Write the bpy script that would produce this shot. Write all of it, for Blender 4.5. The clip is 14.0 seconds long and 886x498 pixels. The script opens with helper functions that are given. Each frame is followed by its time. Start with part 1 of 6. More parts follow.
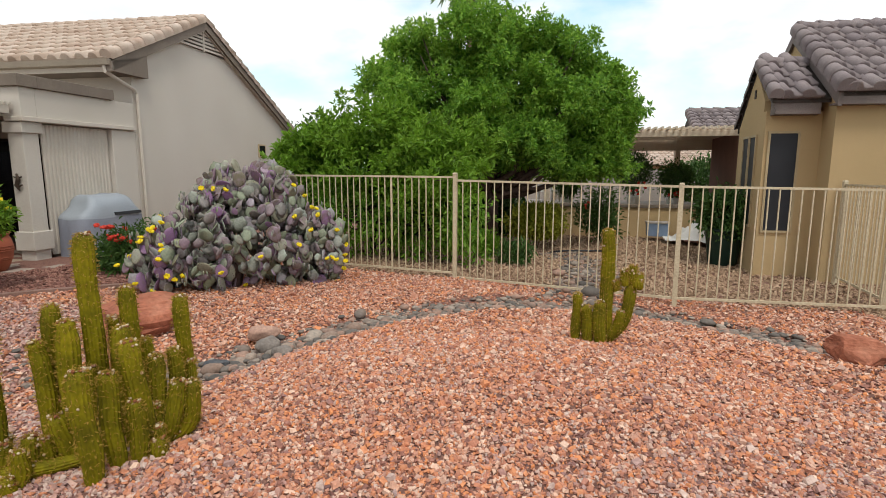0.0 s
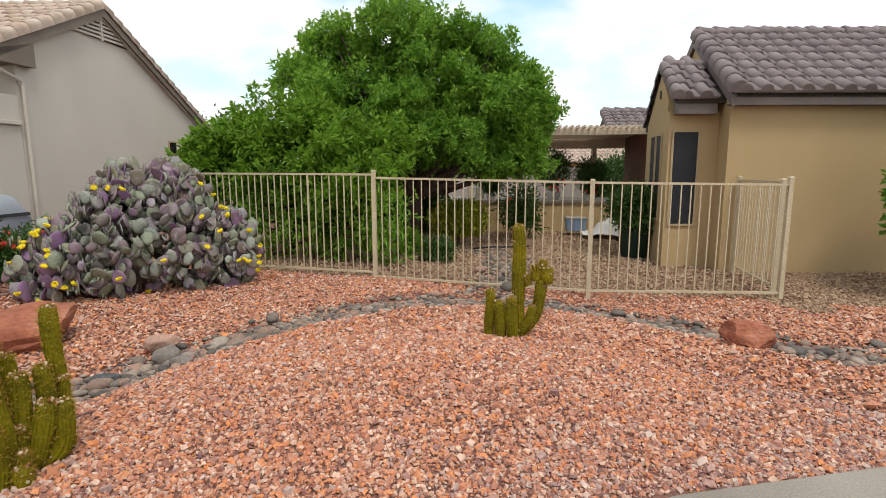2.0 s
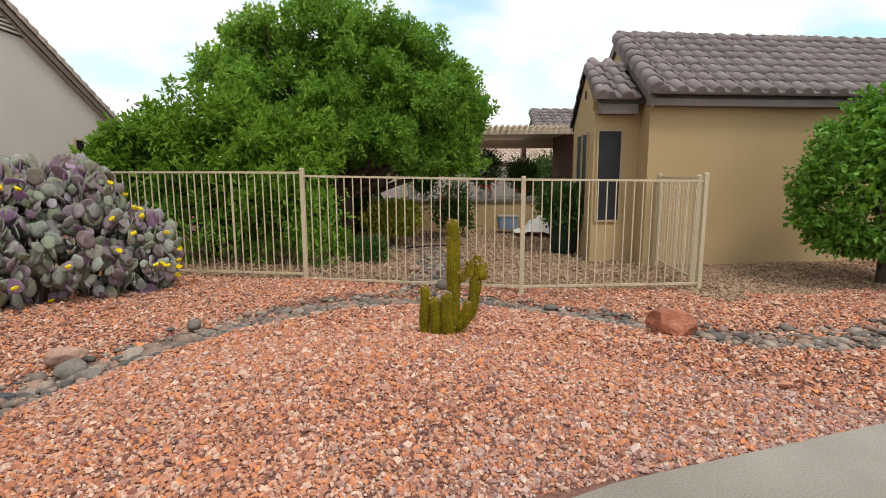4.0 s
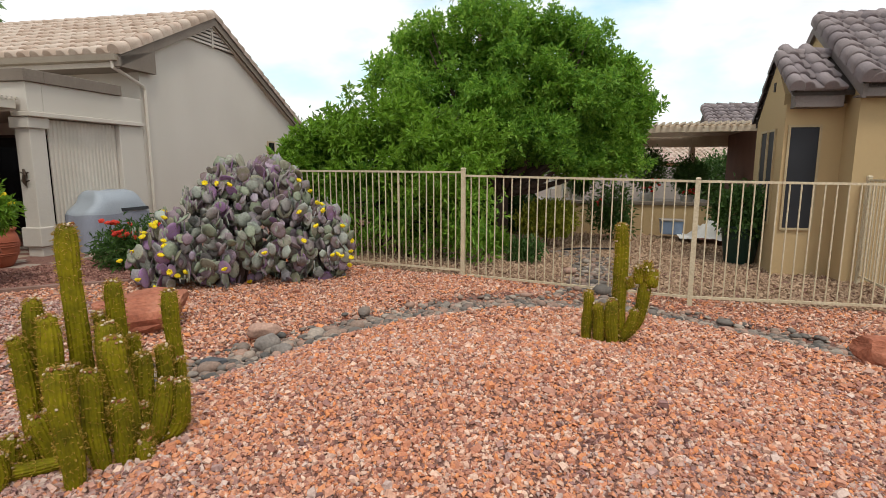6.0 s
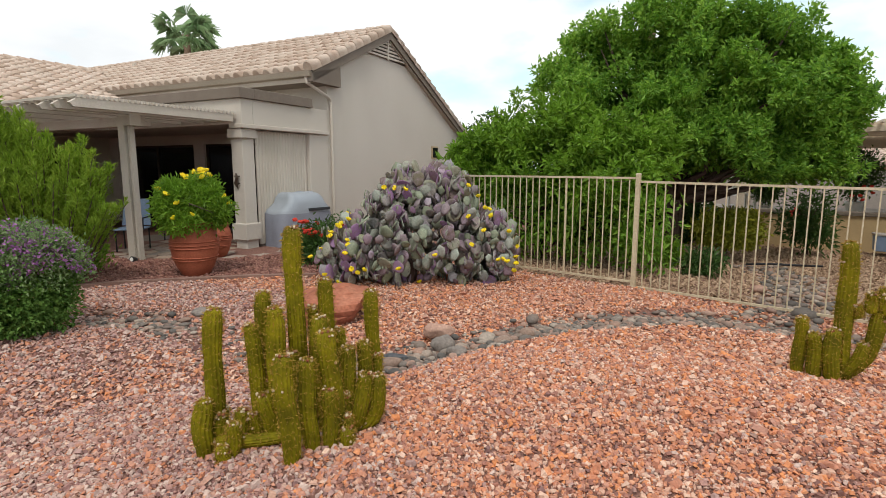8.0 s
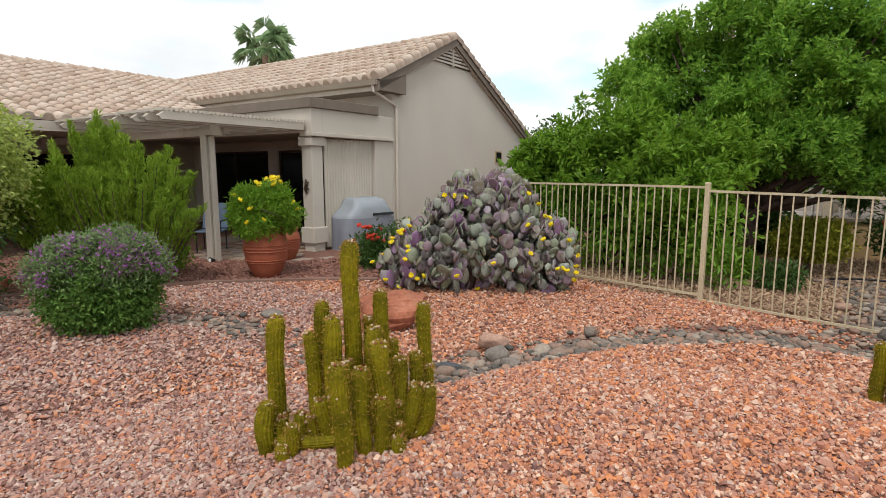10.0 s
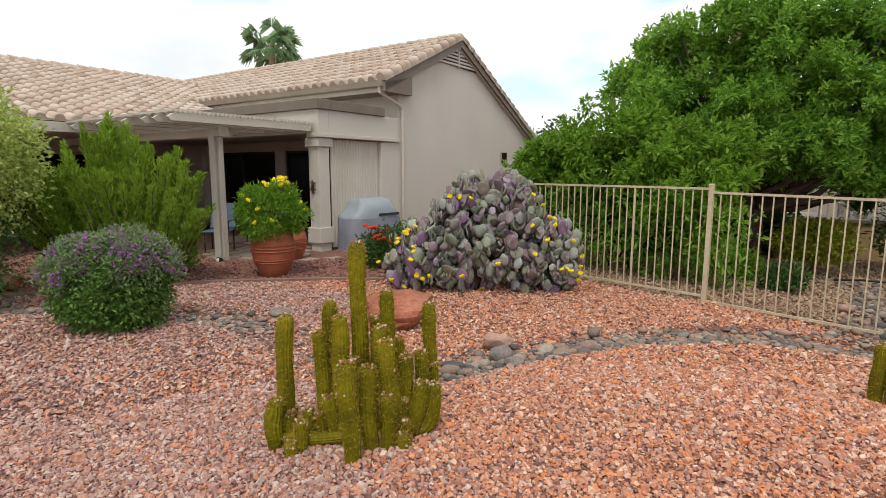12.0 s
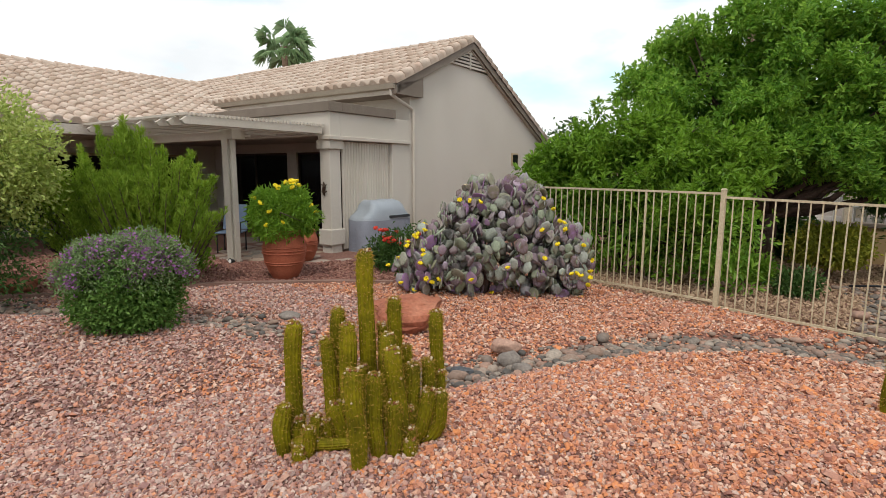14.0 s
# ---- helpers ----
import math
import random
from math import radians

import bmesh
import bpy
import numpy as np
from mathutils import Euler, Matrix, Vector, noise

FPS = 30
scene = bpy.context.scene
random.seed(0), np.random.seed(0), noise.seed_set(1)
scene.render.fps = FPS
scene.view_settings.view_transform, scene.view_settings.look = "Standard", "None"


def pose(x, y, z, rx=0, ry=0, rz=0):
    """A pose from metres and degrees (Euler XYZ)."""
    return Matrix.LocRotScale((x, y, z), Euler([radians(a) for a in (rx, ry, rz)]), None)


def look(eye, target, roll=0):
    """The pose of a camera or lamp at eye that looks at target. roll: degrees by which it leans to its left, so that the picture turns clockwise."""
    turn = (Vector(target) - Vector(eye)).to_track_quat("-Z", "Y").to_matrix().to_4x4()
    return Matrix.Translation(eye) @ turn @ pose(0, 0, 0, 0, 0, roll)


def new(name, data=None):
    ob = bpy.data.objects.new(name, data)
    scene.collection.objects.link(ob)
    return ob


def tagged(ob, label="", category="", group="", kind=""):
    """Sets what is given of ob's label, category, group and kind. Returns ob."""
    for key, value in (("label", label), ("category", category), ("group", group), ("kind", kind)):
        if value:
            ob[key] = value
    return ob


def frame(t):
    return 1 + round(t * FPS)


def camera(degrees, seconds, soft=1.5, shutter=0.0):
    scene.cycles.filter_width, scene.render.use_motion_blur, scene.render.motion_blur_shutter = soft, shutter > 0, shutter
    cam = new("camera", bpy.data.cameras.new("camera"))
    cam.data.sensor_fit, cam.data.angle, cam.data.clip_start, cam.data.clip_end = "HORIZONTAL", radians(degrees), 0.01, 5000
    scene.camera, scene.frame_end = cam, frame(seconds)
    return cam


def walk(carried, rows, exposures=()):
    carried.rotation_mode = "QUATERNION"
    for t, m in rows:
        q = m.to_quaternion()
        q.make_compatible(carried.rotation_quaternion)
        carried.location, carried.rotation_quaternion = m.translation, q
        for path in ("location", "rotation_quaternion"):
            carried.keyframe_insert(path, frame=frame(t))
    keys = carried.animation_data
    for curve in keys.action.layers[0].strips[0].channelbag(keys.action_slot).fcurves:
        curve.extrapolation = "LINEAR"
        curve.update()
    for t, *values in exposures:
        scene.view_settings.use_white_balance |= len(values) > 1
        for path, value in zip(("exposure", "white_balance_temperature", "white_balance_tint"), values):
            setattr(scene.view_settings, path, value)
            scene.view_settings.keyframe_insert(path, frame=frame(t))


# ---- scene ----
cam = camera(79.2, 14.0, soft=0.55)
PATH = [
    (0.0, pose(0.000, -0.003, 1.610, 81.24, -0.04, 0.10)),
    (0.5, pose(0.016, 0.019, 1.628, 81.02, 0.04, -0.13)),
    (1.0, pose(0.061, 0.035, 1.621, 80.95, 0.08, -0.64)),
    (1.5, pose(0.123, 0.072, 1.607, 80.95, 0.09, -3.55)),
    (2.0, pose(0.165, 0.070, 1.595, 81.05, 0.06, -7.30)),
    (2.5, pose(0.151, 0.081, 1.615, 80.86, 0.02, -10.98)),
    (2.7, pose(0.150, 0.085, 1.605, 80.88, 0.04, -12.10)),
    (3.2, pose(0.160, 0.110, 1.585, 81.00, 0.08, -14.10)),
    (3.8, pose(0.180, 0.140, 1.560, 81.10, 0.12, -14.90)),
    (4.3, pose(0.195, 0.175, 1.535, 81.25, 0.17, -12.60)),
    (4.8, pose(0.208, 0.205, 1.515, 81.34, 0.20, -9.20)),
    (5.0, pose(0.212, 0.212, 1.509, 81.36, 0.21, -8.01)),
    (5.5, pose(0.131, 0.213, 1.537, 81.09, 0.06, -4.67)),
    (6.0, pose(0.049, 0.163, 1.556, 81.11, -0.03, 1.32)),
    (6.5, pose(-0.004, 0.166, 1.543, 81.26, -0.05, 6.07)),
    (7.0, pose(-0.012, 0.148, 1.567, 81.24, 0.02, 9.15)),
    (7.5, pose(-0.097, 0.147, 1.569, 81.37, -0.07, 12.02)),
    (8.0, pose(-0.196, 0.172, 1.589, 81.41, -0.01, 17.19)),
    (8.5, pose(-0.172, 0.194, 1.611, 81.51, 0.00, 22.12)),
    (8.7, pose(-0.165, 0.187, 1.615, 81.53, 0.00, 23.00)),
    (9.3, pose(-0.145, 0.165, 1.640, 81.57, -0.01, 23.90)),
    (11.0, pose(-0.083, 0.110, 1.696, 81.66, -0.05, 24.26)),
    (11.5, pose(-0.082, 0.084, 1.692, 81.66, -0.10, 24.46)),
    (12.0, pose(-0.084, 0.086, 1.690, 81.61, -0.08, 24.70)),
    (12.5, pose(-0.075, 0.095, 1.712, 81.65, -0.13, 24.90)),
    (13.0, pose(-0.068, 0.102, 1.721, 81.68, -0.19, 25.35)),
    (13.5, pose(-0.064, 0.092, 1.735, 81.64, -0.20, 25.74)),
    (14.0, pose(-0.060, 0.090, 1.743, 81.58, -0.21, 25.94)),
]
walk(cam, PATH)

# ---- world, sun, exposure ----
scene.view_settings.exposure = 0.30
world = bpy.data.worlds.new("sky")
scene.world = world
world.use_nodes = True
wt = world.node_tree
wt.nodes.clear()
SUN_ELEVATION, SUN_AZIMUTH = radians(60), radians(160)   # azimuth clockwise from +y


def wnode(kind, **values):
    n = wt.nodes.new(kind)
    for k, v in values.items():
        n.inputs[k].default_value = v
    return n


sky = wt.nodes.new("ShaderNodeTexSky")
sky.sky_type, sky.sun_disc = "NISHITA", False
sky.sun_elevation, sky.sun_rotation = SUN_ELEVATION, SUN_AZIMUTH
sky.air_density, sky.dust_density = 1.0, 0.6
coord = wt.nodes.new("ShaderNodeTexCoord")
stretch = wnode("ShaderNodeMapping", Scale=(1.0, 1.0, 2.2), Location=(0.35, 0.1, 0.0))
cloud = wnode("ShaderNodeTexNoise", Scale=2.3, Detail=7.0, Roughness=0.5)
ramp = wt.nodes.new("ShaderNodeValToRGB")
ramp.color_ramp.elements[0].position, ramp.color_ramp.elements[1].position = 0.37, 0.47
ramp.color_ramp.elements[0].color = (0.34, 0.34, 0.34, 1)
shade = wnode("ShaderNodeTexNoise", Scale=4.5, Detail=6.0)
tone = wt.nodes.new("ShaderNodeValToRGB")
tone.color_ramp.elements[0].position, tone.color_ramp.elements[1].position = 0.3, 0.62
tone.color_ramp.elements[0].color = (8.3, 8.6, 8.8, 1)
tone.color_ramp.elements[1].color = (10.3, 10.4, 10.5, 1)
mixer = wt.nodes.new("ShaderNodeMixRGB")
back = wnode("ShaderNodeBackground", Strength=0.09)
wout = wt.nodes.new("ShaderNodeOutputWorld")
wt.links.new(coord.outputs["Generated"], stretch.inputs["Vector"])
wt.links.new(stretch.outputs[0], cloud.inputs["Vector"])
wt.links.new(stretch.outputs[0], shade.inputs["Vector"])
wt.links.new(cloud.outputs["Fac"], ramp.inputs[0])
wt.links.new(shade.outputs["Fac"], tone.inputs[0])
wt.links.new(ramp.outputs[0], mixer.inputs[0])
gain = wt.nodes.new("ShaderNodeMixRGB")
gain.blend_type, gain.inputs[0].default_value, gain.inputs[2].default_value = "MULTIPLY", 1.0, (1.7, 2.3, 2.0, 1)
wt.links.new(sky.outputs[0], gain.inputs[1])
wt.links.new(gain.outputs[0], mixer.inputs[1])
wt.links.new(tone.outputs[0], mixer.inputs[2])
wt.links.new(mixer.outputs[0], back.inputs[0])
wt.links.new(back.outputs[0], wout.inputs[0])

sun = new("sun", bpy.data.lights.new("sun", "SUN"))
sun.data.energy, sun.data.angle, sun.data.color = 1.5, radians(14), (1.0, 0.95, 0.87)
sun_dir = Vector((math.sin(SUN_AZIMUTH) * math.cos(SUN_ELEVATION), math.cos(SUN_AZIMUTH) * math.cos(SUN_ELEVATION), math.sin(SUN_ELEVATION)))
sun.matrix_world = look(sun_dir * 30, (0, 0, 0))


# ---- materials ----
def surface(name, colors, scale=2.0, fine=60.0, rough=0.85, bump=0.3, depth=0.01, vary="", mixed=0.35, metal=0.0, through_light=0.0, spread=1.0, gloss=0.3, stain=0.0, dots=0.0):
    """A procedural surface: colours along a ramp read by random piece value and noise, fine grain, bump."""
    m = bpy.data.materials.new(name)
    m.use_nodes = True
    nt = m.node_tree
    nd, ln = nt.nodes, nt.links
    bsdf = nd["Principled BSDF"]
    tc = nd.new("ShaderNodeTexCoord")
    big = nd.new("ShaderNodeTexNoise")
    big.inputs["Scale"].default_value, big.inputs["Detail"].default_value = scale, 5.0
    ln.new(tc.outputs["Object"], big.inputs["Vector"])
    small = nd.new("ShaderNodeTexNoise")
    small.inputs["Scale"].default_value, small.inputs["Detail"].default_value = fine, 4.0
    ln.new(tc.outputs["Object"], small.inputs["Vector"])
    fac = nd.new("ShaderNodeMath")
    fac.operation = "MULTIPLY_ADD"
    fac.inputs[1].default_value, fac.inputs[2].default_value = 1.6, -0.3
    ln.new(big.outputs["Fac"], fac.inputs[0])
    source = fac.outputs[0]
    if vary:
        rnd = nd.new("ShaderNodeNewGeometry" if vary == "island" else "ShaderNodeObjectInfo")
        blend = nd.new("ShaderNodeMixRGB")
        blend.inputs[0].default_value = mixed
        ln.new(rnd.outputs["Random Per Island" if vary == "island" else "Random"], blend.inputs[1])
        ln.new(source, blend.inputs[2])
        source = blend.outputs[0]
    cr = nd.new("ShaderNodeValToRGB")
    ln.new(source, cr.inputs[0])
    el = cr.color_ramp.elements
    while len(el) < len(colors):
        el.new(0.5)
    for i, c in enumerate(colors):
        el[i].position = 0.5 + (i / max(1, len(colors) - 1) - 0.5) * spread
        el[i].color = (*c, 1)
    grain = nd.new("ShaderNodeMixRGB")
    grain.blend_type = "OVERLAY"
    grain.inputs[0].default_value = 0.45
    ln.new(cr.outputs[0], grain.inputs[1])
    ln.new(small.outputs["Fac"], grain.inputs[2])
    colour = grain.outputs[0]
    if stain:
        st = nd.new("ShaderNodeTexNoise")
        st.inputs["Scale"].default_value, st.inputs["Detail"].default_value, st.inputs["Distortion"].default_value = scale * 0.45, 8.0, 0.6
        mp = nd.new("ShaderNodeMapping")
        mp.inputs["Scale"].default_value = (1, 1, 0.35)
        ln.new(tc.outputs["Object"], mp.inputs["Vector"])
        ln.new(mp.outputs[0], st.inputs["Vector"])
        sr = nd.new("ShaderNodeValToRGB")
        sr.color_ramp.elements[0].position, sr.color_ramp.elements[1].position = 0.35, 0.65
        v = 1 - stain
        sr.color_ramp.elements[0].color, sr.color_ramp.elements[1].color = (v, v, v * 0.97, 1), (1, 1, 1, 1)
        mul = nd.new("ShaderNodeMixRGB")
        mul.blend_type, mul.inputs[0].default_value = "MULTIPLY", 1.0
        ln.new(st.outputs["Fac"], sr.inputs[0])
        ln.new(colour, mul.inputs[1])
        ln.new(sr.outputs[0], mul.inputs[2])
        colour = mul.outputs[0]
    if dots:
        vo = nd.new("ShaderNodeTexVoronoi")
        vo.inputs["Scale"].default_value, vo.inputs["Randomness"].default_value = dots, 0.35
        ln.new(tc.outputs["Object"], vo.inputs["Vector"])
        vr = nd.new("ShaderNodeValToRGB")
        vr.color_ramp.elements[0].position, vr.color_ramp.elements[1].position = 0.16, 0.26
        vr.color_ramp.elements[0].color, vr.color_ramp.elements[1].color = (0.42, 0.36, 0.30, 1), (1, 1, 1, 1)
        dm = nd.new("ShaderNodeMixRGB")
        dm.blend_type, dm.inputs[0].default_value = "MULTIPLY", 1.0
        ln.new(vo.outputs["Distance"], vr.inputs[0])
        ln.new(colour, dm.inputs[1])
        ln.new(vr.outputs[0], dm.inputs[2])
        colour = dm.outputs[0]
    ln.new(colour, bsdf.inputs["Base Color"])
    bsdf.inputs["Roughness"].default_value, bsdf.inputs["Metallic"].default_value = rough, metal
    bsdf.inputs["Specular IOR Level"].default_value = gloss
    if bump:
        b = nd.new("ShaderNodeBump")
        b.inputs["Strength"].default_value, b.inputs["Distance"].default_value = bump, depth
        ln.new(small.outputs["Fac"], b.inputs["Height"])
        ln.new(b.outputs[0], bsdf.inputs["Normal"])
    if through_light:
        tr = nd.new("ShaderNodeBsdfTranslucent")
        ms = nd.new("ShaderNodeMixShader")
        ms.inputs[0].default_value = through_light
        ln.new(colour, tr.inputs["Color"])
        ln.new(bsdf.outputs[0], ms.inputs[1])
        ln.new(tr.outputs[0], ms.inputs[2])
        ln.new(ms.outputs[0], nd["Material Output"].inputs["Surface"])
    return m


GRAVEL = [(0.10, 0.05, 0.045), (0.36, 0.165, 0.12), (0.55, 0.225, 0.12), (0.43, 0.225, 0.165), (0.64, 0.245, 0.095), (0.53, 0.315, 0.23), (0.70, 0.48, 0.36), (0.27, 0.15, 0.13)]
M_GRAVEL = surface("pink_gravel", GRAVEL, 3, 70, 0.9, 0.35, 0.004, "island", 0.12)
M_GRAVEL_MAUVE = surface("mauve_gravel", [(0.09, 0.055, 0.055), (0.30, 0.16, 0.14), (0.44, 0.25, 0.20), (0.36, 0.235, 0.21), (0.52, 0.21, 0.11), (0.46, 0.33, 0.28), (0.58, 0.43, 0.36), (0.24, 0.15, 0.145)], 3, 70, 0.9, 0.35, 0.004, "island", 0.12)
M_BED = surface("gravel_bed", [(0.10, 0.05, 0.04), (0.21, 0.105, 0.08), (0.32, 0.165, 0.12)], 45, 160, 0.95, 0.7, 0.02)
M_YARD = surface("yard_gravel", [(0.17, 0.105, 0.065), (0.35, 0.235, 0.15), (0.47, 0.33, 0.215), (0.28, 0.165, 0.11)], 3, 70, 0.9, 0.3, 0.004, "island", 0.15)
M_BEDGRAVEL = surface("maroon_gravel", [(0.13, 0.06, 0.05), (0.24, 0.11, 0.085), (0.32, 0.16, 0.12), (0.38, 0.22, 0.17)], 3, 70, 0.9, 0.3, 0.004, "island", 0.15)
M_RIVER = surface("river_stone", [(0.055, 0.052, 0.05), (0.10, 0.088, 0.077), (0.16, 0.135, 0.115), (0.24, 0.16, 0.12), (0.34, 0.28, 0.225), (0.11, 0.093, 0.082), (0.36, 0.22, 0.16), (0.16, 0.135, 0.12)], 6, 50, 0.75, 0.25, 0.006, "object", 0.2)
M_RIVER_REST = surface("river_stone_rest", [(0.055, 0.052, 0.05), (0.10, 0.088, 0.077), (0.16, 0.135, 0.115), (0.24, 0.16, 0.12), (0.34, 0.28, 0.225), (0.11, 0.093, 0.082), (0.36, 0.22, 0.16), (0.16, 0.135, 0.12)], 6, 50, 0.75, 0.25, 0.006, "island", 0.2)
M_REDROCK = surface("red_sandstone", [(0.24, 0.075, 0.045), (0.37, 0.13, 0.075), (0.48, 0.22, 0.14)], 4, 30, 0.9, 0.6, 0.015, stain=0.25)
M_DARKROCK = surface("dark_basalt", [(0.035, 0.037, 0.042), (0.08, 0.083, 0.09), (0.13, 0.13, 0.13)], 9, 60, 0.8, 0.5, 0.01)
M_PINKROCK = surface("pink_boulder", [(0.33, 0.19, 0.14), (0.45, 0.29, 0.22)], 7, 50, 0.85, 0.4, 0.008)
M_GREYROCK = surface("grey_boulder", [(0.14, 0.12, 0.105), (0.26, 0.22, 0.19)], 7, 50, 0.85, 0.4, 0.008)
M_CONCRETE = surface("concrete", [(0.26, 0.225, 0.19), (0.36, 0.32, 0.275)], 1.5, 90, 0.9, 0.25, 0.004, stain=0.2)
M_STUCCO_GREY = surface("greige_stucco", [(0.52, 0.47, 0.415), (0.58, 0.53, 0.47)], 0.7, 110, 0.95, 0.35, 0.004, stain=0.10)
M_STUCCO_TAN = surface("tan_stucco", [(0.45, 0.32, 0.165), (0.50, 0.36, 0.195)], 0.7, 110, 0.95, 0.4, 0.004, stain=0.10)
M_TRIM_BROWN = surface("taupe_trim", [(0.17, 0.135, 0.11), (0.22, 0.18, 0.145)], 2, 70, 0.8, 0.2, 0.003, stain=0.15)
M_TRIM_GREY = surface("grey_fascia", [(0.17, 0.14, 0.13), (0.22, 0.18, 0.165)], 2, 60, 0.75, 0.25, 0.004, stain=0.2)
M_PAINT_GREIGE = surface("greige_paint", [(0.50, 0.445, 0.385), (0.58, 0.52, 0.45)], 2, 60, 0.7, 0.15, 0.002, stain=0.12)
M_PAINT_CREAM = surface("cream_paint", [(0.66, 0.55, 0.43), (0.74, 0.63, 0.50)], 2, 60, 0.7, 0.15, 0.002, stain=0.12)
M_GUTTER = surface("taupe_gutter", [(0.27, 0.225, 0.175), (0.33, 0.28, 0.22)], 2, 60, 0.6, 0.1, 0.002, stain=0.12)
M_FENCE = surface("almond_metal", [(0.50, 0.41, 0.275), (0.60, 0.50, 0.35)], 5, 40, 0.5, 0.08, 0.001, gloss=0.4, stain=0.12)
M_TILE_TAN = surface("tan_roof_tile", [(0.40, 0.28, 0.21), (0.54, 0.42, 0.34), (0.62, 0.51, 0.43), (0.46, 0.31, 0.235)], 5, 70, 0.9, 0.3, 0.004, "object", 0.35, stain=0.2)
M_TILE_TAN_REST = surface("tan_roof_tile_rest", [(0.40, 0.28, 0.21), (0.54, 0.42, 0.34), (0.62, 0.51, 0.43), (0.46, 0.31, 0.235)], 5, 70, 0.9, 0.3, 0.004, "island", 0.35, stain=0.2)
M_TILE_GREY = surface("grey_roof_tile", [(0.16, 0.13, 0.135), (0.23, 0.19, 0.195), (0.28, 0.235, 0.235), (0.20, 0.155, 0.15)], 5, 70, 0.85, 0.3, 0.004, "object", 0.35, stain=0.2)
M_UNDERLAY = surface("roof_underlay", [(0.05, 0.04, 0.035), (0.08, 0.065, 0.055)], 4, 50, 0.95, 0.2)
M_SCREEN = surface("dark_sun_screen", [(0.012, 0.013, 0.017), (0.02, 0.021, 0.026)], 3, 220, 0.55, 0.2, 0.001, gloss=0.4)
M_DARKGLASS = surface("dark_glass", [(0.008, 0.008, 0.01), (0.014, 0.014, 0.016)], 2, 20, 0.08, 0.0, gloss=0.5)
M_FRAME = surface("window_frame", [(0.38, 0.29, 0.17), (0.44, 0.34, 0.20)], 3, 60, 0.6, 0.1, 0.001)
M_CACTUS = surface("cactus_skin", [(0.06, 0.052, 0.002), (0.15, 0.128, 0.003), (0.27, 0.22, 0.006)], 5, 40, 0.7, 0.1, 0.002, gloss=0.15)
M_SPINE = surface("spine_gold", [(0.34, 0.19, 0.03), (0.55, 0.38, 0.08)], 20, 80, 0.6, 0.0, vary="island", through_light=0.3)
M_WOOL = surface("cactus_wool", [(0.30, 0.15, 0.05), (0.46, 0.34, 0.19), (0.54, 0.44, 0.30), (0.22, 0.07, 0.03), (0.34, 0.20, 0.06)], 30, 120, 0.95, 0.5, 0.004, "island", 0.3)
M_PAD = surface("prickly_pear_pad", [(0.16, 0.165, 0.085), (0.25, 0.26, 0.16), (0.20, 0.18, 0.125), (0.33, 0.34, 0.26), (0.24, 0.165, 0.19), (0.27, 0.15, 0.29), (0.16, 0.12, 0.095), (0.33, 0.25, 0.31), (0.18, 0.165, 0.11), (0.28, 0.19, 0.21)], 3, 45, 0.8, 0.3, 0.004, "object", 0.2, dots=7.5)
M_PAD_REST = surface("prickly_pear_pad_rest", [(0.15, 0.16, 0.10), (0.24, 0.27, 0.19), (0.22, 0.15, 0.18), (0.30, 0.33, 0.27), (0.27, 0.18, 0.27)], 3, 45, 0.8, 0.3, 0.004, "island", 0.2)
M_YELLOW = surface("yellow_petal", [(0.80, 0.58, 0.012), (0.90, 0.74, 0.03)], 20, 60, 0.6, 0.1, vary="island", through_light=0.25)
M_RED = surface("red_petal", [(0.55, 0.03, 0.02), (0.70, 0.07, 0.04)], 20, 60, 0.6, 0.1, vary="island", through_light=0.25)
M_PURPLE = surface("purple_petal", [(0.30, 0.11, 0.31), (0.42, 0.20, 0.42)], 20, 60, 0.6, 0.1, vary="island", through_light=0.25)
M_LEAF_TREE = surface("tree_leaf", [(0.055, 0.13, 0.018), (0.14, 0.30, 0.036), (0.26, 0.45, 0.055), (0.40, 0.57, 0.10)], 0.8, 40, 0.5, 0.0, vary="island", mixed=0.45, through_light=0.5, gloss=0.3)
M_LEAF_BUSH = surface("bush_leaf", [(0.085, 0.175, 0.014), (0.17, 0.32, 0.026), (0.29, 0.46, 0.055)], 1.0, 40, 0.5, 0.0, vary="island", mixed=0.45, through_light=0.45, gloss=0.3)
M_LEAF_HEDGE = surface("hedge_leaf", [(0.07, 0.18, 0.014), (0.14, 0.31, 0.03), (0.24, 0.44, 0.06)], 1.0, 40, 0.45, 0.0, vary="island", mixed=0.4, through_light=0.3, gloss=0.4)
M_LEAF_PLUME = surface("feathery_leaf", [(0.15, 0.25, 0.022), (0.28, 0.42, 0.04), (0.46, 0.58, 0.09)], 1.5, 40, 0.6, 0.0, vary="island", mixed=0.5, through_light=0.5)
M_LEAF_PALE = surface("pale_leaf", [(0.26, 0.35, 0.07), (0.42, 0.50, 0.13), (0.58, 0.62, 0.23)], 1.5, 40, 0.6, 0.0, vary="island", mixed=0.4, through_light=0.35)
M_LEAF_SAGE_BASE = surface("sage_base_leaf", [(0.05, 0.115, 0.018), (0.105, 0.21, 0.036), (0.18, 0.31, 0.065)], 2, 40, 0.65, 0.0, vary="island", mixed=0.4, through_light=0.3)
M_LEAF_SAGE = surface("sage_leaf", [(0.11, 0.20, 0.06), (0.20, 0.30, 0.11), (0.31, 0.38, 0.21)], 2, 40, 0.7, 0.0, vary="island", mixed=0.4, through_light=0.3)
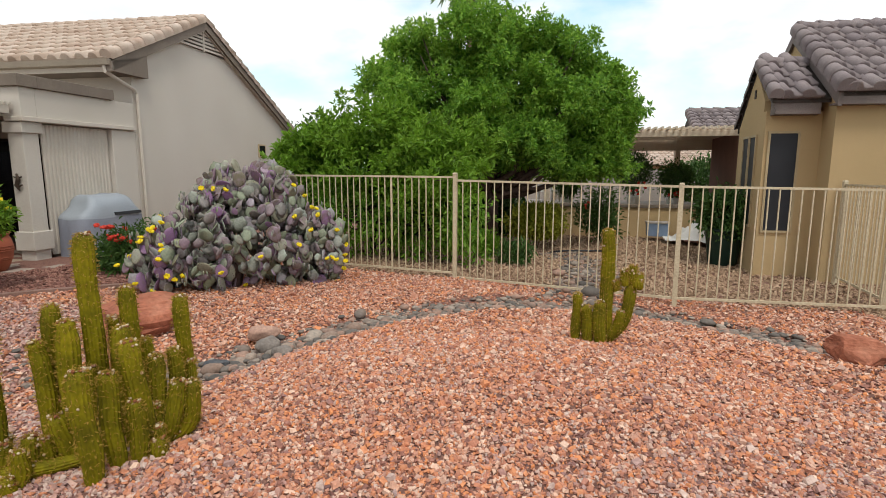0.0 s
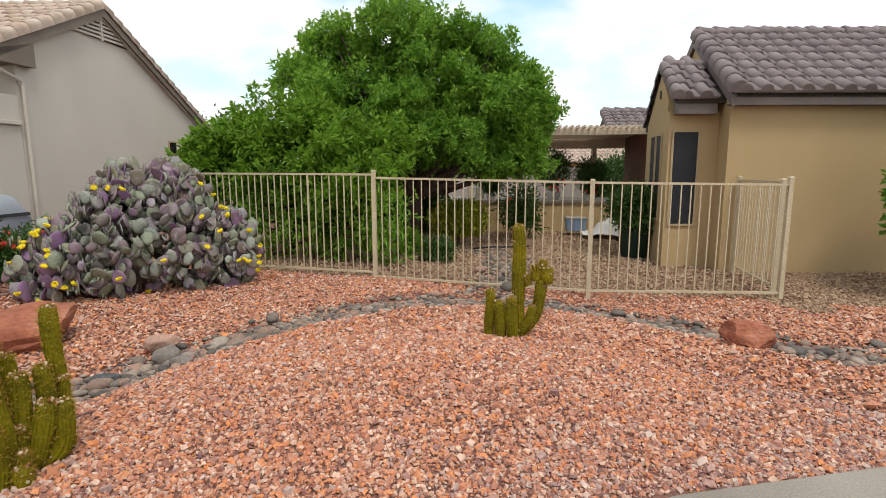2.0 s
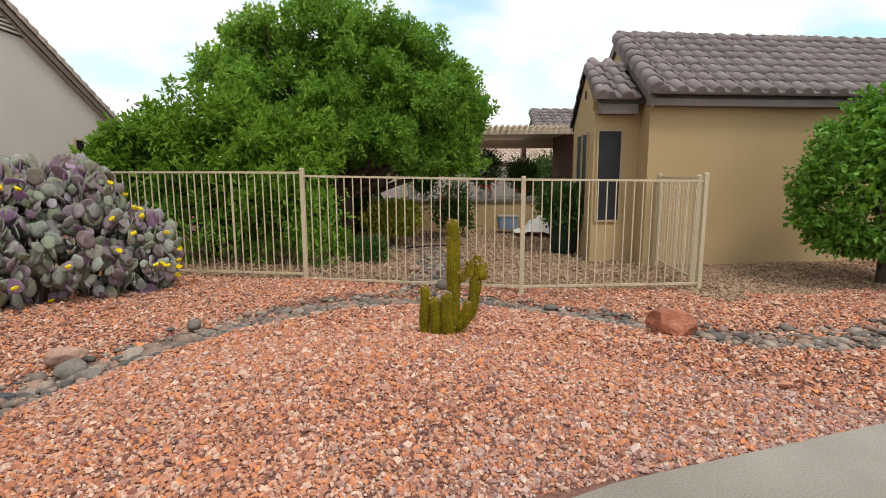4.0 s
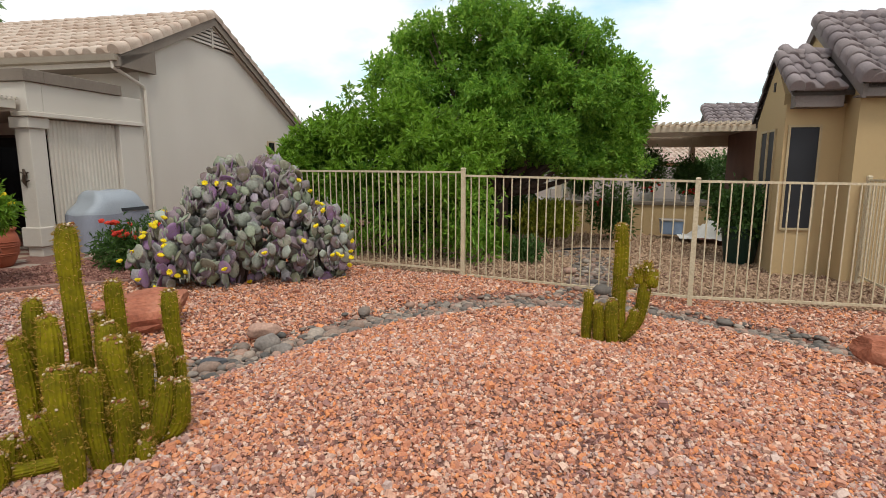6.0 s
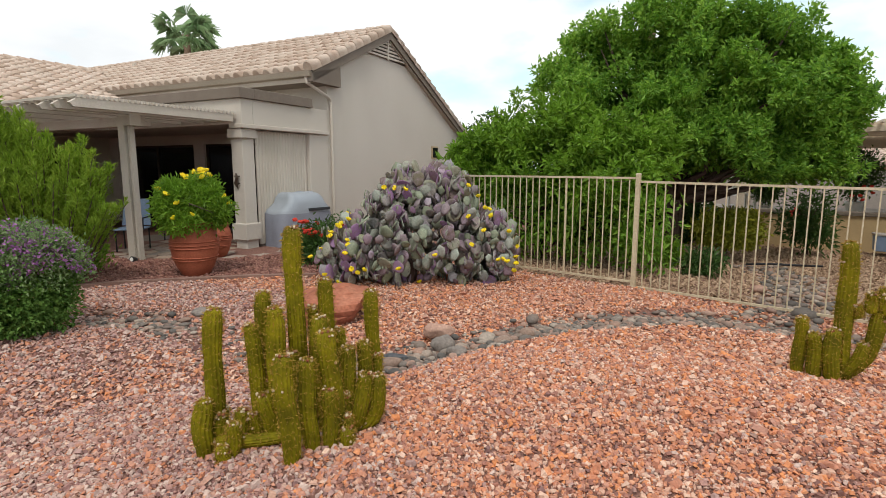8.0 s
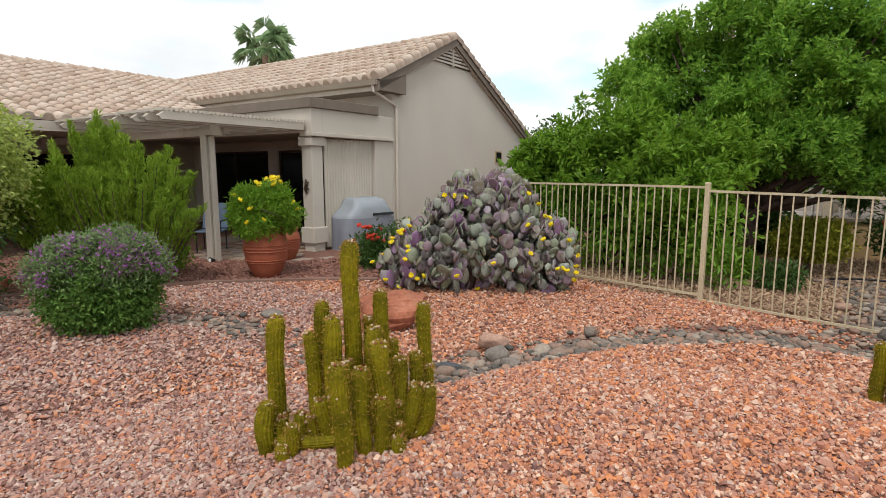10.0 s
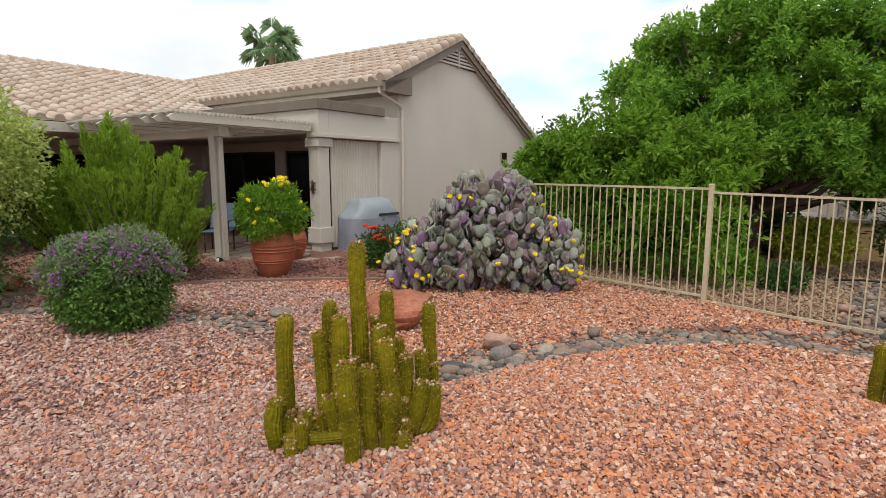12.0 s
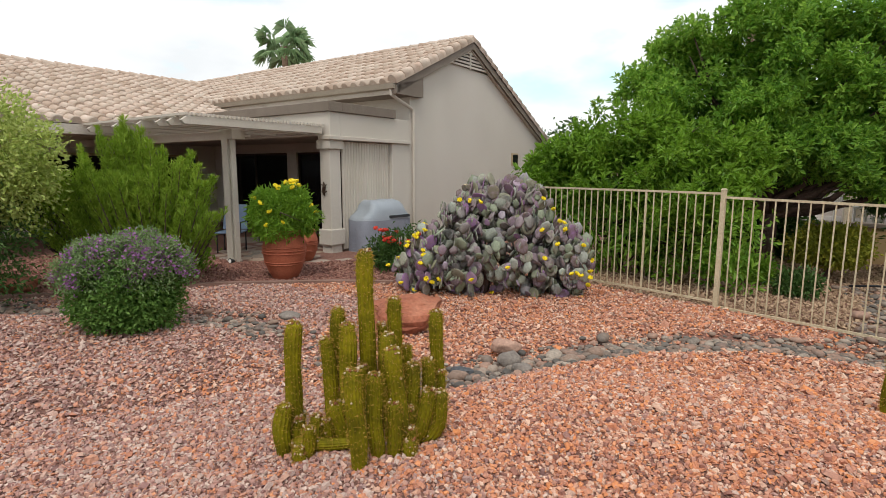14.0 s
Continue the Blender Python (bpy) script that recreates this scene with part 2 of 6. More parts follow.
M_LEAF_GOLD = surface("gold_green_leaf", [(0.12, 0.15, 0.012), (0.24, 0.26, 0.025), (0.42, 0.37, 0.04)], 2, 40, 0.6, 0.0, vary="island", mixed=0.4, through_light=0.3)
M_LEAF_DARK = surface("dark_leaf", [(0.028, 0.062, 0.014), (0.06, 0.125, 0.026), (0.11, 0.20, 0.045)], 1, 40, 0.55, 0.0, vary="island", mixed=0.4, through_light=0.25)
M_LEAF_PALM = surface("palm_leaf", [(0.17, 0.28, 0.12), (0.28, 0.42, 0.20), (0.40, 0.50, 0.28)], 1, 20, 0.5, 0.0, vary="island", mixed=0.3, through_light=0.2)
M_BARK = surface("bark", [(0.06, 0.035, 0.03), (0.12, 0.08, 0.065)], 6, 40, 0.95, 0.8, 0.02)
M_PALMBARK = surface("palm_bark", [(0.14, 0.09, 0.06), (0.24, 0.17, 0.12)], 6, 30, 0.95, 0.8, 0.03)
M_TERRACOTTA = surface("terracotta", [(0.33, 0.085, 0.042), (0.43, 0.13, 0.07)], 3, 50, 0.7, 0.2, 0.003, stain=0.2)
M_SOIL = surface("soil", [(0.04, 0.025, 0.02), (0.08, 0.055, 0.04)], 20, 80, 1.0, 0.8, 0.01)
M_FLAG = surface("flagstone", [(0.24, 0.16, 0.12), (0.36, 0.27, 0.20), (0.30, 0.24, 0.20), (0.42, 0.33, 0.24)], 3, 40, 0.85, 0.4, 0.006, "object", 0.3)
M_EDGE = surface("maroon_edging", [(0.20, 0.115, 0.09), (0.29, 0.175, 0.14)], 3, 60, 0.95, 0.4, 0.006, stain=0.2)
M_MORTAR = surface("mortar", [(0.22, 0.18, 0.15), (0.28, 0.23, 0.19)], 8, 70, 0.95, 0.4)
M_COVER = surface("grey_cover_cloth", [(0.19, 0.20, 0.245), (0.26, 0.27, 0.32)], 2, 80, 0.6, 0.25, 0.004, stain=0.15)
M_COVER_TOP = surface("pale_cover_cloth", [(0.28, 0.31, 0.35), (0.35, 0.38, 0.42)], 2, 80, 0.5, 0.2, 0.004, stain=0.12)
M_BLACK = surface("black_plastic", [(0.012, 0.012, 0.014), (0.025, 0.025, 0.027)], 5, 60, 0.5, 0.1)
M_WHITE = surface("white_paint", [(0.70, 0.68, 0.64), (0.78, 0.76, 0.72)], 3, 60, 0.6, 0.1)
M_SHEET = surface("white_plastic_sheet", [(0.62, 0.60, 0.56), (0.74, 0.72, 0.68)], 4, 40, 0.6, 0.3, 0.01)
M_BLUE = surface("blue_plastic", [(0.16, 0.22, 0.32), (0.22, 0.29, 0.40)], 4, 60, 0.5, 0.1)
M_GREENPOT = surface("dark_green_pot", [(0.012, 0.032, 0.022), (0.022, 0.05, 0.033)], 4, 60, 0.5, 0.1)
M_BRONZE = surface("bronze", [(0.05, 0.035, 0.025), (0.10, 0.07, 0.05)], 8, 60, 0.5, 0.2, metal=0.6)
M_BLOCK = surface("grey_block", [(0.30, 0.27, 0.24), (0.37, 0.33, 0.29)], 2, 60, 0.95, 0.3)
M_WING_SHADE = surface("shaded_wing_stucco", [(0.11, 0.05, 0.035), (0.16, 0.075, 0.05)], 2, 60, 0.9, 0.3)


# ---- mesh tools ----
def fast_mesh(name, verts, faces):
    """A mesh from arrays: verts n x 3, faces m x k of one corner count k."""
    verts, faces = np.asarray(verts, np.float32), np.asarray(faces, np.int32)
    me = bpy.data.meshes.new(name)
    k = faces.shape[1]
    me.vertices.add(len(verts))
    me.vertices.foreach_set("co", verts.ravel())
    me.loops.add(faces.size)
    me.loops.foreach_set("vertex_index", faces.ravel())
    me.polygons.add(len(faces))
    me.polygons.foreach_set("loop_start", np.arange(0, faces.size, k, dtype=np.int32))
    me.polygons.foreach_set("use_smooth", np.zeros(len(faces), bool))
    me.update(calc_edges=True)
    me.validate()
    return me


def put(name, me, material, parent=None, label="", m=None, smooth=False):
    if material and not me.materials:
        me.materials.append(material)
    if smooth:
        me.polygons.foreach_set("use_smooth", np.ones(len(me.polygons), bool))
    ob = new(name, me)
    if parent:
        ob.parent = parent
    if m is not None:
        ob.matrix_local = m
    if label:
        ob["label"] = label
    return ob


def thing(name, m, label, category, group="", kind=""):
    e = new(name)
    e.empty_display_size = 0.1
    e.matrix_world = m
    return tagged(e, label, category, group, kind)


def part(name, bm, material, parent, label="", bevel=0.0, smooth=False, m=None):
    bmesh.ops.recalc_face_normals(bm, faces=bm.faces)
    me = bpy.data.meshes.new(name)
    bm.to_mesh(me)
    bm.free()
    ob = put(name, me, material, parent, label, m, smooth)
    if bevel:
        mod = ob.modifiers.new("bevel", "BEVEL")
        mod.width, mod.segments, mod.limit_method = bevel, 2, "ANGLE"
    return ob


def add_box(bm, x0, x1, y0, y1, z0, z1, taper=0.0):
    v = [bm.verts.new((x + (taper if (x == x0) else -taper) * (z == z1), y + (taper if (y == y0) else -taper) * (z == z1), z)) for z in (z0, z1) for y in (y0, y1) for x in (x0, x1)]
    for f in ((0, 1, 3, 2), (4, 6, 7, 5), (0, 4, 5, 1), (2, 3, 7, 6), (0, 2, 6, 4), (1, 5, 7, 3)):
        bm.faces.new([v[i] for i in f])
    return bm


def box(*a, **k):
    return add_box(bmesh.new(), *a, **k)


def add_prism(bm, pts, shift):
    """A prism: a polygon of 3d points, pushed along shift."""
    lo = [bm.verts.new(p) for p in pts]
    hi = [bm.verts.new(Vector(p) + Vector(shift)) for p in pts]
    bm.faces.new(lo)
    bm.faces.new(hi[::-1])
    for i in range(len(pts)):
        j = (i + 1) % len(pts)
        bm.faces.new((lo[i], hi[i], hi[j], lo[j]))
    return bm


def prism(pts, shift):
    return add_prism(bmesh.new(), pts, shift)


def add_tube(bm, path, radii, sides=8, caps=True):
    rings = []
    up = Vector((0.31, 0.17, 0.93))
    for i, p in enumerate(path):
        a, b = Vector(path[max(0, i - 1)]), Vector(path[min(len(path) - 1, i + 1)])
        d = (b - a).normalized()
        s = d.cross(up if abs(d.dot(up)) < 0.95 else Vector((1, 0, 0))).normalized()
        t = d.cross(s)
        r = radii[i] if hasattr(radii, "__len__") else radii
        rings.append([bm.verts.new(Vector(p) + (s * math.cos(q) + t * math.sin(q)) * r) for q in (2 * math.pi * k / sides for k in range(sides))])
    for a, b in zip(rings, rings[1:]):
        for k in range(sides):
            bm.faces.new((a[k], a[(k + 1) % sides], b[(k + 1) % sides], b[k]))
    if caps:
        bm.faces.new(rings[0][::-1])
        bm.faces.new(rings[-1])
    return bm


def tube(path, radii, sides=8, caps=True):
    return add_tube(bmesh.new(), path, radii, sides, caps)


def revolve(profile, sides=24):
    """profile: (radius, z) from bottom to top."""
    bm = bmesh.new()
    rings = [[bm.verts.new((r * math.cos(2 * math.pi * k / sides), r * math.sin(2 * math.pi * k / sides), z)) for k in range(sides)] for r, z in profile]
    for a, b in zip(rings, rings[1:]):
        for k in range(sides):
            bm.faces.new((a[k], a[(k + 1) % sides], b[(k + 1) % sides], b[k]))
    bm.faces.new(rings[0][::-1])
    bm.faces.new(rings[-1])
    return bm


def rotations(rng, n, tilt=math.pi):
    """n random rotation matrices, tilted from upright by up to tilt."""
    a, b, c = rng.uniform(0, 2 * np.pi, n), rng.uniform(-tilt, tilt, n), rng.uniform(0, 2 * np.pi, n)
    ca, sa, cb, sb, cc, sc = np.cos(a), np.sin(a), np.cos(b), np.sin(b), np.cos(c), np.sin(c)
    z, o = np.zeros(n), np.ones(n)
    rz = np.stack([ca, -sa, z, sa, ca, z, z, z, o], 1).reshape(n, 3, 3)
    rx = np.stack([o, z, z, z, cb, -sb, z, sb, cb], 1).reshape(n, 3, 3)
    rw = np.stack([cc, -sc, z, sc, cc, z, z, z, o], 1).reshape(n, 3, 3)
    return rz @ rx @ rw


def scatter(base_v, base_f, places, rots, sizes):
    """Copies of a small mesh as arrays: places n x 3, rots n x 3 x 3, sizes n x 3."""
    n, k = len(places), len(base_v)
    v = np.einsum("nij,nkj->nki", rots, base_v[None] * sizes[:, None, :]) + places[:, None, :]
    f = base_f[None] + (np.arange(n) * k)[:, None, None]
    return v.reshape(-1, 3), f.reshape(-1, base_f.shape[1])


def ico(level=1):
    bm = bmesh.new()
    bmesh.ops.create_icosphere(bm, subdivisions=level, radius=1.0)
    v = np.array([p.co[:] for p in bm.verts])
    f = np.array([[q.index for q in t.verts] for t in bm.faces])
    bm.free()
    return v, f


ICO_V, ICO_F = ico(1)
ICO2_V, ICO2_F = ico(2)
# a crushed-stone chip: a skewed block
CHIP_V = np.array([(-0.9, -0.8, -0.7), (0.95, -0.7, -0.8), (0.8, 0.9, -0.6), (-0.8, 0.75, -0.8), (-0.6, -0.7, 0.7), (0.7, -0.5, 0.8), (0.6, 0.75, 0.65), (-0.75, 0.6, 0.8)], float)
CHIP_F = np.array([(0, 2, 1), (0, 3, 2), (4, 5, 6), (4, 6, 7), (0, 1, 5), (0, 5, 4), (2, 3, 7), (2, 7, 6), (0, 4, 7), (0, 7, 3), (1, 2, 6), (1, 6, 5)])
OCT_V = np.array([(1, 0, 0), (-1, 0, 0), (0, 1, 0), (0, -1, 0), (0, 0, 1), (0, 0, -1)], float)
OCT_F = np.array([(0, 2, 4), (2, 1, 4), (1, 3, 4), (3, 0, 4), (2, 0, 5), (1, 2, 5), (3, 1, 5), (0, 3, 5)])
# a leaf: a folded diamond along +y, 1 long and 1 wide
LEAF_V = np.array([(0, 0, 0), (0.5, 0.45, 0.12), (0, 1, -0.1), (-0.5, 0.45, 0.12)], float)
LEAF_F = np.array([(0, 1, 2), (0, 2, 3)])


def leaf_arrays(rng, places, heading, length, width, wild=0.8):
    """Leaves at places, pointing along heading with some scatter."""
    n = len(places)
    d = heading / (np.linalg.norm(heading, axis=1, keepdims=True) + 1e-9) + rng.normal(0, wild, (n, 3))
    d /= np.linalg.norm(d, axis=1, keepdims=True) + 1e-9
    s = np.cross(d, rng.normal(0, 1, (n, 3)) + np.array([0, 0, 1.2]))
    s /= np.linalg.norm(s, axis=1, keepdims=True) + 1e-9
    t = np.cross(s, d)
    rots = np.stack([s, d, t], 2)
    k = rng.uniform(0.65, 1.3, (n, 1))
    return scatter(LEAF_V, LEAF_F, places, rots, np.concatenate([k * width, k * length, k * length], 1))


def crown_points(rng, lobes, clumps, per, spread, shell=0.55):
    """Leaf places and headings: clumps of leaves near the skin of ellipsoid lobes (x, y, z, rx, ry, rz)."""
    lobes = np.array(lobes, float)
    vol = (lobes[:, 3] * lobes[:, 4] * lobes[:, 5]) ** 0.67
    pick = rng.choice(len(lobes), clumps, p=vol / vol.sum())
    d = rng.normal(0, 1, (clumps, 3))
    d /= np.linalg.norm(d, axis=1, keepdims=True)
    r = shell + (1.06 - shell) * rng.uniform(0, 1, (clumps, 1)) ** 0.6
    c = lobes[pick, :3] + d * r * lobes[pick, 3:]
    out = d / lobes[pick, 3:]
    out /= np.linalg.norm(out, axis=1, keepdims=True)
    p = np.repeat(c, per, 0) + rng.normal(0, 1, (clumps * per, 3)) * spread
    h = np.repeat(out, per, 0) * 0.7 + (p - np.repeat(c, per, 0)) / spread * 0.6 + np.array([0, 0, 0.15])
    return p, h


def spray_points(rng, lobes, sprays, per, reach, spread, shell=0.6):
    """Leaf places and headings along outward-growing twigs on the skin of ellipsoid lobes."""
    lobes = np.array(lobes, float)
    vol = (lobes[:, 3] * lobes[:, 4] * lobes[:, 5]) ** 0.67
    pick = rng.choice(len(lobes), sprays, p=vol / vol.sum())
    d = rng.normal(0, 1, (sprays, 3))
    d /= np.linalg.norm(d, axis=1, keepdims=True)
    r = shell + (0.98 - shell) * rng.uniform(0, 1, (sprays, 1)) ** 0.5
    c = lobes[pick, :3] + d * r * lobes[pick, 3:]
    out = d / lobes[pick, 3:]
    out /= np.linalg.norm(out, axis=1, keepdims=True)
    out = out + rng.normal(0, 0.45, out.shape) + np.array([0, 0, 0.3])
    out /= np.linalg.norm(out, axis=1, keepdims=True)
    size = rng.uniform(0.6, 1.35, (sprays, 1))
    t = rng.uniform(-0.3, 1, (sprays * per, 1))
    ax = np.repeat(out, per, 0)
    sag = np.zeros((sprays * per, 3))
    sag[:, 2] = -0.12 * reach * t[:, 0] ** 2
    p = np.repeat(c, per, 0) + ax * t * reach * np.repeat(size, per, 0) + rng.normal(0, 1, (sprays * per, 3)) * spread * (1.15 - 0.6 * np.clip(t, 0, 1)) + sag
    h = ax * 0.9 + rng.normal(0, 0.6, (sprays * per, 3))
    return p, h


# ---- the ground ----
RIVER = [(-10.0, 2.7), (-7.6, 3.55), (-6.0, 4.1), (-4.6, 4.45), (-3.5, 4.0), (-2.75, 3.6), (-1.85, 3.9), (-1.3, 4.55), (-0.65, 5.5), (0.4, 6.25), (1.45, 6.45), (2.4, 6.1), (3.0, 5.5), (3.45, 4.7), (3.9, 3.95), (4.8, 3.75), (6.6, 3.9)]
YARD_RIVER = [(1.5, 6.6), (2.1, 7.6), (2.4, 8.6), (2.6, 9.4), (2.2, 10.4)]


def distance_to(path, x, y):
    """Distance from points to a polyline in plan."""
    best = np.full(np.shape(x), 1e9)
    for (ax, ay), (bx, by) in zip(path, path[1:]):
        dx, dy = bx - ax, by - ay
        t = np.clip(((x - ax) * dx + (y - ay) * dy) / (dx * dx + dy * dy), 0, 1)
        best = np.minimum(best, np.hypot(x - ax - t * dx, y - ay - t * dy))
    return best


def ground_z(x, y):
    x, y = np.asarray(x, float), np.asarray(y, float)
    z = 0.27 * np.exp(-((x - 0.5) / 2.1) ** 2 - ((y - 3.75) / 1.25) ** 2)
    z = z + 0.06 * np.exp(-((x + 1.6) / 0.9) ** 2 - ((y - 2.4) / 0.8) ** 2)
    z = z - 0.12 * np.clip((x - 0.2) / 3.0, 0, 1) * np.clip((y - 4.0) / 2.0, 0, 1) + 0.05 * np.clip((-x - 3.0) / 2.0, 0, 1)
    z = z - 0.06 * np.exp(-(distance_to(RIVER, x, y) / 0.3) ** 4)
    z = z + 0.012 * np.sin(2.1 * x + 0.7 * y) * np.sin(1.7 * y - 0.4 * x) - 0.004
    return z


def gz(x, y):
    return float(ground_z(x, y))


def axis(lo, hi, near_lo, near_hi, step, far):
    a = list(np.arange(near_lo, near_hi + 1e-6, step))
    left, right, k = [near_lo], [near_hi], step
    while left[-1] > lo:
        k *= 1.5
        left.append(max(lo, left[-1] - k))
    k = step
    while right[-1] < hi:
        k *= 1.5
        right.append(min(hi, right[-1] + k))
    return np.array(left[:0:-1] + a + right[1:])


gx, gy = axis(-400, 400, -10, 9, 0.1, 400), axis(-120, 600, -1, 11, 0.1, 600)
GX, GY = np.meshgrid(gx, gy, indexing="ij")
GZ = ground_z(GX, GY)
ni, nj = GX.shape
I, J = np.meshgrid(np.arange(ni - 1), np.arange(nj - 1), indexing="ij")
q = (I * nj + J).ravel()
ground = put("ground", fast_mesh("ground", np.stack([GX, GY, GZ], 2).reshape(-1, 3), np.stack([q, q + nj, q + nj + 1, q + 1], 1)), M_BED, smooth=True)
tagged(ground, "gently mounded desert yard bed of pinkish gravel", "ground", kind="structure")

# concrete walk along the near edge of the gravel
WALK = [(-2.4, -6.0), (-2.1, -1.0), (-1.2, 0.9), (-0.2, 1.85), (1.15, 2.22), (3.1, 2.36), (6.0, 2.55), (14.0, 2.9), (14.0, -6.0)]
wz = 0.045
bm = prism([(x, y, wz - 0.15) for x, y in WALK], (0, 0, 0.15))
tagged(part("pavement", bm, M_CONCRETE, None, bevel=0.012), "worn grey-tan concrete walk edging the gravel", "pavement", kind="structure")


def in_poly(poly, x, y):
    inside = np.zeros(np.shape(x), bool)
    for (ax, ay), (bx, by) in zip(poly, poly[1:] + poly[:1]):
        inside ^= ((ay > y) != (by > y)) & (x < (bx - ax) * (y - ay) / (by - ay + 1e-12) + ax)
    return inside


PATIO = [(-7.9, 7.2), (-6.5, 7.55), (-5.75, 8.5), (-5.9, 9.4), (-6.2, 11.5), (-16, 13.0), (-17, 8.6), (-9.0, 7.3)]


def gravel_field(name, seed, x0, x1, y0, y1, per_m2, size, base_v, base_f, material, keep, label):
    rng = np.random.default_rng(seed)
    n = int((x1 - x0) * (y1 - y0) * per_m2)
    x, y = rng.uniform(x0, x1, n), rng.uniform(y0, y1, n)
    ok = keep(x, y) & ~in_poly(WALK, x, y) & ~in_poly(PATIO, x, y)
    d, d2 = distance_to(RIVER, x, y), distance_to(YARD_RIVER, x, y)
    ok &= (d > 0.2 + 0.08 * np.sin(3 * x + 2 * y) + 0.06 * np.sin(9 * x - 7 * y)) | (rng.uniform(0, 1, n) < 0.12) | ((x < -2.6) & (rng.uniform(0, 1, n) < 0.6))
    ok &= (d2 > 0.4) | (rng.uniform(0, 1, n) < 0.5)
    x, y = x[ok], y[ok]
    n = len(x)
    s = size * np.exp(rng.normal(0, 0.3, n))[:, None] * np.stack([rng.uniform(0.75, 1.35, n), rng.uniform(0.6, 1.0, n), rng.uniform(0.4, 0.75, n)], 1)
    p = np.stack([x, y, ground_z(x, y) + s[:, 2] * rng.uniform(0.0, 1.5, n)], 1)
    v, f = scatter(base_v, base_f, p, rotations(rng, n, 1.05), s)
    v = v + rng.normal(0, size * 0.24, v.shape)
    ob = put(name, fast_mesh(name, v, f), material)
    return tagged(ob, label, "gravel", kind="stuff")


# ---- river stones ----
def stone_arrays(seed, rough=0.12):
    rng = np.random.default_rng(seed)
    v = ICO2_V * (1 + rough * np.sin(ICO2_V @ rng.normal(0, 1.6, (3, 1)) + rng.uniform(0, 6))) + rng.normal(0, 0.025, ICO2_V.shape)
    return v


def river_places(rng, path, n, half, size):
    """Places of stones along a path: arrays of x, y and size."""
    seg = np.array(path)
    ln = np.hypot(*(seg[1:] - seg[:-1]).T)
    k = rng.choice(len(ln), n, p=ln / ln.sum())
    t = rng.uniform(0, 1, n)
    c = seg[k] + (seg[k + 1] - seg[k]) * t[:, None]
    nrm = np.stack([-(seg[k + 1] - seg[k])[:, 1], (seg[k + 1] - seg[k])[:, 0]], 1) / ln[k][:, None]
    c = c + nrm * (rng.triangular(-half, 0, half, n) * 1.15)[:, None]
    return c[:, 0], c[:, 1], size * np.exp(rng.normal(0, 0.35, n))


# ---- roofs ----
def tile_arrays(w=0.3, length=0.43, rise=0.085, thick=0.026):
    """An S-shaped concrete roof tile: x across, y up the slope, z out of the roof."""
    prof = [(0.0, 0.012)] + [(w * 0.31 * (1 - math.cos(a)) + 0.004, 0.012 + rise * math.sin(a)) for a in (0.5, 1.05, 1.57, 2.1, 2.64)] + [(w * 0.66, 0.008), (w * 0.82, 0.0), (w + 0.012, 0.010)]
    k = len(prof)
    v = [(x, 0.0, z + 0.048) for x, z in prof] + [(x, length, z) for x, z in prof] + [(x, 0.0, z + 0.048 - thick) for x, z in prof] + [(x, 0.012, -0.004) for x, z in prof]
    f = [(i, i + 1, k + i + 1, k + i) for i in range(k - 1)] + [(2 * k + i, 2 * k + i + 1, i + 1, i) for i in range(k - 1)] + [(3 * k + i, 3 * k + i + 1, 2 * k + i + 1, 2 * k + i) for i in range(k - 1)]
    return np.array(v), np.array(f)


TILE_V, TILE_F = tile_arrays()


def slope_frame(origin, along, up):
    """Axes of a roof slope: x along the eave, y up the slope, z out of it."""
    a, u = Vector(along).normalized(), Vector(up).normalized()
    n = a.cross(u).normalized()
    m = Matrix((a, u, n)).transposed().to_4x4()
    m.translation = origin
    return m


def tile_slope(roof, m, width, height, material, rest_material, near, inside=None, seed=0, limit=300):
    """Lays tiles on a slope whose frame is m; those within near (a test in slope x, y) are objects, the rest one mesh."""
    rng = np.random.default_rng(seed)
    mesh = fast_mesh("tile", TILE_V, TILE_F)
    mesh.materials.append(material)
    mesh.polygons.foreach_set("use_smooth", np.ones(len(mesh.polygons), bool))
    rest, count = [], 0
    for r in range(int(height / 0.36) + 1):
        for c in range(int(width / 0.3)):
            x, y = c * 0.3, r * 0.36
            if inside and not inside(x + 0.15, y + 0.2):
                continue
            t = m @ pose(x + rng.normal(0, 0.004), y + rng.normal(0, 0.006), rng.normal(0.004, 0.003), rng.normal(0, 0.5), 0, rng.normal(0, 0.5))
            if near(x, y) and count < limit:
                ob = new("tile", mesh)
                ob.parent, ob.matrix_local = roof, t
                count += 1
            else:
                rest.append(t)
    if rest:
        ms = np.array([np.array(t) for t in rest])
        v = np.einsum("nij,kj->nki", ms[:, :3, :3], TILE_V) + ms[:, None, :3, 3]
        f = TILE_F[None] + (np.arange(len(rest)) * len(TILE_V))[:, None, None]
        tagged(put("tile_field", fast_mesh("tile_field", v.reshape(-1, 3), f.reshape(-1, 4)), rest_material, roof, smooth=True), kind="stuff")


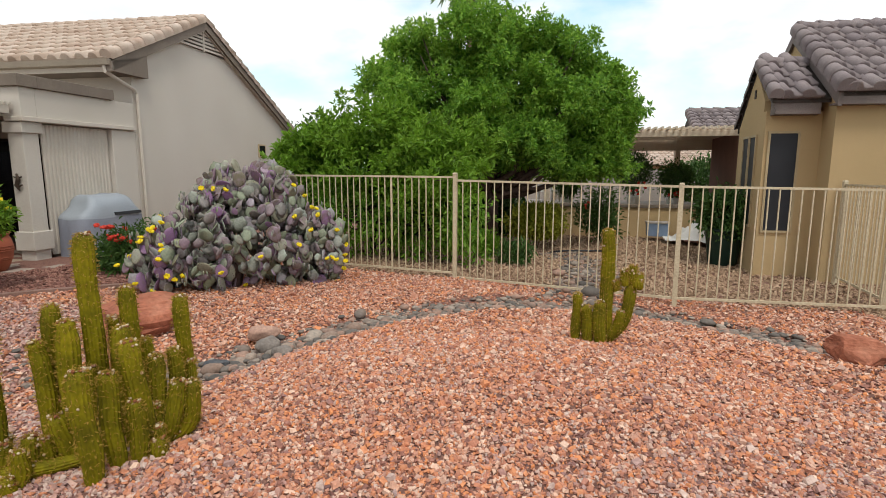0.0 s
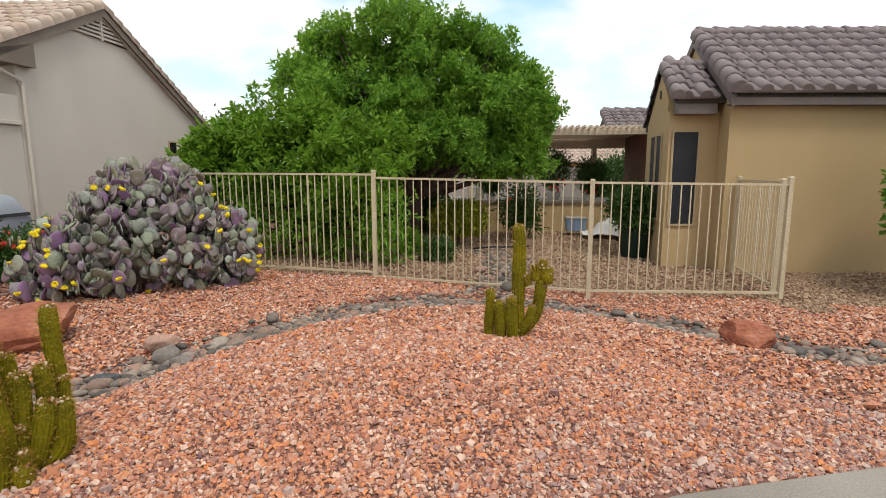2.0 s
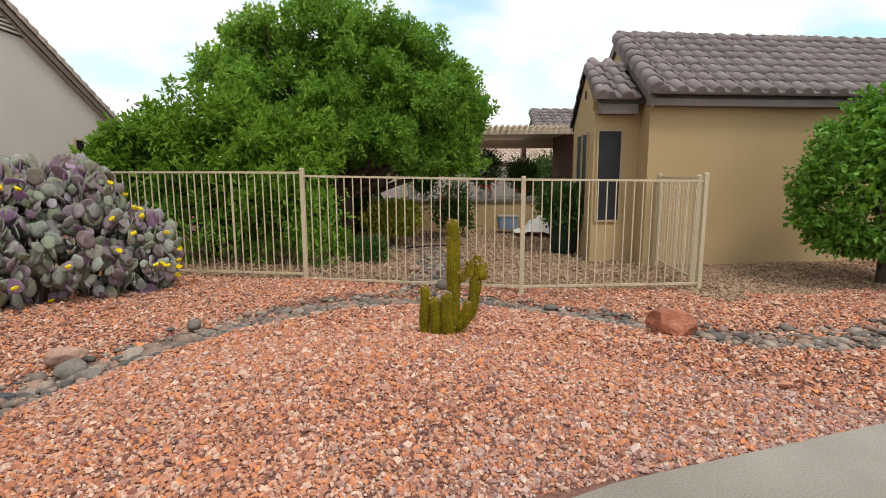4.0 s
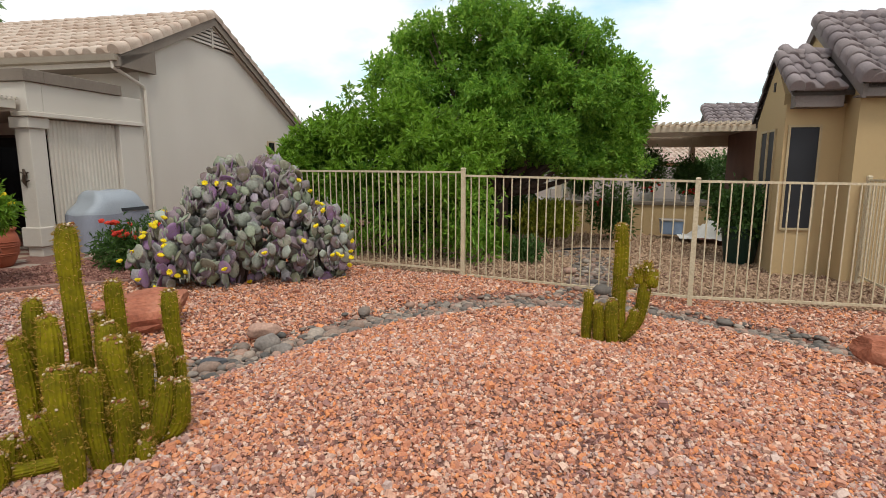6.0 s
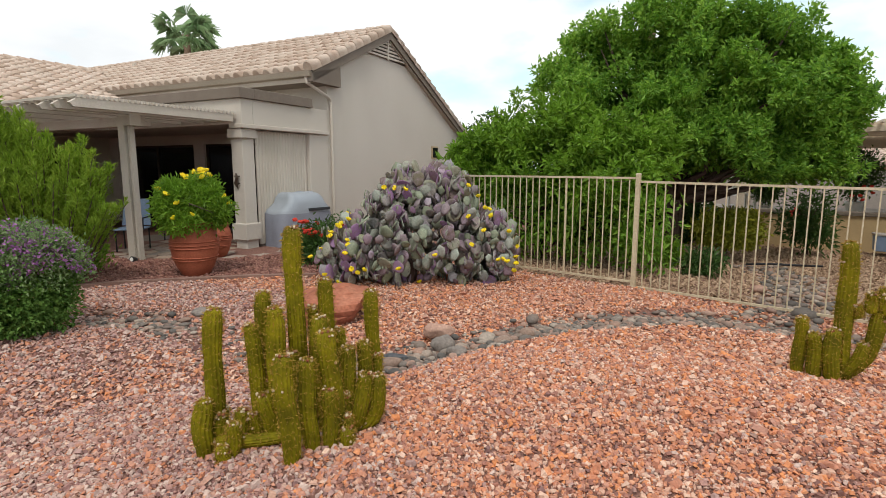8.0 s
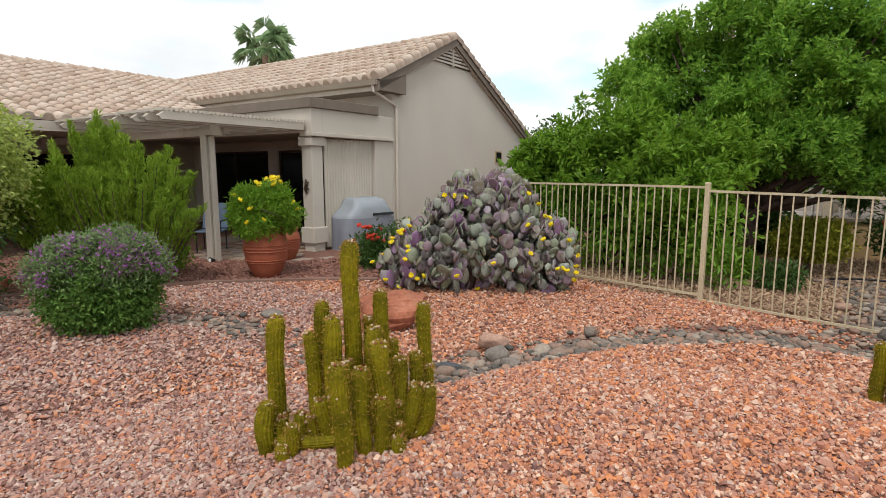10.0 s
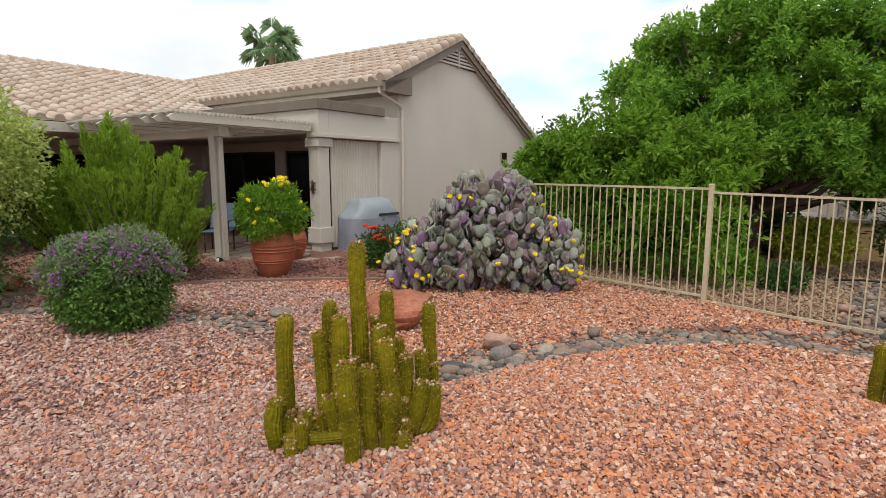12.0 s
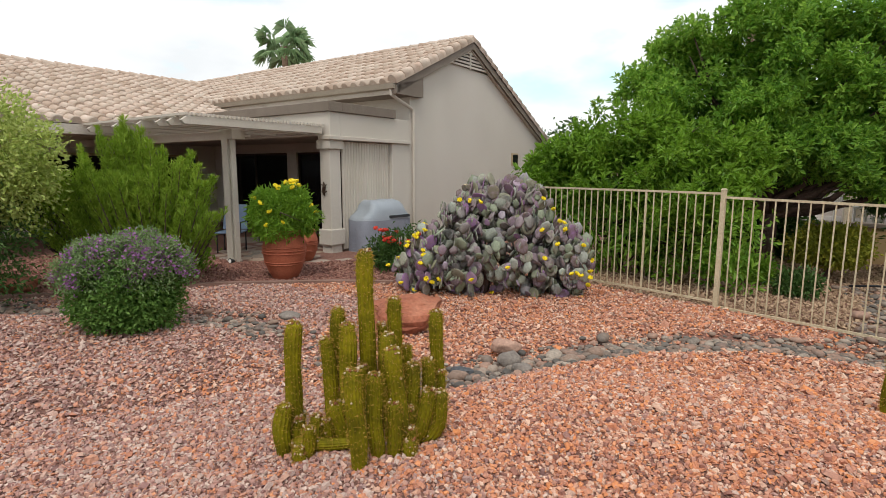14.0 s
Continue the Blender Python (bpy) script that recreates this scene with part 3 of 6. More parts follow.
def barrel_row(roof, p0, p1, material, r=0.085, name="ridge_tile", step=0.34):
    """Overlapping half-round tiles in a row from p0 to p1."""
    p0, p1 = Vector(p0), Vector(p1)
    d = p1 - p0
    n = max(1, round(d.length / step))
    u = d.normalized()
    s = u.cross(Vector((0, 0, 1))).normalized()
    up = s.cross(u)
    m = Matrix((s, u, up)).transposed().to_4x4()
    k = 11
    prof = [(-1.0, -0.75)] + [(-math.cos(math.pi * i / (k - 3)), math.sin(math.pi * i / (k - 3))) for i in range(k - 2)] + [(1.0, -0.75)]
    L = d.length / n
    v = [(x * r * 1.08, 0, z * r * 1.08 + 0.02) for x, z in prof] + [(x * r * 0.92, L * 1.12, z * r * 0.92) for x, z in prof] + [(x * r * 0.88, 0, z * r * 0.88 + 0.02) for x, z in prof]
    f = [(i, i + 1, k + i + 1, k + i) for i in range(k - 1)] + [(2 * k + i, 2 * k + i + 1, i + 1, i) for i in range(k - 1)]
    f += [(2 * k + k - 1 - i, 2 * k + k - 2 - i, 2 * k + i + 1, 2 * k + i) for i in range((k - 1) // 2)]
    mesh = fast_mesh(name, v, f)
    mesh.materials.append(material)
    mesh.polygons.foreach_set("use_smooth", np.ones(len(mesh.polygons), bool))
    for i in range(n):
        ob = new(name, mesh)
        ob.parent = roof
        t = m.copy()
        t.translation = p0 + u * (L * i)
        ob.matrix_local = t


# ---- the greige house with its covered patio ----
ML = pose(-6.67, 8.99, 0, 0, 0, -10)
house = thing("house", ML, "single-storey greige stucco house with tan tile roof", "house")
AY, AZ = 4.62, 5.08            # ridge of the main roof
EY, EZ = 1.58, 3.63            # front eave
BY, BZ = 9.4, 2.66             # rear eave


def main_roof_z(y):
    return EZ + (AZ - EZ) * (y - EY) / (AY - EY) if y < AY else AZ + (BZ - AZ) * (y - AY) / (BY - AY)


gy0, gy1 = 2.18, 9.0
part("wall", prism([(0, gy0, -0.2), (0, gy1, -0.2), (0, gy1, main_roof_z(gy1) - 0.1), (0, AY, AZ - 0.1), (0, gy0, main_roof_z(gy0) - 0.1)], (-0.2, 0, 0)), M_STUCCO_GREY, house, "smooth greige stucco gable wall")
for x0, x1, z0, z1 in ((-14, -7.7, -0.2, 3.5), (-7.7, -4.5, 2.2, 3.5), (-4.5, -4.1, -0.2, 3.5), (-4.1, -0.6, 2.2, 3.5), (-0.6, -0.2, -0.2, 3.5)):
    part("wall", box(x0, x1, 2.2, 2.4, z0, z1), M_STUCCO_GREY, house)
part("wall", box(-14, -0.2, 8.8, 9.0, -0.2, 2.8), M_STUCCO_GREY, house)
# nearly full-width dark glass, added to stand in for deep patio shade
for x0, x1 in ((-7.7, -4.5), (-4.1, -0.6)):
    w = put("added_dark_door", fast_mesh("frame", *scatter(np.array([(x, y, z) for z in (0, 1) for y in (0, 1) for x in (0, 1)], float), np.array([(0, 2, 3, 1), (4, 5, 7, 6), (0, 1, 5, 4), (2, 6, 7, 3), (0, 4, 6, 2), (1, 3, 7, 5)]),
        np.array([(x0, 2.26, 0.08), (x1 - 0.06, 2.26, 0.08), (x0 + 0.06, 2.26, 2.14), ((x0 + x1) / 2, 2.26, 0.08)]), np.tile(np.eye(3), (4, 1, 1)), np.array([(0.06, 0.1, 2.12), (0.06, 0.1, 2.12), (x1 - x0 - 0.12, 0.1, 0.06), (0.05, 0.1, 2.06)]))), M_BRONZE, house, "dark sliding glass door added to carry the deep patio shade")
    part("pane", box(x0 + 0.06, x1 - 0.06, 2.3, 2.312, 0.1, 2.14), M_DARKGLASS, w)
# small window by the gable's rear
win = part("window", box(-0.03, 0.03, 7.05, 7.45, 1.87, 2.25), M_FRAME, house, "small dark gable-wall window")
part("pane", box(0.03, 0.036, 7.09, 7.41, 1.91, 2.21), M_DARKGLASS, win)
# gable vent: a triangle of slats under the peak
vent = part("gable_vent", prism([(0.004, 3.66, 4.40), (0.004, 5.7, 4.34), (0.004, AY, AZ - 0.2)], (0.03, 0, 0)), M_UNDERLAY, house, "triangular louvred attic vent under the peak")
for i in range(7):
    z = 4.40 + i * 0.085
    k = (z - 4.36) / (AZ - 0.2 - 4.36)
    a, b = 3.66 + (AY - 3.66) * k, 5.7 + (AY - 5.7) * k
    if b - a > 0.2:
        part("slat", box(0.032, 0.06, a, b, z - 0.018, z + 0.03), M_PAINT_GREIGE, vent)
part("mullion", box(0.034, 0.07, AY - 0.03, AY + 0.03, 4.34, AZ - 0.25), M_PAINT_GREIGE, vent)
# barge boards, fascia, gutter and downspout
for (y0, z0), (y1, z1) in (((EY, EZ), (AY, AZ)), ((AY, AZ), (BY, BZ))):
    part("barge_board", prism([(0.1, y0, z0 - 0.03), (0.1, y1, z1 - 0.03), (0.1, y1, z1 - 0.23), (0.1, y0, z0 - 0.23)], (0.05, 0, 0)), M_TRIM_BROWN, house, "taupe barge board")
    part("soffit", prism([(-0.01, y0, z0 - 0.26), (-0.01, y1, z1 - 0.26), (-0.01, y1, z1 - 0.24), (-0.01, y0, z0 - 0.24)], (0.11, 0, 0)), M_PAINT_GREIGE, house)
part("eave_end", prism([(0.02, EY - 0.05, EZ - 0.06), (0.02, 2.5, EZ + 0.2), (0.02, 2.5, EZ - 0.24), (0.02, EY - 0.05, EZ - 0.24)], (0.13, 0, 0)), M_TRIM_BROWN, house, "boxed taupe eave end")
part("fascia", box(-7.1, 0.02, EY, EY + 0.04, EZ - 0.24, EZ - 0.02), M_PAINT_GREIGE, house)
part("soffit", box(-7.1, 0.0, EY + 0.04, 2.2, EZ - 0.24, EZ - 0.22), M_TRIM_BROWN, house)
part("gutter", prism([(0.12, EY - 0.12, EZ - 0.02), (0.12, EY - 0.1, EZ - 0.13), (0.12, EY, EZ - 0.15), (0.12, EY, EZ - 0.02)], (-6.9, 0, 0)), M_GUTTER, house, "taupe metal gutter")
part("downspout", tube([(-0.02, EY - 0.05, EZ - 0.12), (0.0, EY - 0.05, EZ - 0.25), (0.05, 2.2, EZ - 0.5), (0.05, 2.26, EZ - 0.58), (0.05, 2.26, 0.1)], 0.035, 8), M_PAINT_GREIGE, house, "thin greige downspout")
roof = part("roof", prism([(-14, EY + 0.02, EZ - 0.03), (-14, AY, AZ - 0.03), (-14, BY, BZ - 0.03), (-14, BY, BZ - 0.1), (-14, AY, AZ - 0.12), (-14, EY + 0.02, EZ - 0.1)], (14.1, 0, 0)), M_UNDERLAY, house, "weathered tan concrete S-tile roof")
slope_up = (0, AY - EY, AZ - EZ)
WX, WZ, WEX, WEZ = -10.4, 4.62, -3.9, 2.62     # ridge and eave of the wing


def below_ridge_wing(x, y):
    """Where the main slope lies above the wing's roof."""
    hx = x - 14.1
    return EZ + y * (AZ - EZ) / sl > WZ - abs(hx - WX) * (WZ - WEZ) / (WEX - WX) - 0.02


sl = math.hypot(slope_up[1], slope_up[2])
# right end of the front slope is the gable; x runs from the left
tile_slope(roof, slope_frame((-14.1, EY - 0.06, EZ - 0.03), (1, 0, 0), slope_up), 14.15, sl, M_TILE_TAN, M_TILE_TAN_REST, lambda x, y: x > 4.6, below_ridge_wing, seed=1)
tile_slope(roof, slope_frame((0.05, BY + 0.05, BZ - 0.03), (-1, 0, 0), (0, AY - BY, AZ - BZ)), 4.0, 5.2, M_TILE_TAN, M_TILE_TAN_REST, lambda x, y: False, seed=2)
barrel_row(roof, (0.07, EY - 0.08, EZ + 0.03), (0.07, AY, AZ + 0.03), M_TILE_TAN, 0.11, "rake_tile")
barrel_row(roof, (0.07, BY, BZ + 0.0), (0.07, AY, AZ + 0.03), M_TILE_TAN, 0.11, "rake_tile")
part("bird_stop", box(-7.1, 0.04, EY - 0.02, EY + 0.02, EZ - 0.03, EZ + 0.055), M_TILE_TAN, roof)
barrel_row(roof, (-13.2, AY, AZ + 0.02), (0.1, AY, AZ + 0.02), M_TILE_TAN, 0.1)
part("roof_vent", tube([(-9.2, 3.9, 4.5), (-9.2, 3.9, 4.95)], 0.06, 10), M_PAINT_GREIGE, house)
# the wing with its ridge towards the street
part("wall", box(-8.3, -8.1, -9, 2.2, -0.2, 2.75), M_STUCCO_GREY, house)
part("patio_soffit", box(-8.1, -5.0, -9, -0.36, 2.75, 2.8), M_PAINT_GREIGE, house)
part("wall", prism([(-18.4, -9, -0.2), (-8.1, -9, -0.2), (-8.1, -9, 2.6), (-8.1, -9, 3.9), (WX, -9, WZ - 0.2), (-18.4, -9, 2.4)], (0, 0.2, 0)), M_STUCCO_GREY, house)
WS = (WZ - WEZ) / (WEX - WX)
wroof = part("roof", prism([(WEX, -9.3, WEZ - 0.03), (WX, -9.3, WZ - 0.03), (-15.9, -9.3, WZ - 0.03 - 5.5 * WS), (-15.9, -9.3, WZ - 0.1 - 5.5 * WS), (WX, -9.3, WZ - 0.12), (WEX, -9.3, WEZ - 0.1)], (0, 8.9, 0)), M_UNDERLAY, house, "weathered tan concrete S-tile wing roof")
part("roof_deck", prism([(-5.2, -0.4, WZ - 0.03 - 5.2 * WS), (WX, -0.4, WZ - 0.03), (-15.9, -0.4, WZ - 0.03 - 5.5 * WS), (-15.9, -0.4, WZ - 0.1 - 5.5 * WS), (WX, -0.4, WZ - 0.12), (-5.2, -0.4, WZ - 0.1 - 5.2 * WS)], (0, 1.9, 0)), M_UNDERLAY, house)
wup = (WX - WEX, 0, WZ - WEZ)


def above_main(x, y):
    wy = -9.3 + x
    wz_ = WEZ + y * (WZ - WEZ) / math.hypot(wup[0], wup[2])
    if wy > -0.45 and WEX - y * (WEX - WX) / math.hypot(wup[0], wup[2]) > -5.2:
        return False
    return wy < EY - 0.1 or (wy < AY and wz_ > main_roof_z(wy) - 0.03)


tile_slope(wroof, slope_frame((WEX, -9.3, WEZ - 0.02), (0, 1, 0), wup), 14.0, math.hypot(wup[0], wup[2]), M_TILE_TAN, M_TILE_TAN_REST, lambda x, y: False, above_main, seed=3)
barrel_row(wroof, (WX, -9.3, WZ + 0.05), (WX, 4.2, WZ + 0.05), M_TILE_TAN, 0.1)
part("fascia", box(WEX - 0.04, WEX + 0.02, -9.3, -0.36, WEZ - 0.22, WEZ - 0.03), M_PAINT_GREIGE, house)
wwin = part("window", box(-8.12, -8.06, -4.4, 1.6, 0.3, 2.15), M_FRAME, house, "shaded patio window")
part("pane", box(-8.06, -8.05, -4.3, 1.5, 0.4, 2.08), M_DARKGLASS, wwin)
# covered patio: corner column, pilaster, parapet
part("parapet", box(-6.4, 0.0, -0.28, 0.0, 2.40, 2.86), M_STUCCO_GREY, house, bevel=0.01)
part("parapet", box(-0.28, 0.0, 0.0, 2.2, 2.40, 2.86), M_STUCCO_GREY, house, bevel=0.01)
part("parapet_cap", box(-6.4, 0.05, -0.34, 0.02, 2.86, 3.05), M_TRIM_BROWN, house, "taupe parapet cap", bevel=0.01)
part("parapet_cap", box(-0.3, 0.05, 0.02, 1.64, 2.86, 3.05), M_TRIM_BROWN, house, "taupe parapet cap", bevel=0.01)
part("patio_roof", box(-8.1, -0.28, 0.0, 2.2, 2.45, 2.6), M_PAINT_GREIGE, house)
part("ledge", box(-0.3, 0.06, -0.32, 2.14, 2.32, 2.40), M_PAINT_GREIGE, house, bevel=0.012)
col = part("column", box(-0.34, -0.05, -0.25, 0.04, 0.03, 2.32), M_STUCCO_GREY, house, "square stucco patio column", bevel=0.015)
part("capital", box(-0.385, -0.005, -0.295, 0.085, 2.14, 2.318), M_STUCCO_GREY, col, bevel=0.015)
part("plinth", box(-0.385, -0.005, -0.295, 0.085, 0.22, 0.54), M_STUCCO_GREY, col, bevel=0.015)
part("pilaster", box(-0.3, 0.0, 1.56, 2.18, -0.1, 2.318), M_STUCCO_GREY, house, bevel=0.015)
shade_panel = part("shade_panel", box(-0.12, -0.10, 0.12, 1.55, 0.1, 2.3), M_PAINT_GREIGE, house, "pale vertical-slat roll-down shade panel")
for i in range(18):
    y = 0.125 + i * 0.079
    part("slat", prism([(-0.1, y, 0.1), (-0.1, y + 0.07, 0.1), (-0.084, y + 0.052, 0.1), (-0.084, y + 0.018, 0.1)], (0, 0, 2.2)), M_PAINT_GREIGE, shade_panel)
orn = thing("wall_ornament", ML @ pose(-0.2, -0.268, 1.35, 0, 0, 90), "small dark bronze lizard-shaped wall ornament on the column", "ornament")
part("body", tube([(0, 0, -0.14), (-0.02, 0.03, -0.05), (-0.02, -0.01, 0.05), (-0.01, 0.02, 0.14)], [0.01, 0.035, 0.03, 0.015], 8), M_BRONZE, orn)
for z in (-0.07, 0.06):
    part("leg", tube([(-0.01, -0.07, z + 0.03), (-0.015, 0.0, z), (-0.01, 0.08, z + 0.03)], 0.012, 6), M_BRONZE, orn)

# pergola in front of the patio
pg = thing("pergola", ML @ pose(0, 0, 0.07), "weathered greige wooden lattice patio pergola", "pergola")
for px in (-0.80, -4.6):
    po = part("post", box(px - 0.09, px + 0.09, -2.05, -1.89, -0.07, 2.36), M_PAINT_GREIGE, pg, bevel=0.008)
    part("post_trim", box(px + 0.11, px + 0.17, -2.02, -1.93, -0.05, 2.2), M_PAINT_GREIGE, po, bevel=0.006)
    part("post_foot", box(px - 0.11, px + 0.11, -2.07, -1.87, -0.07, 0.02), M_PAINT_GREIGE, po, bevel=0.006)
part("beam", box(-8.0, -0.62, -1.888, -1.74, 2.2, 2.36), M_PAINT_GREIGE, pg, bevel=0.008)
part("beam_end", box(-0.708, -0.50, -2.08, -1.89, 2.19, 2.358), M_PAINT_GREIGE, pg, bevel=0.012)
for x in (-0.12, -0.54, -0.9, -1.55, -2.45, -3.5, -4.4, -5.3, -6.2, -7.1):
    part("rafter", prism([(x, -3.05, 2.5), (x, -3.17, 2.42), (x, -3.12, 2.36), (x, -0.36, 2.36), (x, -0.36, 2.5)], (-0.07, 0, 0)), M_PAINT_GREIGE, pg, bevel=0.006)
for i in range(36):
    y = -3.1 + i * 0.078
    part("slat", box(-8.0, -0.1, y, y + 0.036, 2.5, 2.54), M_PAINT_GREIGE, pg)

# patio floor: flagstones set in mortar
floor = part("patio_floor", prism([(x, y, -0.1) for x, y in PATIO], (0, 0, 0.14)), M_MORTAR, None)
tagged(floor, "patio floor of irregular tan and brown flagstones", "patio floor", kind="structure")


def flagstones(parent, seed):
    rng = np.random.default_rng(seed)
    for i in range(12):
        for j in range(7):
            x, y = -9.0 + i * 0.36 + rng.uniform(-0.08, 0.08), 7.5 + j * 0.44 + rng.uniform(-0.08, 0.08)
            if not bool(in_poly(PATIO, np.array(x), np.array(y))):
                continue
            k, a0 = int(rng.integers(4, 7)), rng.uniform(0, 6)
            pts = [(x + 0.22 * math.cos(a0 + 2 * math.pi * q / k) * rng.uniform(0.75, 1.0), y + 0.24 * math.sin(a0 + 2 * math.pi * q / k) * rng.uniform(0.75, 1.0), 0.038) for q in range(k)]
            part("flagstone", prism(pts, (0, 0, 0.012 + rng.uniform(0, 0.006))), M_FLAG, parent)


flagstones(floor, 11)

# mow-strip edging between patio bed and gravel
EDGE = [(-10.5, 3.1), (-8.1, 3.8), (-6.4, 5.6), (-4.95, 6.5), (-4.2, 6.9)]
bm = bmesh.new()
for (ax, ay), (bx, by) in zip(EDGE, EDGE[1:]):
    d = Vector((bx - ax, by - ay, 0)).normalized() * 0.05
    n = Vector((-d.y, d.x, 0))
    a, b = Vector((ax, ay, gz(ax, ay))), Vector((bx, by, gz(bx, by)))
    add_prism(bm, [a - n, b - n, b + n, a + n], (0, 0, 0.05))
tagged(part("edging", bm, M_EDGE, None), "low maroon-brown edging strip along the planting bed", "edging", kind="structure")


# ---- the tan house ----
KR = Vector((5.6, 7.86, 0))
ER, AR = Vector((math.cos(radians(8)), -math.sin(radians(8)), 0)), Vector((math.sin(radians(17)), math.cos(radians(17)), 0))
UP = Vector((0, 0, 1))


def rp(e, a, z):
    """A point of the tan house: metres along the eave, metres back along the gable wall, height."""
    return KR + ER * e + AR * a + UP * z


house_r = thing("house", pose(0, 0, 0), "single-storey tan stucco house with grey tile roof", "house")
S, RZ, FE = 2.15, 3.98, 2.66
part("wall", prism([rp(0, 0, -0.4), rp(9, 0, -0.4), rp(9, 0, 2.6), rp(0, 0, 2.6)], AR * 0.2), M_STUCCO_TAN, house_r, "tan stucco front wall")
part("wall", prism([rp(0, 0.2, -0.4), rp(0, 4.4, -0.4), rp(0, 4.4, 2.6), rp(0, S, RZ - 0.12), rp(0, 0.2, 2.72)], ER * 0.2), M_STUCCO_TAN, house_r, "tan stucco gable wall")
part("wall", prism([rp(0.2, 4.2, -0.4), rp(9, 4.2, -0.4), rp(9, 4.2, 2.6), rp(0.2, 4.2, 2.6)], AR * 0.2), M_STUCCO_TAN, house_r)
part("wall", prism([rp(8.8, 0.2, -0.4), rp(8.8, 4.2, -0.4), rp(8.8, 4.2, 2.6), rp(8.8, S, RZ - 0.15), rp(8.8, 0.2, 2.6)], ER * 0.2), M_STUCCO_TAN, house_r)
part("fascia", prism([rp(-0.03, -0.2, 2.47), rp(9.1, -0.2, 2.47), rp(9.1, -0.2, 2.66), rp(-0.03, -0.2, 2.66)], AR * 0.05), M_TRIM_GREY, house_r, "grey-brown eave fascia", bevel=0.006)
part("soffit", prism([rp(-0.1, -0.15, 2.47), rp(9.1, -0.15, 2.47), rp(9.1, -0.15, 2.49), rp(-0.1, -0.15, 2.49)], AR * 0.15), M_TRIM_GREY, house_r)
rroof = part("roof", prism([rp(0.0, -0.2, FE), rp(0.0, S, RZ - 0.04), rp(0.0, 4.6, FE - 0.1), rp(0.0, 4.6, FE - 0.18), rp(0.0, S, RZ - 0.14), rp(0.0, -0.2, FE - 0.08)], ER * 9.1), M_UNDERLAY, house_r, "grey concrete S-tile roof")
rup = AR * (S + 0.2) + UP * (RZ - FE)
tile_slope(rroof, slope_frame(rp(0.0, -0.27, FE - 0.02), ER, rup), 9.2, rup.length, M_TILE_GREY, M_TILE_GREY, lambda x, y: True, seed=5)
barrel_row(rroof, rp(0.0, -0.3, FE + 0.03), rp(0.0, S, RZ + 0.02), M_TILE_GREY, 0.11, "rake_tile")
part("bird_stop", prism([rp(0.0, -0.23, FE - 0.02), rp(9.1, -0.23, FE - 0.02), rp(9.1, -0.23, FE + 0.055), rp(0.0, -0.23, FE + 0.055)], AR * 0.03), M_TILE_GREY, rroof)
barrel_row(rroof, rp(-0.02, S, RZ + 0.03), rp(9.1, S, RZ + 0.03), M_TILE_GREY, 0.1)
for a0, z0, a1, z1 in ((-0.2, FE - 0.03, S, RZ - 0.03), (S, RZ - 0.03, 4.6, FE - 0.1)):
    part("barge_board", prism([rp(-0.06, a0, z0), rp(-0.06, a1, z1), rp(-0.06, a1, z1 - 0.18), rp(-0.06, a0, z0 - 0.18)], ER * 0.05), M_TRIM_GREY, house_r, "grey-brown barge board")
# projecting bay with its own small roof
BK = -0.80
part("bay_wall", prism([rp(BK, 0.5, -0.4), rp(0.0, 0.5, -0.4), rp(0.0, 0.5, 2.45), rp(BK, 0.5, 2.45)], AR * 0.15), M_STUCCO_TAN, house_r, "tan stucco bay front")
part("bay_wall", prism([rp(BK, 0.65, -0.4), rp(BK, 2.25, -0.4), rp(BK, 2.25, 2.3), rp(BK, 1.25, 3.16), rp(BK, 0.65, 2.62)], ER * 0.15), M_STUCCO_TAN, house_r, "tan stucco bay gable")
part("bay_wall", prism([rp(BK + 0.15, 2.1, -0.4), rp(0.0, 2.1, -0.4), rp(0.0, 2.1, 2.3), rp(BK + 0.15, 2.1, 2.3)], AR * 0.15), M_STUCCO_TAN, house_r)
part("fascia", prism([rp(BK + 0.05, 0.24, 2.38), rp(-0.12, 0.24, 2.38), rp(-0.12, 0.24, 2.6), rp(BK + 0.05, 0.24, 2.6)], AR * 0.26), M_TRIM_GREY, house_r, "deep grey-brown boxed bay eave", bevel=0.006)
broof = part("roof", prism([rp(BK + 0.0, 0.22, 2.6), rp(BK + 0.0, 1.25, 3.24), rp(BK + 0.0, 2.4, 2.3), rp(BK + 0.0, 2.4, 2.22), rp(BK + 0.0, 1.25, 3.14), rp(BK + 0.0, 0.22, 2.54)], ER * (0.0 - BK)), M_UNDERLAY, house_r, "small grey tile roof over the bay")
bup = AR * 1.03 + UP * 0.64
tile_slope(broof, slope_frame(rp(BK + 0.05, 0.16, 2.6), ER, bup), 0.62, bup.length - 0.1, M_TILE_GREY, M_TILE_GREY, lambda x, y: True, seed=6)
part("bird_stop", prism([rp(BK + 0.05, 0.2, 2.6), rp(-0.15, 0.2, 2.6), rp(-0.15, 0.2, 2.675), rp(BK + 0.05, 0.2, 2.675)], AR * 0.03), M_TILE_GREY, broof)
barrel_row(broof, rp(BK + 0.03, 0.14, 2.64), rp(BK + 0.03, 1.25, 3.28), M_TILE_GREY, 0.09, "rake_tile")
barrel_row(broof, rp(BK + 0.03, 2.4, 2.33), rp(BK + 0.03, 1.25, 3.28), M_TILE_GREY, 0.09, "rake_tile")
barrel_row(broof, rp(BK + 0.03, 1.25, 3.28), rp(0.0, 1.25, 3.28), M_TILE_GREY, 0.09)
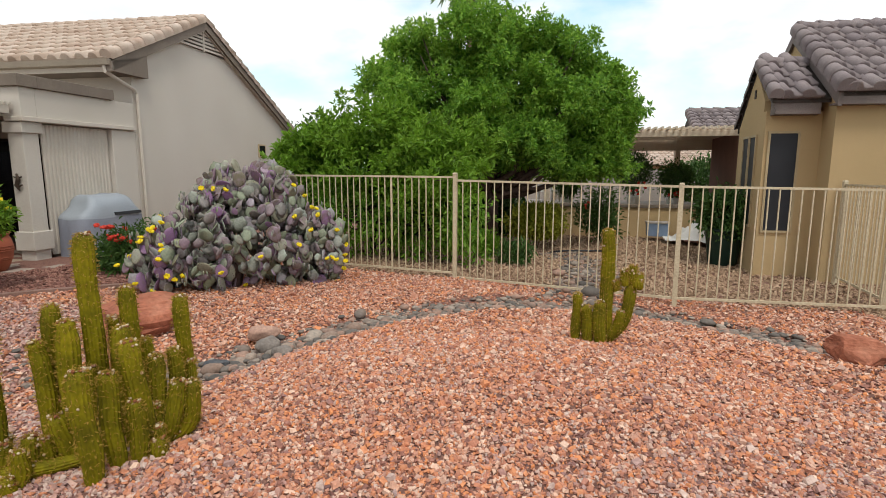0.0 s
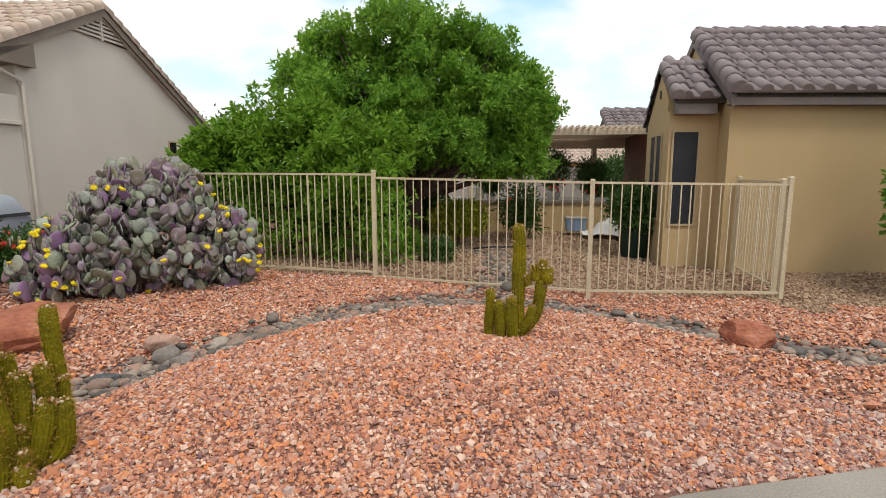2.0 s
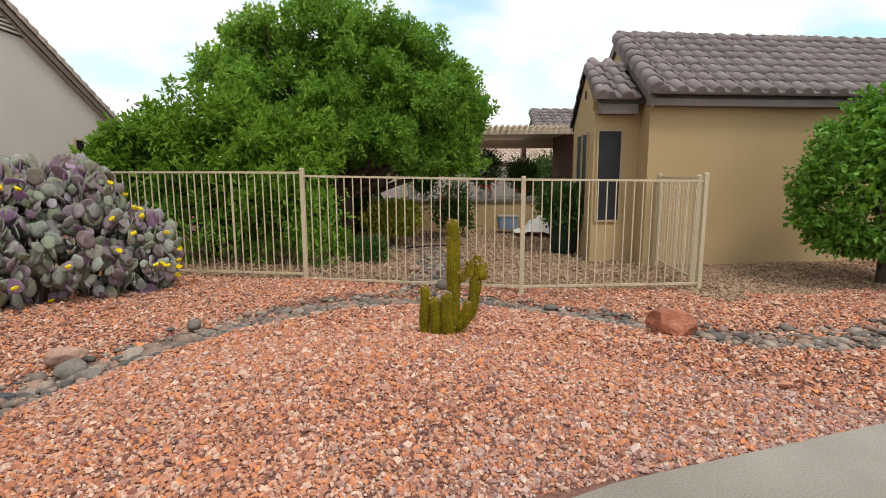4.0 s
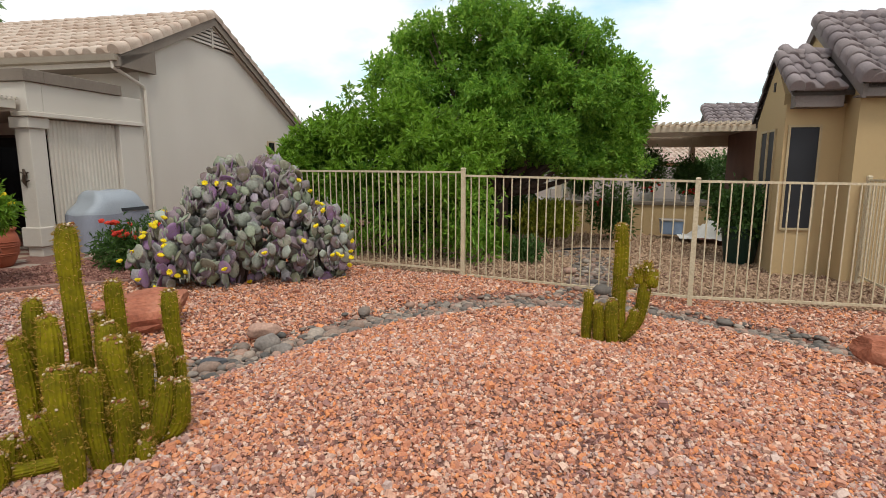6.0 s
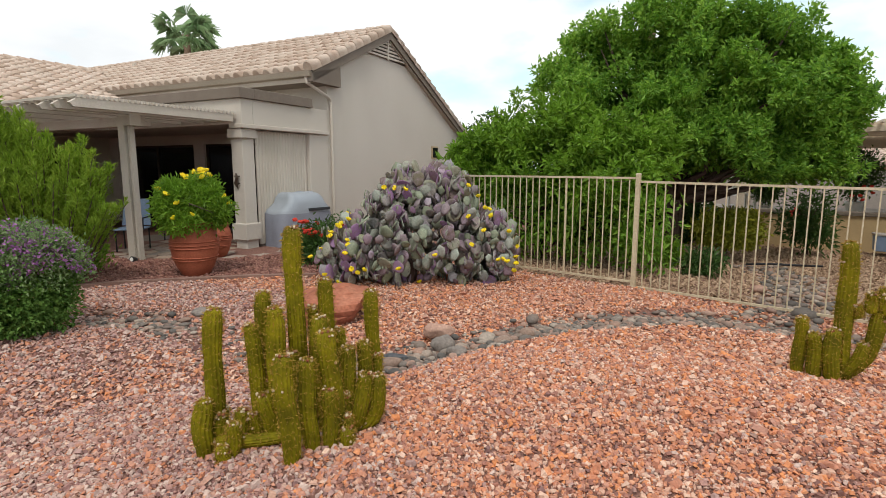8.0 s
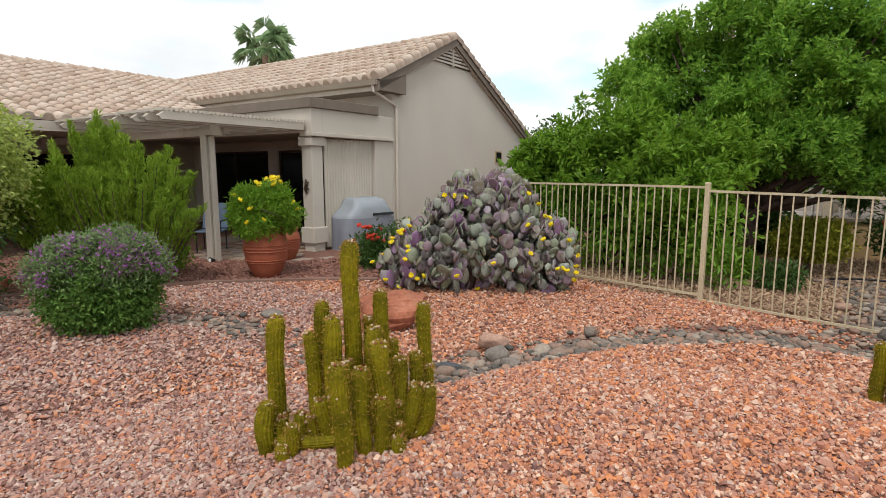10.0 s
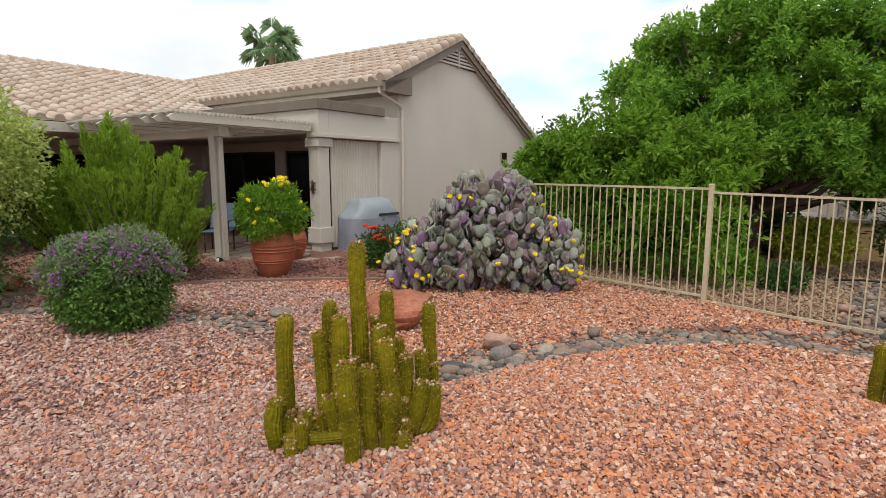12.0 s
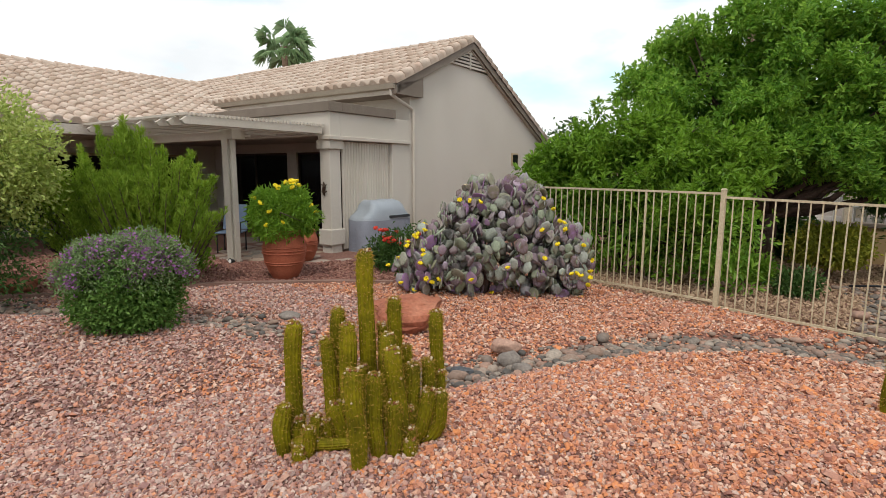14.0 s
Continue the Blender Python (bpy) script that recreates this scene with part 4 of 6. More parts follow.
part("barge_board", prism([rp(BK + 0.03, 0.24, 2.6), rp(BK + 0.03, 1.25, 3.22), rp(BK + 0.03, 2.4, 2.28), rp(BK + 0.03, 2.4, 2.14), rp(BK + 0.03, 1.25, 3.06), rp(BK + 0.03, 0.24, 2.46)], ER * 0.04), M_TRIM_GREY, house_r, "grey-brown barge board")
part("attic_vent", prism([rp(BK - 0.012, 1.2, 2.72), rp(BK - 0.012, 1.3, 2.72), rp(BK - 0.012, 1.3, 2.86), rp(BK - 0.012, 1.2, 2.86)], ER * 0.012), M_UNDERLAY, house_r)


def framed_window(c0, across, w, z0, z1, out, label):
    fr = bmesh.new()
    a = across.normalized()
    for p, q, lo, hi in ((0, 0.035, z0, z1), (w - 0.035, w, z0, z1), (0.035, w - 0.035, z0, z0 + 0.035), (0.035, w - 0.035, z1 - 0.035, z1)):
        add_prism(fr, [c0 + a * p + UP * lo, c0 + a * q + UP * lo, c0 + a * q + UP * hi, c0 + a * p + UP * hi], out * 0.03)
    wn = part("window", fr, M_FRAME, house_r, label)
    part("pane", prism([c0 + a * 0.035 + UP * (z0 + 0.035), c0 + a * (w - 0.035) + UP * (z0 + 0.035), c0 + a * (w - 0.035) + UP * (z1 - 0.035), c0 + a * 0.035 + UP * (z1 - 0.035)], out * 0.015), M_SCREEN, wn)


framed_window(rp(BK + 0.05, 0.5, 0), ER, 0.46, 0.58, 2.15, -AR, "tall window behind a dark sun screen")
framed_window(rp(BK, 0.9, 0), AR, 0.42, 0.62, 2.12, -ER, "tall window behind a dark sun screen")
framed_window(rp(BK, 1.36, 0), AR, 0.42, 0.62, 2.12, -ER, "tall window behind a dark sun screen")


# ---- the fence ----
P1, P2, P3 = Vector((0.16, 7.67, 0)), Vector((2.85, 6.45, -0.11)), Vector((5.28, 6.14, -0.13))
fence = thing("fence", pose(0, 0, 0), "almond-painted metal picket yard fence", "fence")


def fence_run(a, b, top_a, top_b, low_a, low_b, pickets, material=None):
    mat = material or M_FENCE
    d = (b - a)
    d.z = 0
    u = d.normalized()
    n = Vector((-u.y, u.x, 0))

    def rail(za, zb, h):
        p, q = Vector((a.x, a.y, za)), Vector((b.x, b.y, zb))
        part("rail", prism([p - n * 0.013, p + n * 0.013, p + n * 0.013 + UP * h, p - n * 0.013 + UP * h], q - p), mat, fence)

    rail(top_a, top_b, 0.028)
    rail(low_a, low_b, 0.028)
    mesh = None
    for i in range(1, pickets):
        t = i / pickets
        p = a.lerp(b, t)
        z0, z1 = low_a + (low_b - low_a) * t + 0.02, top_a + (top_b - top_a) * t
        if mesh is None:
            bm = box(-0.0066, 0.0066, -0.0066, 0.0066, 0, 1)
            bmesh.ops.recalc_face_normals(bm, faces=bm.faces)
            mesh = bpy.data.meshes.new("picket")
            bm.to_mesh(mesh)
            bm.free()
            mesh.materials.append(mat)
        ob = new("picket", mesh)
        ob.parent = fence
        ob.matrix_local = Matrix.Translation((p.x, p.y, z0)) @ Matrix.Rotation(math.atan2(u.y, u.x), 4, "Z") @ Matrix.Diagonal((1, 1, z1 - z0, 1))


def fence_post(p, z0, z1, turn, w=0.028):
    po = part("post", box(-w, w, -w, w, z0, z1), M_FENCE, fence, bevel=0.004, m=Matrix.Translation((p.x, p.y, 0)) @ Matrix.Rotation(turn, 4, "Z"))
    part("cap", box(-w - 0.004, w + 0.004, -w - 0.004, w + 0.004, z1, z1 + 0.02, taper=0.012), M_FENCE, po)


LD = Vector((-0.928, 0.373, 0)).normalized()
P0, PM = P1 + LD * 4.6, P1 + LD * 1.02
t1, t2, t3 = math.atan2(-LD.y, -LD.x), math.atan2(P2.y - P1.y, P2.x - P1.x), math.atan2(P3.y - P2.y, P3.x - P2.x)
fence_run(P0, PM, 1.455, 1.45, 0.07, 0.065, 33)
fence_run(PM, P1, 1.45, 1.446, 0.065, 0.062, 9)
fence_run(P1, P2, 1.40, 1.36, 0.0, -0.01, 25)
fence_run(P2, P3, 1.36, 1.33, -0.01, -0.04, 20)
for p, z0, z1, t in ((P0, -0.1, 1.46, t1), (PM, -0.1, 1.46, t1), (P1, -0.15, 1.505, t1), (P2, -0.25, 1.40, t2), (P3, -0.3, 1.43, t3)):
    fence_post(p, z0, z1, t, 0.013 if p is PM else 0.028)
# the return to the house, with its gate leaf
PR = rp(0.19, -0.04, 0)
PG = P3.lerp(PR, 0.12)
fence_run(PG, PR, 1.36, 1.34, 0.0, 0.0, 15)
fence_post(PG, -0.3, 1.40, t3)
fence_post(PR - (PR - P3) * 0.03, -0.3, 1.40, t3)

# ---- pergola and low wall in the far yard ----
PB = pose(0, 0, 0)
pf = thing("pergola", PB, "cream wooden lattice pergola beside the tan house", "pergola")
A0, A1 = Vector((2.6, 13.6, 0)), Vector((7.1, 12.1, 0))
DV = Vector((0.25, 0.97, 0)) * 4.0
for p in (A0, A0 + DV * 0.95, A0.lerp(A1, 0.75) + DV * 0.95):
    part("post", box(p.x - 0.07, p.x + 0.07, p.y - 0.07, p.y + 0.07, -0.1, 2.35), M_PAINT_CREAM, pf, bevel=0.008)
for k in (0.0, 0.93):
    h = 0.12 if k == 0 else 0.34
    part("beam", prism([A0 + DV * k + UP * (2.42 - h), A1 + DV * k + UP * (2.42 - h), A1 + DV * k + UP * 2.42, A0 + DV * k + UP * 2.42], Vector((0.02, 0.09, 0))), M_PAINT_CREAM, pf, bevel=0.006)
for i in range(34):
    p = A0.lerp(A1, i / 33)
    part("slat", prism([p + UP * 2.46 - DV * 0.06, p + Vector((0.045, -0.015, 2.46)) - DV * 0.06, p + Vector((0.045, -0.015, 2.52)) - DV * 0.06, p + UP * 2.52 - DV * 0.06], DV * 1.05), M_PAINT_CREAM, pf)
for k in np.linspace(0.04, 0.9, 34):
    part("rafter", prism([A0 + DV * k + UP * 2.38, A1 + DV * k + UP * 2.38, A1 + DV * k + UP * 2.46, A0 + DV * k + UP * 2.46], DV * 0.016), M_PAINT_CREAM, pf)
lw = thing("low_wall", pose(0, 0, 0), "low tan stucco garden wall with a brown cap", "wall")
W0, W1 = Vector((-1.0, 14.6, 0)), Vector((6.6, 12.6, 0))
part("wall", prism([W0 + UP * -0.2, W1 + UP * -0.2, W1 + UP * 0.62, W0 + UP * 0.62], Vector((0.05, 0.2, 0))), M_STUCCO_TAN, lw)
part("cap", prism([W0 + UP * 0.62 - Vector((0.0, 0.04, 0)), W1 + UP * 0.62 - Vector((0.0, 0.04, 0)), W1 + UP * 0.7 - Vector((0.0, 0.04, 0)), W0 + UP * 0.7 - Vector((0.0, 0.04, 0))], Vector((0.05, 0.3, 0))), M_TRIM_BROWN, lw, bevel=0.01)
part("terrace", prism([W0 + Vector((0.1, 0.3, -0.2)), W1 + Vector((0.1, 0.3, -0.2)), W1 + Vector((0.1, 0.3, 0.55)), W0 + Vector((0.1, 0.3, 0.55))], Vector((0.8, 3.6, 0))), M_CONCRETE, lw)
# the tan house's back wing, its shade put into the wall colour
part("back_wing", prism([rp(-0.3, 4.4, -0.4), rp(-0.3, 8.0, -0.4), rp(-0.3, 8.0, 2.5), rp(-0.3, 4.4, 2.5)], ER * 3.0), M_WING_SHADE, house_r, "back wing wall with its shade in a dark red-brown colour")
fr = part("roof", prism([rp(-0.95, 6.2, 2.42), rp(-0.95, 8.2, 3.12), rp(-0.95, 10.2, 2.42)], ER * 6), M_UNDERLAY, house_r, "grey tile roof of the back wing")
fup = AR * 2.0 + UP * 0.7
tile_slope(fr, slope_frame(rp(-0.95, 6.15, 2.42), ER, fup), 4.0, fup.length, M_TILE_GREY, M_TILE_GREY, lambda x, y: True, seed=7, limit=120)
barrel_row(fr, rp(-0.97, 6.1, 2.46), rp(-0.97, 8.2, 3.17), M_TILE_GREY, 0.1, "rake_tile")
barrel_row(fr, rp(-0.97, 8.2, 3.17), rp(3.0, 8.2, 3.17), M_TILE_GREY, 0.1)

# far block wall and neighbour house behind the pergola
tagged(part("block_wall", prism([(-30, 24, -0.2), (40, 21, -0.2), (40, 21, 1.52), (-30, 24, 1.52)], (0.02, 0.2, 0)), M_BLOCK, None), "pale grey block wall at the back of the yards", "wall", kind="structure")
nh = thing("house", pose(0, 0, -0.85), "distant neighbour house with tan tile roof", "house")
part("wall", box(2, 22, 29, 38, -0.2, 2.6), M_STUCCO_TAN, nh)
nr = part("roof", prism([(1.5, 28.5, 2.5), (1.5, 33.5, 4.1), (1.5, 38.5, 2.5)], (21, 0, 0)), M_UNDERLAY, nh)
tile_slope(nr, slope_frame((1.5, 28.45, 2.52), (1, 0, 0), (0, 5, 1.6)), 20.9, 5.2, M_TILE_TAN, M_TILE_TAN_REST, lambda x, y: False, seed=8)


# ---- trees and shrubs ----
def foliage(name, parent, rng, lobes, clumps, per, spread, length, width, material, shell=0.55, wild=0.8, label="", floor=None):
    p, h = crown_points(rng, lobes, clumps, per, spread, shell)
    if floor is not None:
        ok = p[:, 2] > floor
        p, h = p[ok], h[ok]
    v, f = leaf_arrays(rng, p, h, length, width, wild)
    return put(name, fast_mesh(name, v, f), material, parent, label)


def sprays(name, parent, rng, lobes, n, per, reach, spread, length, width, material, shell=0.6, wild=0.45, floor=None):
    p, h = spray_points(rng, lobes, n, per, reach, spread, shell)
    if floor is not None:
        ok = p[:, 2] > floor
        p, h = p[ok], h[ok]
    v, f = leaf_arrays(rng, p, h, length, width, wild)
    return put(name, fast_mesh(name, v, f), material, parent)


def rosettes(name, parent, rng, lobes, n, per, r, length, width, material, inner, outer, floor=None):
    """Whorls of leaves that burst outward from shoot tips on the skin of ellipsoid lobes."""
    lobes = np.array(lobes, float)
    area = (lobes[:, 3] * lobes[:, 4] * lobes[:, 5]) ** 0.67
    pick = rng.choice(len(lobes), n, p=area / area.sum())
    d = rng.normal(0, 1, (n, 3))
    d /= np.linalg.norm(d, axis=1, keepdims=True)
    c = lobes[pick, :3] + d * (inner + (outer - inner) * rng.uniform(0, 1, (n, 1)) ** 0.55) * lobes[pick, 3:]
    out = d / lobes[pick, 3:]
    out /= np.linalg.norm(out, axis=1, keepdims=True)
    out = out + np.array([0, 0, 0.35]) + rng.normal(0, 0.25, (n, 3))
    out /= np.linalg.norm(out, axis=1, keepdims=True)
    k = rng.uniform(0.7, 1.35, (n, 1))
    ax, size = np.repeat(out, per, 0), np.repeat(k, per, 0)
    side = rng.normal(0, 1, (n * per, 3))
    side -= ax * np.sum(side * ax, 1, keepdims=True)
    side /= np.linalg.norm(side, axis=1, keepdims=True)
    t = rng.uniform(-1.5, 1.0, (n * per, 1))
    p = np.repeat(c, per, 0) + ax * t * r * size + side * r * size * rng.uniform(0.05, 0.55, (n * per, 1))
    h = ax * (0.45 + 0.5 * t) + side * (1.0 - 0.35 * t)
    if floor is not None:
        ok = p[:, 2] > floor
        p, h = p[ok], h[ok]
    v, f = leaf_arrays(rng, p, h, length, width, 0.28)
    return put(name, fast_mesh(name, v, f), material, parent)


def clumps_on(rng, lobes, per, lo, hi):
    """Small round clumps standing on the skin of large lobes."""
    out = []
    for l in lobes:
        for _ in range(per):
            d = Vector(rng.normal(0, 1, 3)).normalized()
            k = rng.uniform(0.5, 0.95)
            r = rng.uniform(lo, hi)
            out.append((l[0] + d.x * l[3] * k, l[1] + d.y * l[4] * k, l[2] + d.z * l[5] * k, r * 1.15, r * 1.15, r * 0.8))
    return out


def limbs(rng, base, lobes, r0, n):
    """A trunk that forks into limbs reaching for the lobes."""
    bm = bmesh.new()
    base = Vector(base)
    fork = base + Vector((0.05, 0.0, 1.0))
    add_tube(bm, [base - UP * 0.2, base + UP * 0.4 + Vector((0.04, 0.02, 0)), fork], [r0 * 1.25, r0, r0 * 0.85], 10)
    for i in range(n):
        l = lobes[int(rng.integers(len(lobes)))]
        tip = Vector(l[:3]) + Vector(rng.normal(0, 0.45, 3)) * min(l[3:])
        mid = fork.lerp(tip, 0.45) + Vector(rng.normal(0, 0.15, 3)) + UP * 0.15
        add_tube(bm, [fork, fork.lerp(mid, 0.5) + Vector(rng.normal(0, 0.05, 3)), mid, mid.lerp(tip, 0.6) + Vector(rng.normal(0, 0.08, 3)), tip], [r0 * 0.6, r0 * 0.45, r0 * 0.32, r0 * 0.18, r0 * 0.06], 6)
    return bm


rng = np.random.default_rng(21)
tree = thing("tree", pose(0.95, 11.2, 0), "broad dense green shade tree behind the fence", "tree")
TREE = [(-1.95, 0, 3.35, 0.6, 0.8, 0.42), (-1.35, 0, 3.85, 0.6, 0.8, 0.48), (-0.4, 0, 4.1, 0.7, 0.9, 0.55), (0.45, 0.1, 4.1, 0.7, 0.9, 0.52), (1.3, 0, 3.65, 0.7, 0.9, 0.5), (1.95, 0, 3.25, 0.6, 0.8, 0.45), (2.4, 0, 2.75, 0.45, 0.6, 0.6), (2.1, -0.2, 2.2, 0.65, 0.8, 0.5), (1.3, -0.5, 2.7, 0.9, 0.9, 0.8), (0.2, -0.6, 3.0, 1.1, 1.0, 0.9), (-1.0, -0.4, 2.85, 0.95, 0.9, 0.85), (-0.4, -0.8, 2.15, 1.1, 0.8, 0.55), (0.9, -0.7, 2.0, 1.0, 0.8, 0.5), (-1.7, -0.1, 2.4, 0.65, 0.8, 0.7), (2.25, -0.2, 1.75, 0.5, 0.6, 0.35), (1.5, -0.4, 1.65, 0.6, 0.6, 0.32)]
part("trunk", limbs(rng, (0.0, 0, 0), TREE, 0.16, 30), M_BARK, tree, "dark brown trunk and limbs", smooth=True)
rosettes("crown", tree, rng, clumps_on(rng, TREE, 13, 0.20, 0.40), 5400, 17, 0.085, 0.095, 0.046, M_LEAF_TREE, 0.45, 1.05)
rosettes("inner_leaves", tree, rng, [(0.35, 0.2, 3.05, 2.0, 1.0, 1.15), (0.3, 0.0, 2.2, 1.9, 0.9, 0.6)], 700, 18, 0.14, 0.16, 0.065, M_LEAF_TREE, 0.2, 0.85)
TIPS = [(l[0] + math.cos(a) * l[3], l[1] + 0.3 * math.sin(3 * a), l[2] + math.sin(a) * l[5], 0.16, 0.16, 0.2) for l in TREE[:8] for a in rng.uniform(-0.6, 3.7, 8)]
rosettes("outer_sprays", tree, rng, TIPS, 620, 15, 0.085, 0.10, 0.042, M_LEAF_TREE, 0.5, 1.2)

shrub = thing("shrub", pose(-1.35, 9.9, 0), "bright green leafy shrub pressing through the fence", "shrub")
SHRUB = [(-1.3, 0, 1.65, 0.36, 0.5, 0.38), (-0.95, 0, 1.95, 0.4, 0.5, 0.4), (-0.4, 0, 2.2, 0.5, 0.6, 0.42), (0.25, 0, 2.3, 0.5, 0.6, 0.42), (0.9, -0.2, 2.1, 0.6, 0.7, 0.55), (1.6, -0.3, 1.95, 0.6, 0.7, 0.6), (-0.9, -0.2, 1.4, 0.7, 0.6, 0.7), (0.0, -0.5, 1.35, 0.9, 0.6, 0.8), (0.9, -0.85, 1.25, 0.8, 0.6, 0.8), (1.6, -1.2, 1.2, 0.55, 0.5, 0.7)]
part("branching_stem", limbs(rng, (0, 0, 0), SHRUB, 0.05, 16), M_BARK, shrub, smooth=True)
rosettes("crown", shrub, rng, clumps_on(rng, SHRUB, 9, 0.18, 0.34), 2000, 16, 0.095, 0.11, 0.05, M_LEAF_BUSH, 0.45, 1.05, floor=1.05)
part("twigs", limbs(rng, (0.3, -0.1, -0.6), [(-0.9, 0.1, 0.7, 0.8, 0.4, 0.7), (0.2, -0.1, 0.7, 0.9, 0.4, 0.7), (1.2, -0.6, 0.7, 0.8, 0.4, 0.7)], 0.03, 60), M_BARK, shrub)
rosettes("lower_leaves", shrub, rng, [(-0.9, -0.15, 0.85, 0.8, 0.55, 0.85), (0.0, -0.45, 0.8, 0.9, 0.55, 0.8), (0.9, -0.8, 0.7, 0.8, 0.55, 0.72), (1.65, -1.2, 0.65, 0.5, 0.5, 0.65)], 330, 16, 0.10, 0.13, 0.046, M_LEAF_TREE, 0.3, 1.0, floor=0.03)
rosettes("outer_sprays", shrub, rng, [(x, y, z, 0.14, 0.14, 0.28) for x, y, z in ((-1.15, 0, 2.0), (-0.8, 0, 2.35), (-0.45, 0, 2.6), (-0.1, 0, 2.68), (0.3, 0, 2.7), (0.75, -0.1, 2.55), (0.55, 0.1, 2.85), (-1.5, 0, 1.8))], 70, 14, 0.09, 0.13, 0.05, M_LEAF_BUSH, 0.3, 1.1)

hedge = thing("bush", pose(7.95, 5.75, gz(7.5, 5.7)), "rounded glossy bright green clipped bush", "bush")
HEDGE = [(0, 0, 1.45, 1.0, 1.0, 1.1), (0.3, -0.3, 1.9, 0.9, 0.9, 0.75), (-0.25, 0.1, 1.2, 0.85, 0.85, 0.75)]
part("branching_stem", limbs(rng, (0, 0, 0), HEDGE, 0.06, 12), M_BARK, hedge, smooth=True)
sprays("crown", hedge, rng, HEDGE, 800, 22, 0.2, 0.06, 0.10, 0.06, M_LEAF_HEDGE, 0.75, floor=0.42)

# sage with purple bloom
SX, SY = -5.5, 3.62
sage = thing("sage_bush", pose(SX, SY, gz(SX, SY)) @ Matrix.Diagonal((0.98, 0.98, 1.0, 1)), "rounded desert sage bush with purple bloom", "bush")
SAGE = [(0, 0, 0.5, 0.5, 0.5, 0.48), (0.12, 0.1, 0.70, 0.4, 0.4, 0.3), (-0.18, -0.05, 0.66, 0.38, 0.4, 0.28), (0.22, 0.2, 0.62, 0.34, 0.36, 0.3), (-0.24, -0.2, 0.58, 0.32, 0.34, 0.32)]
part("branching_stem", limbs(rng, (0, 0, -0.5), SAGE, 0.03, 12), M_BARK, sage, smooth=True)
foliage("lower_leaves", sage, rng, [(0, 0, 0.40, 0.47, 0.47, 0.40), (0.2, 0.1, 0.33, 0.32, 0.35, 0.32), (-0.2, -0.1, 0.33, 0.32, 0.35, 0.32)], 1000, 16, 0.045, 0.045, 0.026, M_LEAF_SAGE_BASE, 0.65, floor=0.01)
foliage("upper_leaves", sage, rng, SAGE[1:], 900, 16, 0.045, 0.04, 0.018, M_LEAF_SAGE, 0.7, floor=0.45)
sp = []
for i in range(260):
    l = SAGE[1 + i % 4]
    a, b = rng.uniform(0, 2 * np.pi), rng.uniform(-0.1, 1.35)
    c = Vector((l[0] + l[3] * math.cos(a) * math.cos(b), l[1] + l[4] * math.sin(a) * math.cos(b), l[2] + l[5] * math.sin(b)))
    sp.append((*c, 0.022, 0.022, 0.09))
foliage("sprig_growth", sage, rng, sp, 1500, 8, 0.016, 0.03, 0.014, M_LEAF_SAGE, 0.2)
foliage("purple_bloom", sage, rng, [(x * 1.03, y * 1.03, z - 0.02, 0.04, 0.04, 0.09) for x, y, z, *_ in sp], 1300, 5, 0.016, 0.03, 0.026, M_PURPLE, 0.3, label="purple flowers")


# feathery upright shrubs in front of the pergola
def plume_shrub(x, y, plumes, seed, material, label, length=0.12, width=0.016):
    rng = np.random.default_rng(seed)
    s = thing("shrub", pose(x, y, gz(x, y)), label, "shrub")
    bm = bmesh.new()
    allp, allh = [], []
    for dx, dy, top, r in plumes:
        add_tube(bm, [(dx * 0.3, dy * 0.3, -0.1), (dx * 0.7, dy * 0.7, top * 0.5), (dx, dy, top * 0.96)], [0.02, 0.013, 0.004], 5)
        n = int(820 * top * r / 0.2)
        t = rng.uniform(0.04, 1, n) ** 0.8
        w = r * np.clip(np.clip(1.05 - t, 0, 1) ** 0.42 * 1.15, 0.08, 1.0) * np.abs(rng.normal(0.55, 0.32, n))
        a = rng.uniform(0, 2 * np.pi, n) 
        k = 0.3 + 0.7 * t
        allp.append(np.stack([dx * k + w * np.cos(a), dy * k + w * np.sin(a), top * t], 1))
        allh.append(np.stack([np.cos(a) * 0.35, np.sin(a) * 0.35, np.ones(n)], 1))
    part("branching_stem", bm, M_BARK, s)
    v, f = leaf_arrays(rng, np.concatenate(allp), np.concatenate(allh), length, width, 0.36)
    put("foliage", fast_mesh("foliage", v, f), material, s)
    return s


def plume_heads(rng, outline, n):
    """Plumes under an outline of (x, y, top height), some shorter and in front."""
    out = []
    for i in range(n):
        q = rng.uniform(0, len(outline) - 1.001)
        a, b = Vector(outline[int(q)]), Vector(outline[int(q) + 1])
        p = a.lerp(b, q % 1)
        near = rng.uniform(0, 1) ** 1.5
        out.append((p.x + 0.25 * near + rng.normal(0, 0.1), p.y - 0.55 * near + rng.normal(0, 0.1), max(0.5, p.z * (1.1 - 0.4 * near) + rng.normal(0, 0.14)), rng.uniform(0.07, 0.15)))
    return out


plume_shrub(-7.2, 5.2, plume_heads(np.random.default_rng(30), [(-2.0, -0.9, 1.7), (-1.5, -0.6, 1.75), (-0.85, -0.37, 1.8), (-0.45, -0.2, 1.95), (-0.33, -0.15, 2.12), (-0.05, 0, 2.08), (0.1, 0.04, 1.75), (0.3, 0.12, 1.95), (0.55, 0.24, 1.75), (0.72, 0.32, 1.35), (0.85, 0.38, 1.05)], 110), 31, M_LEAF_PLUME, "tall feathery bright green shrub beside the pergola", 0.075, 0.008)
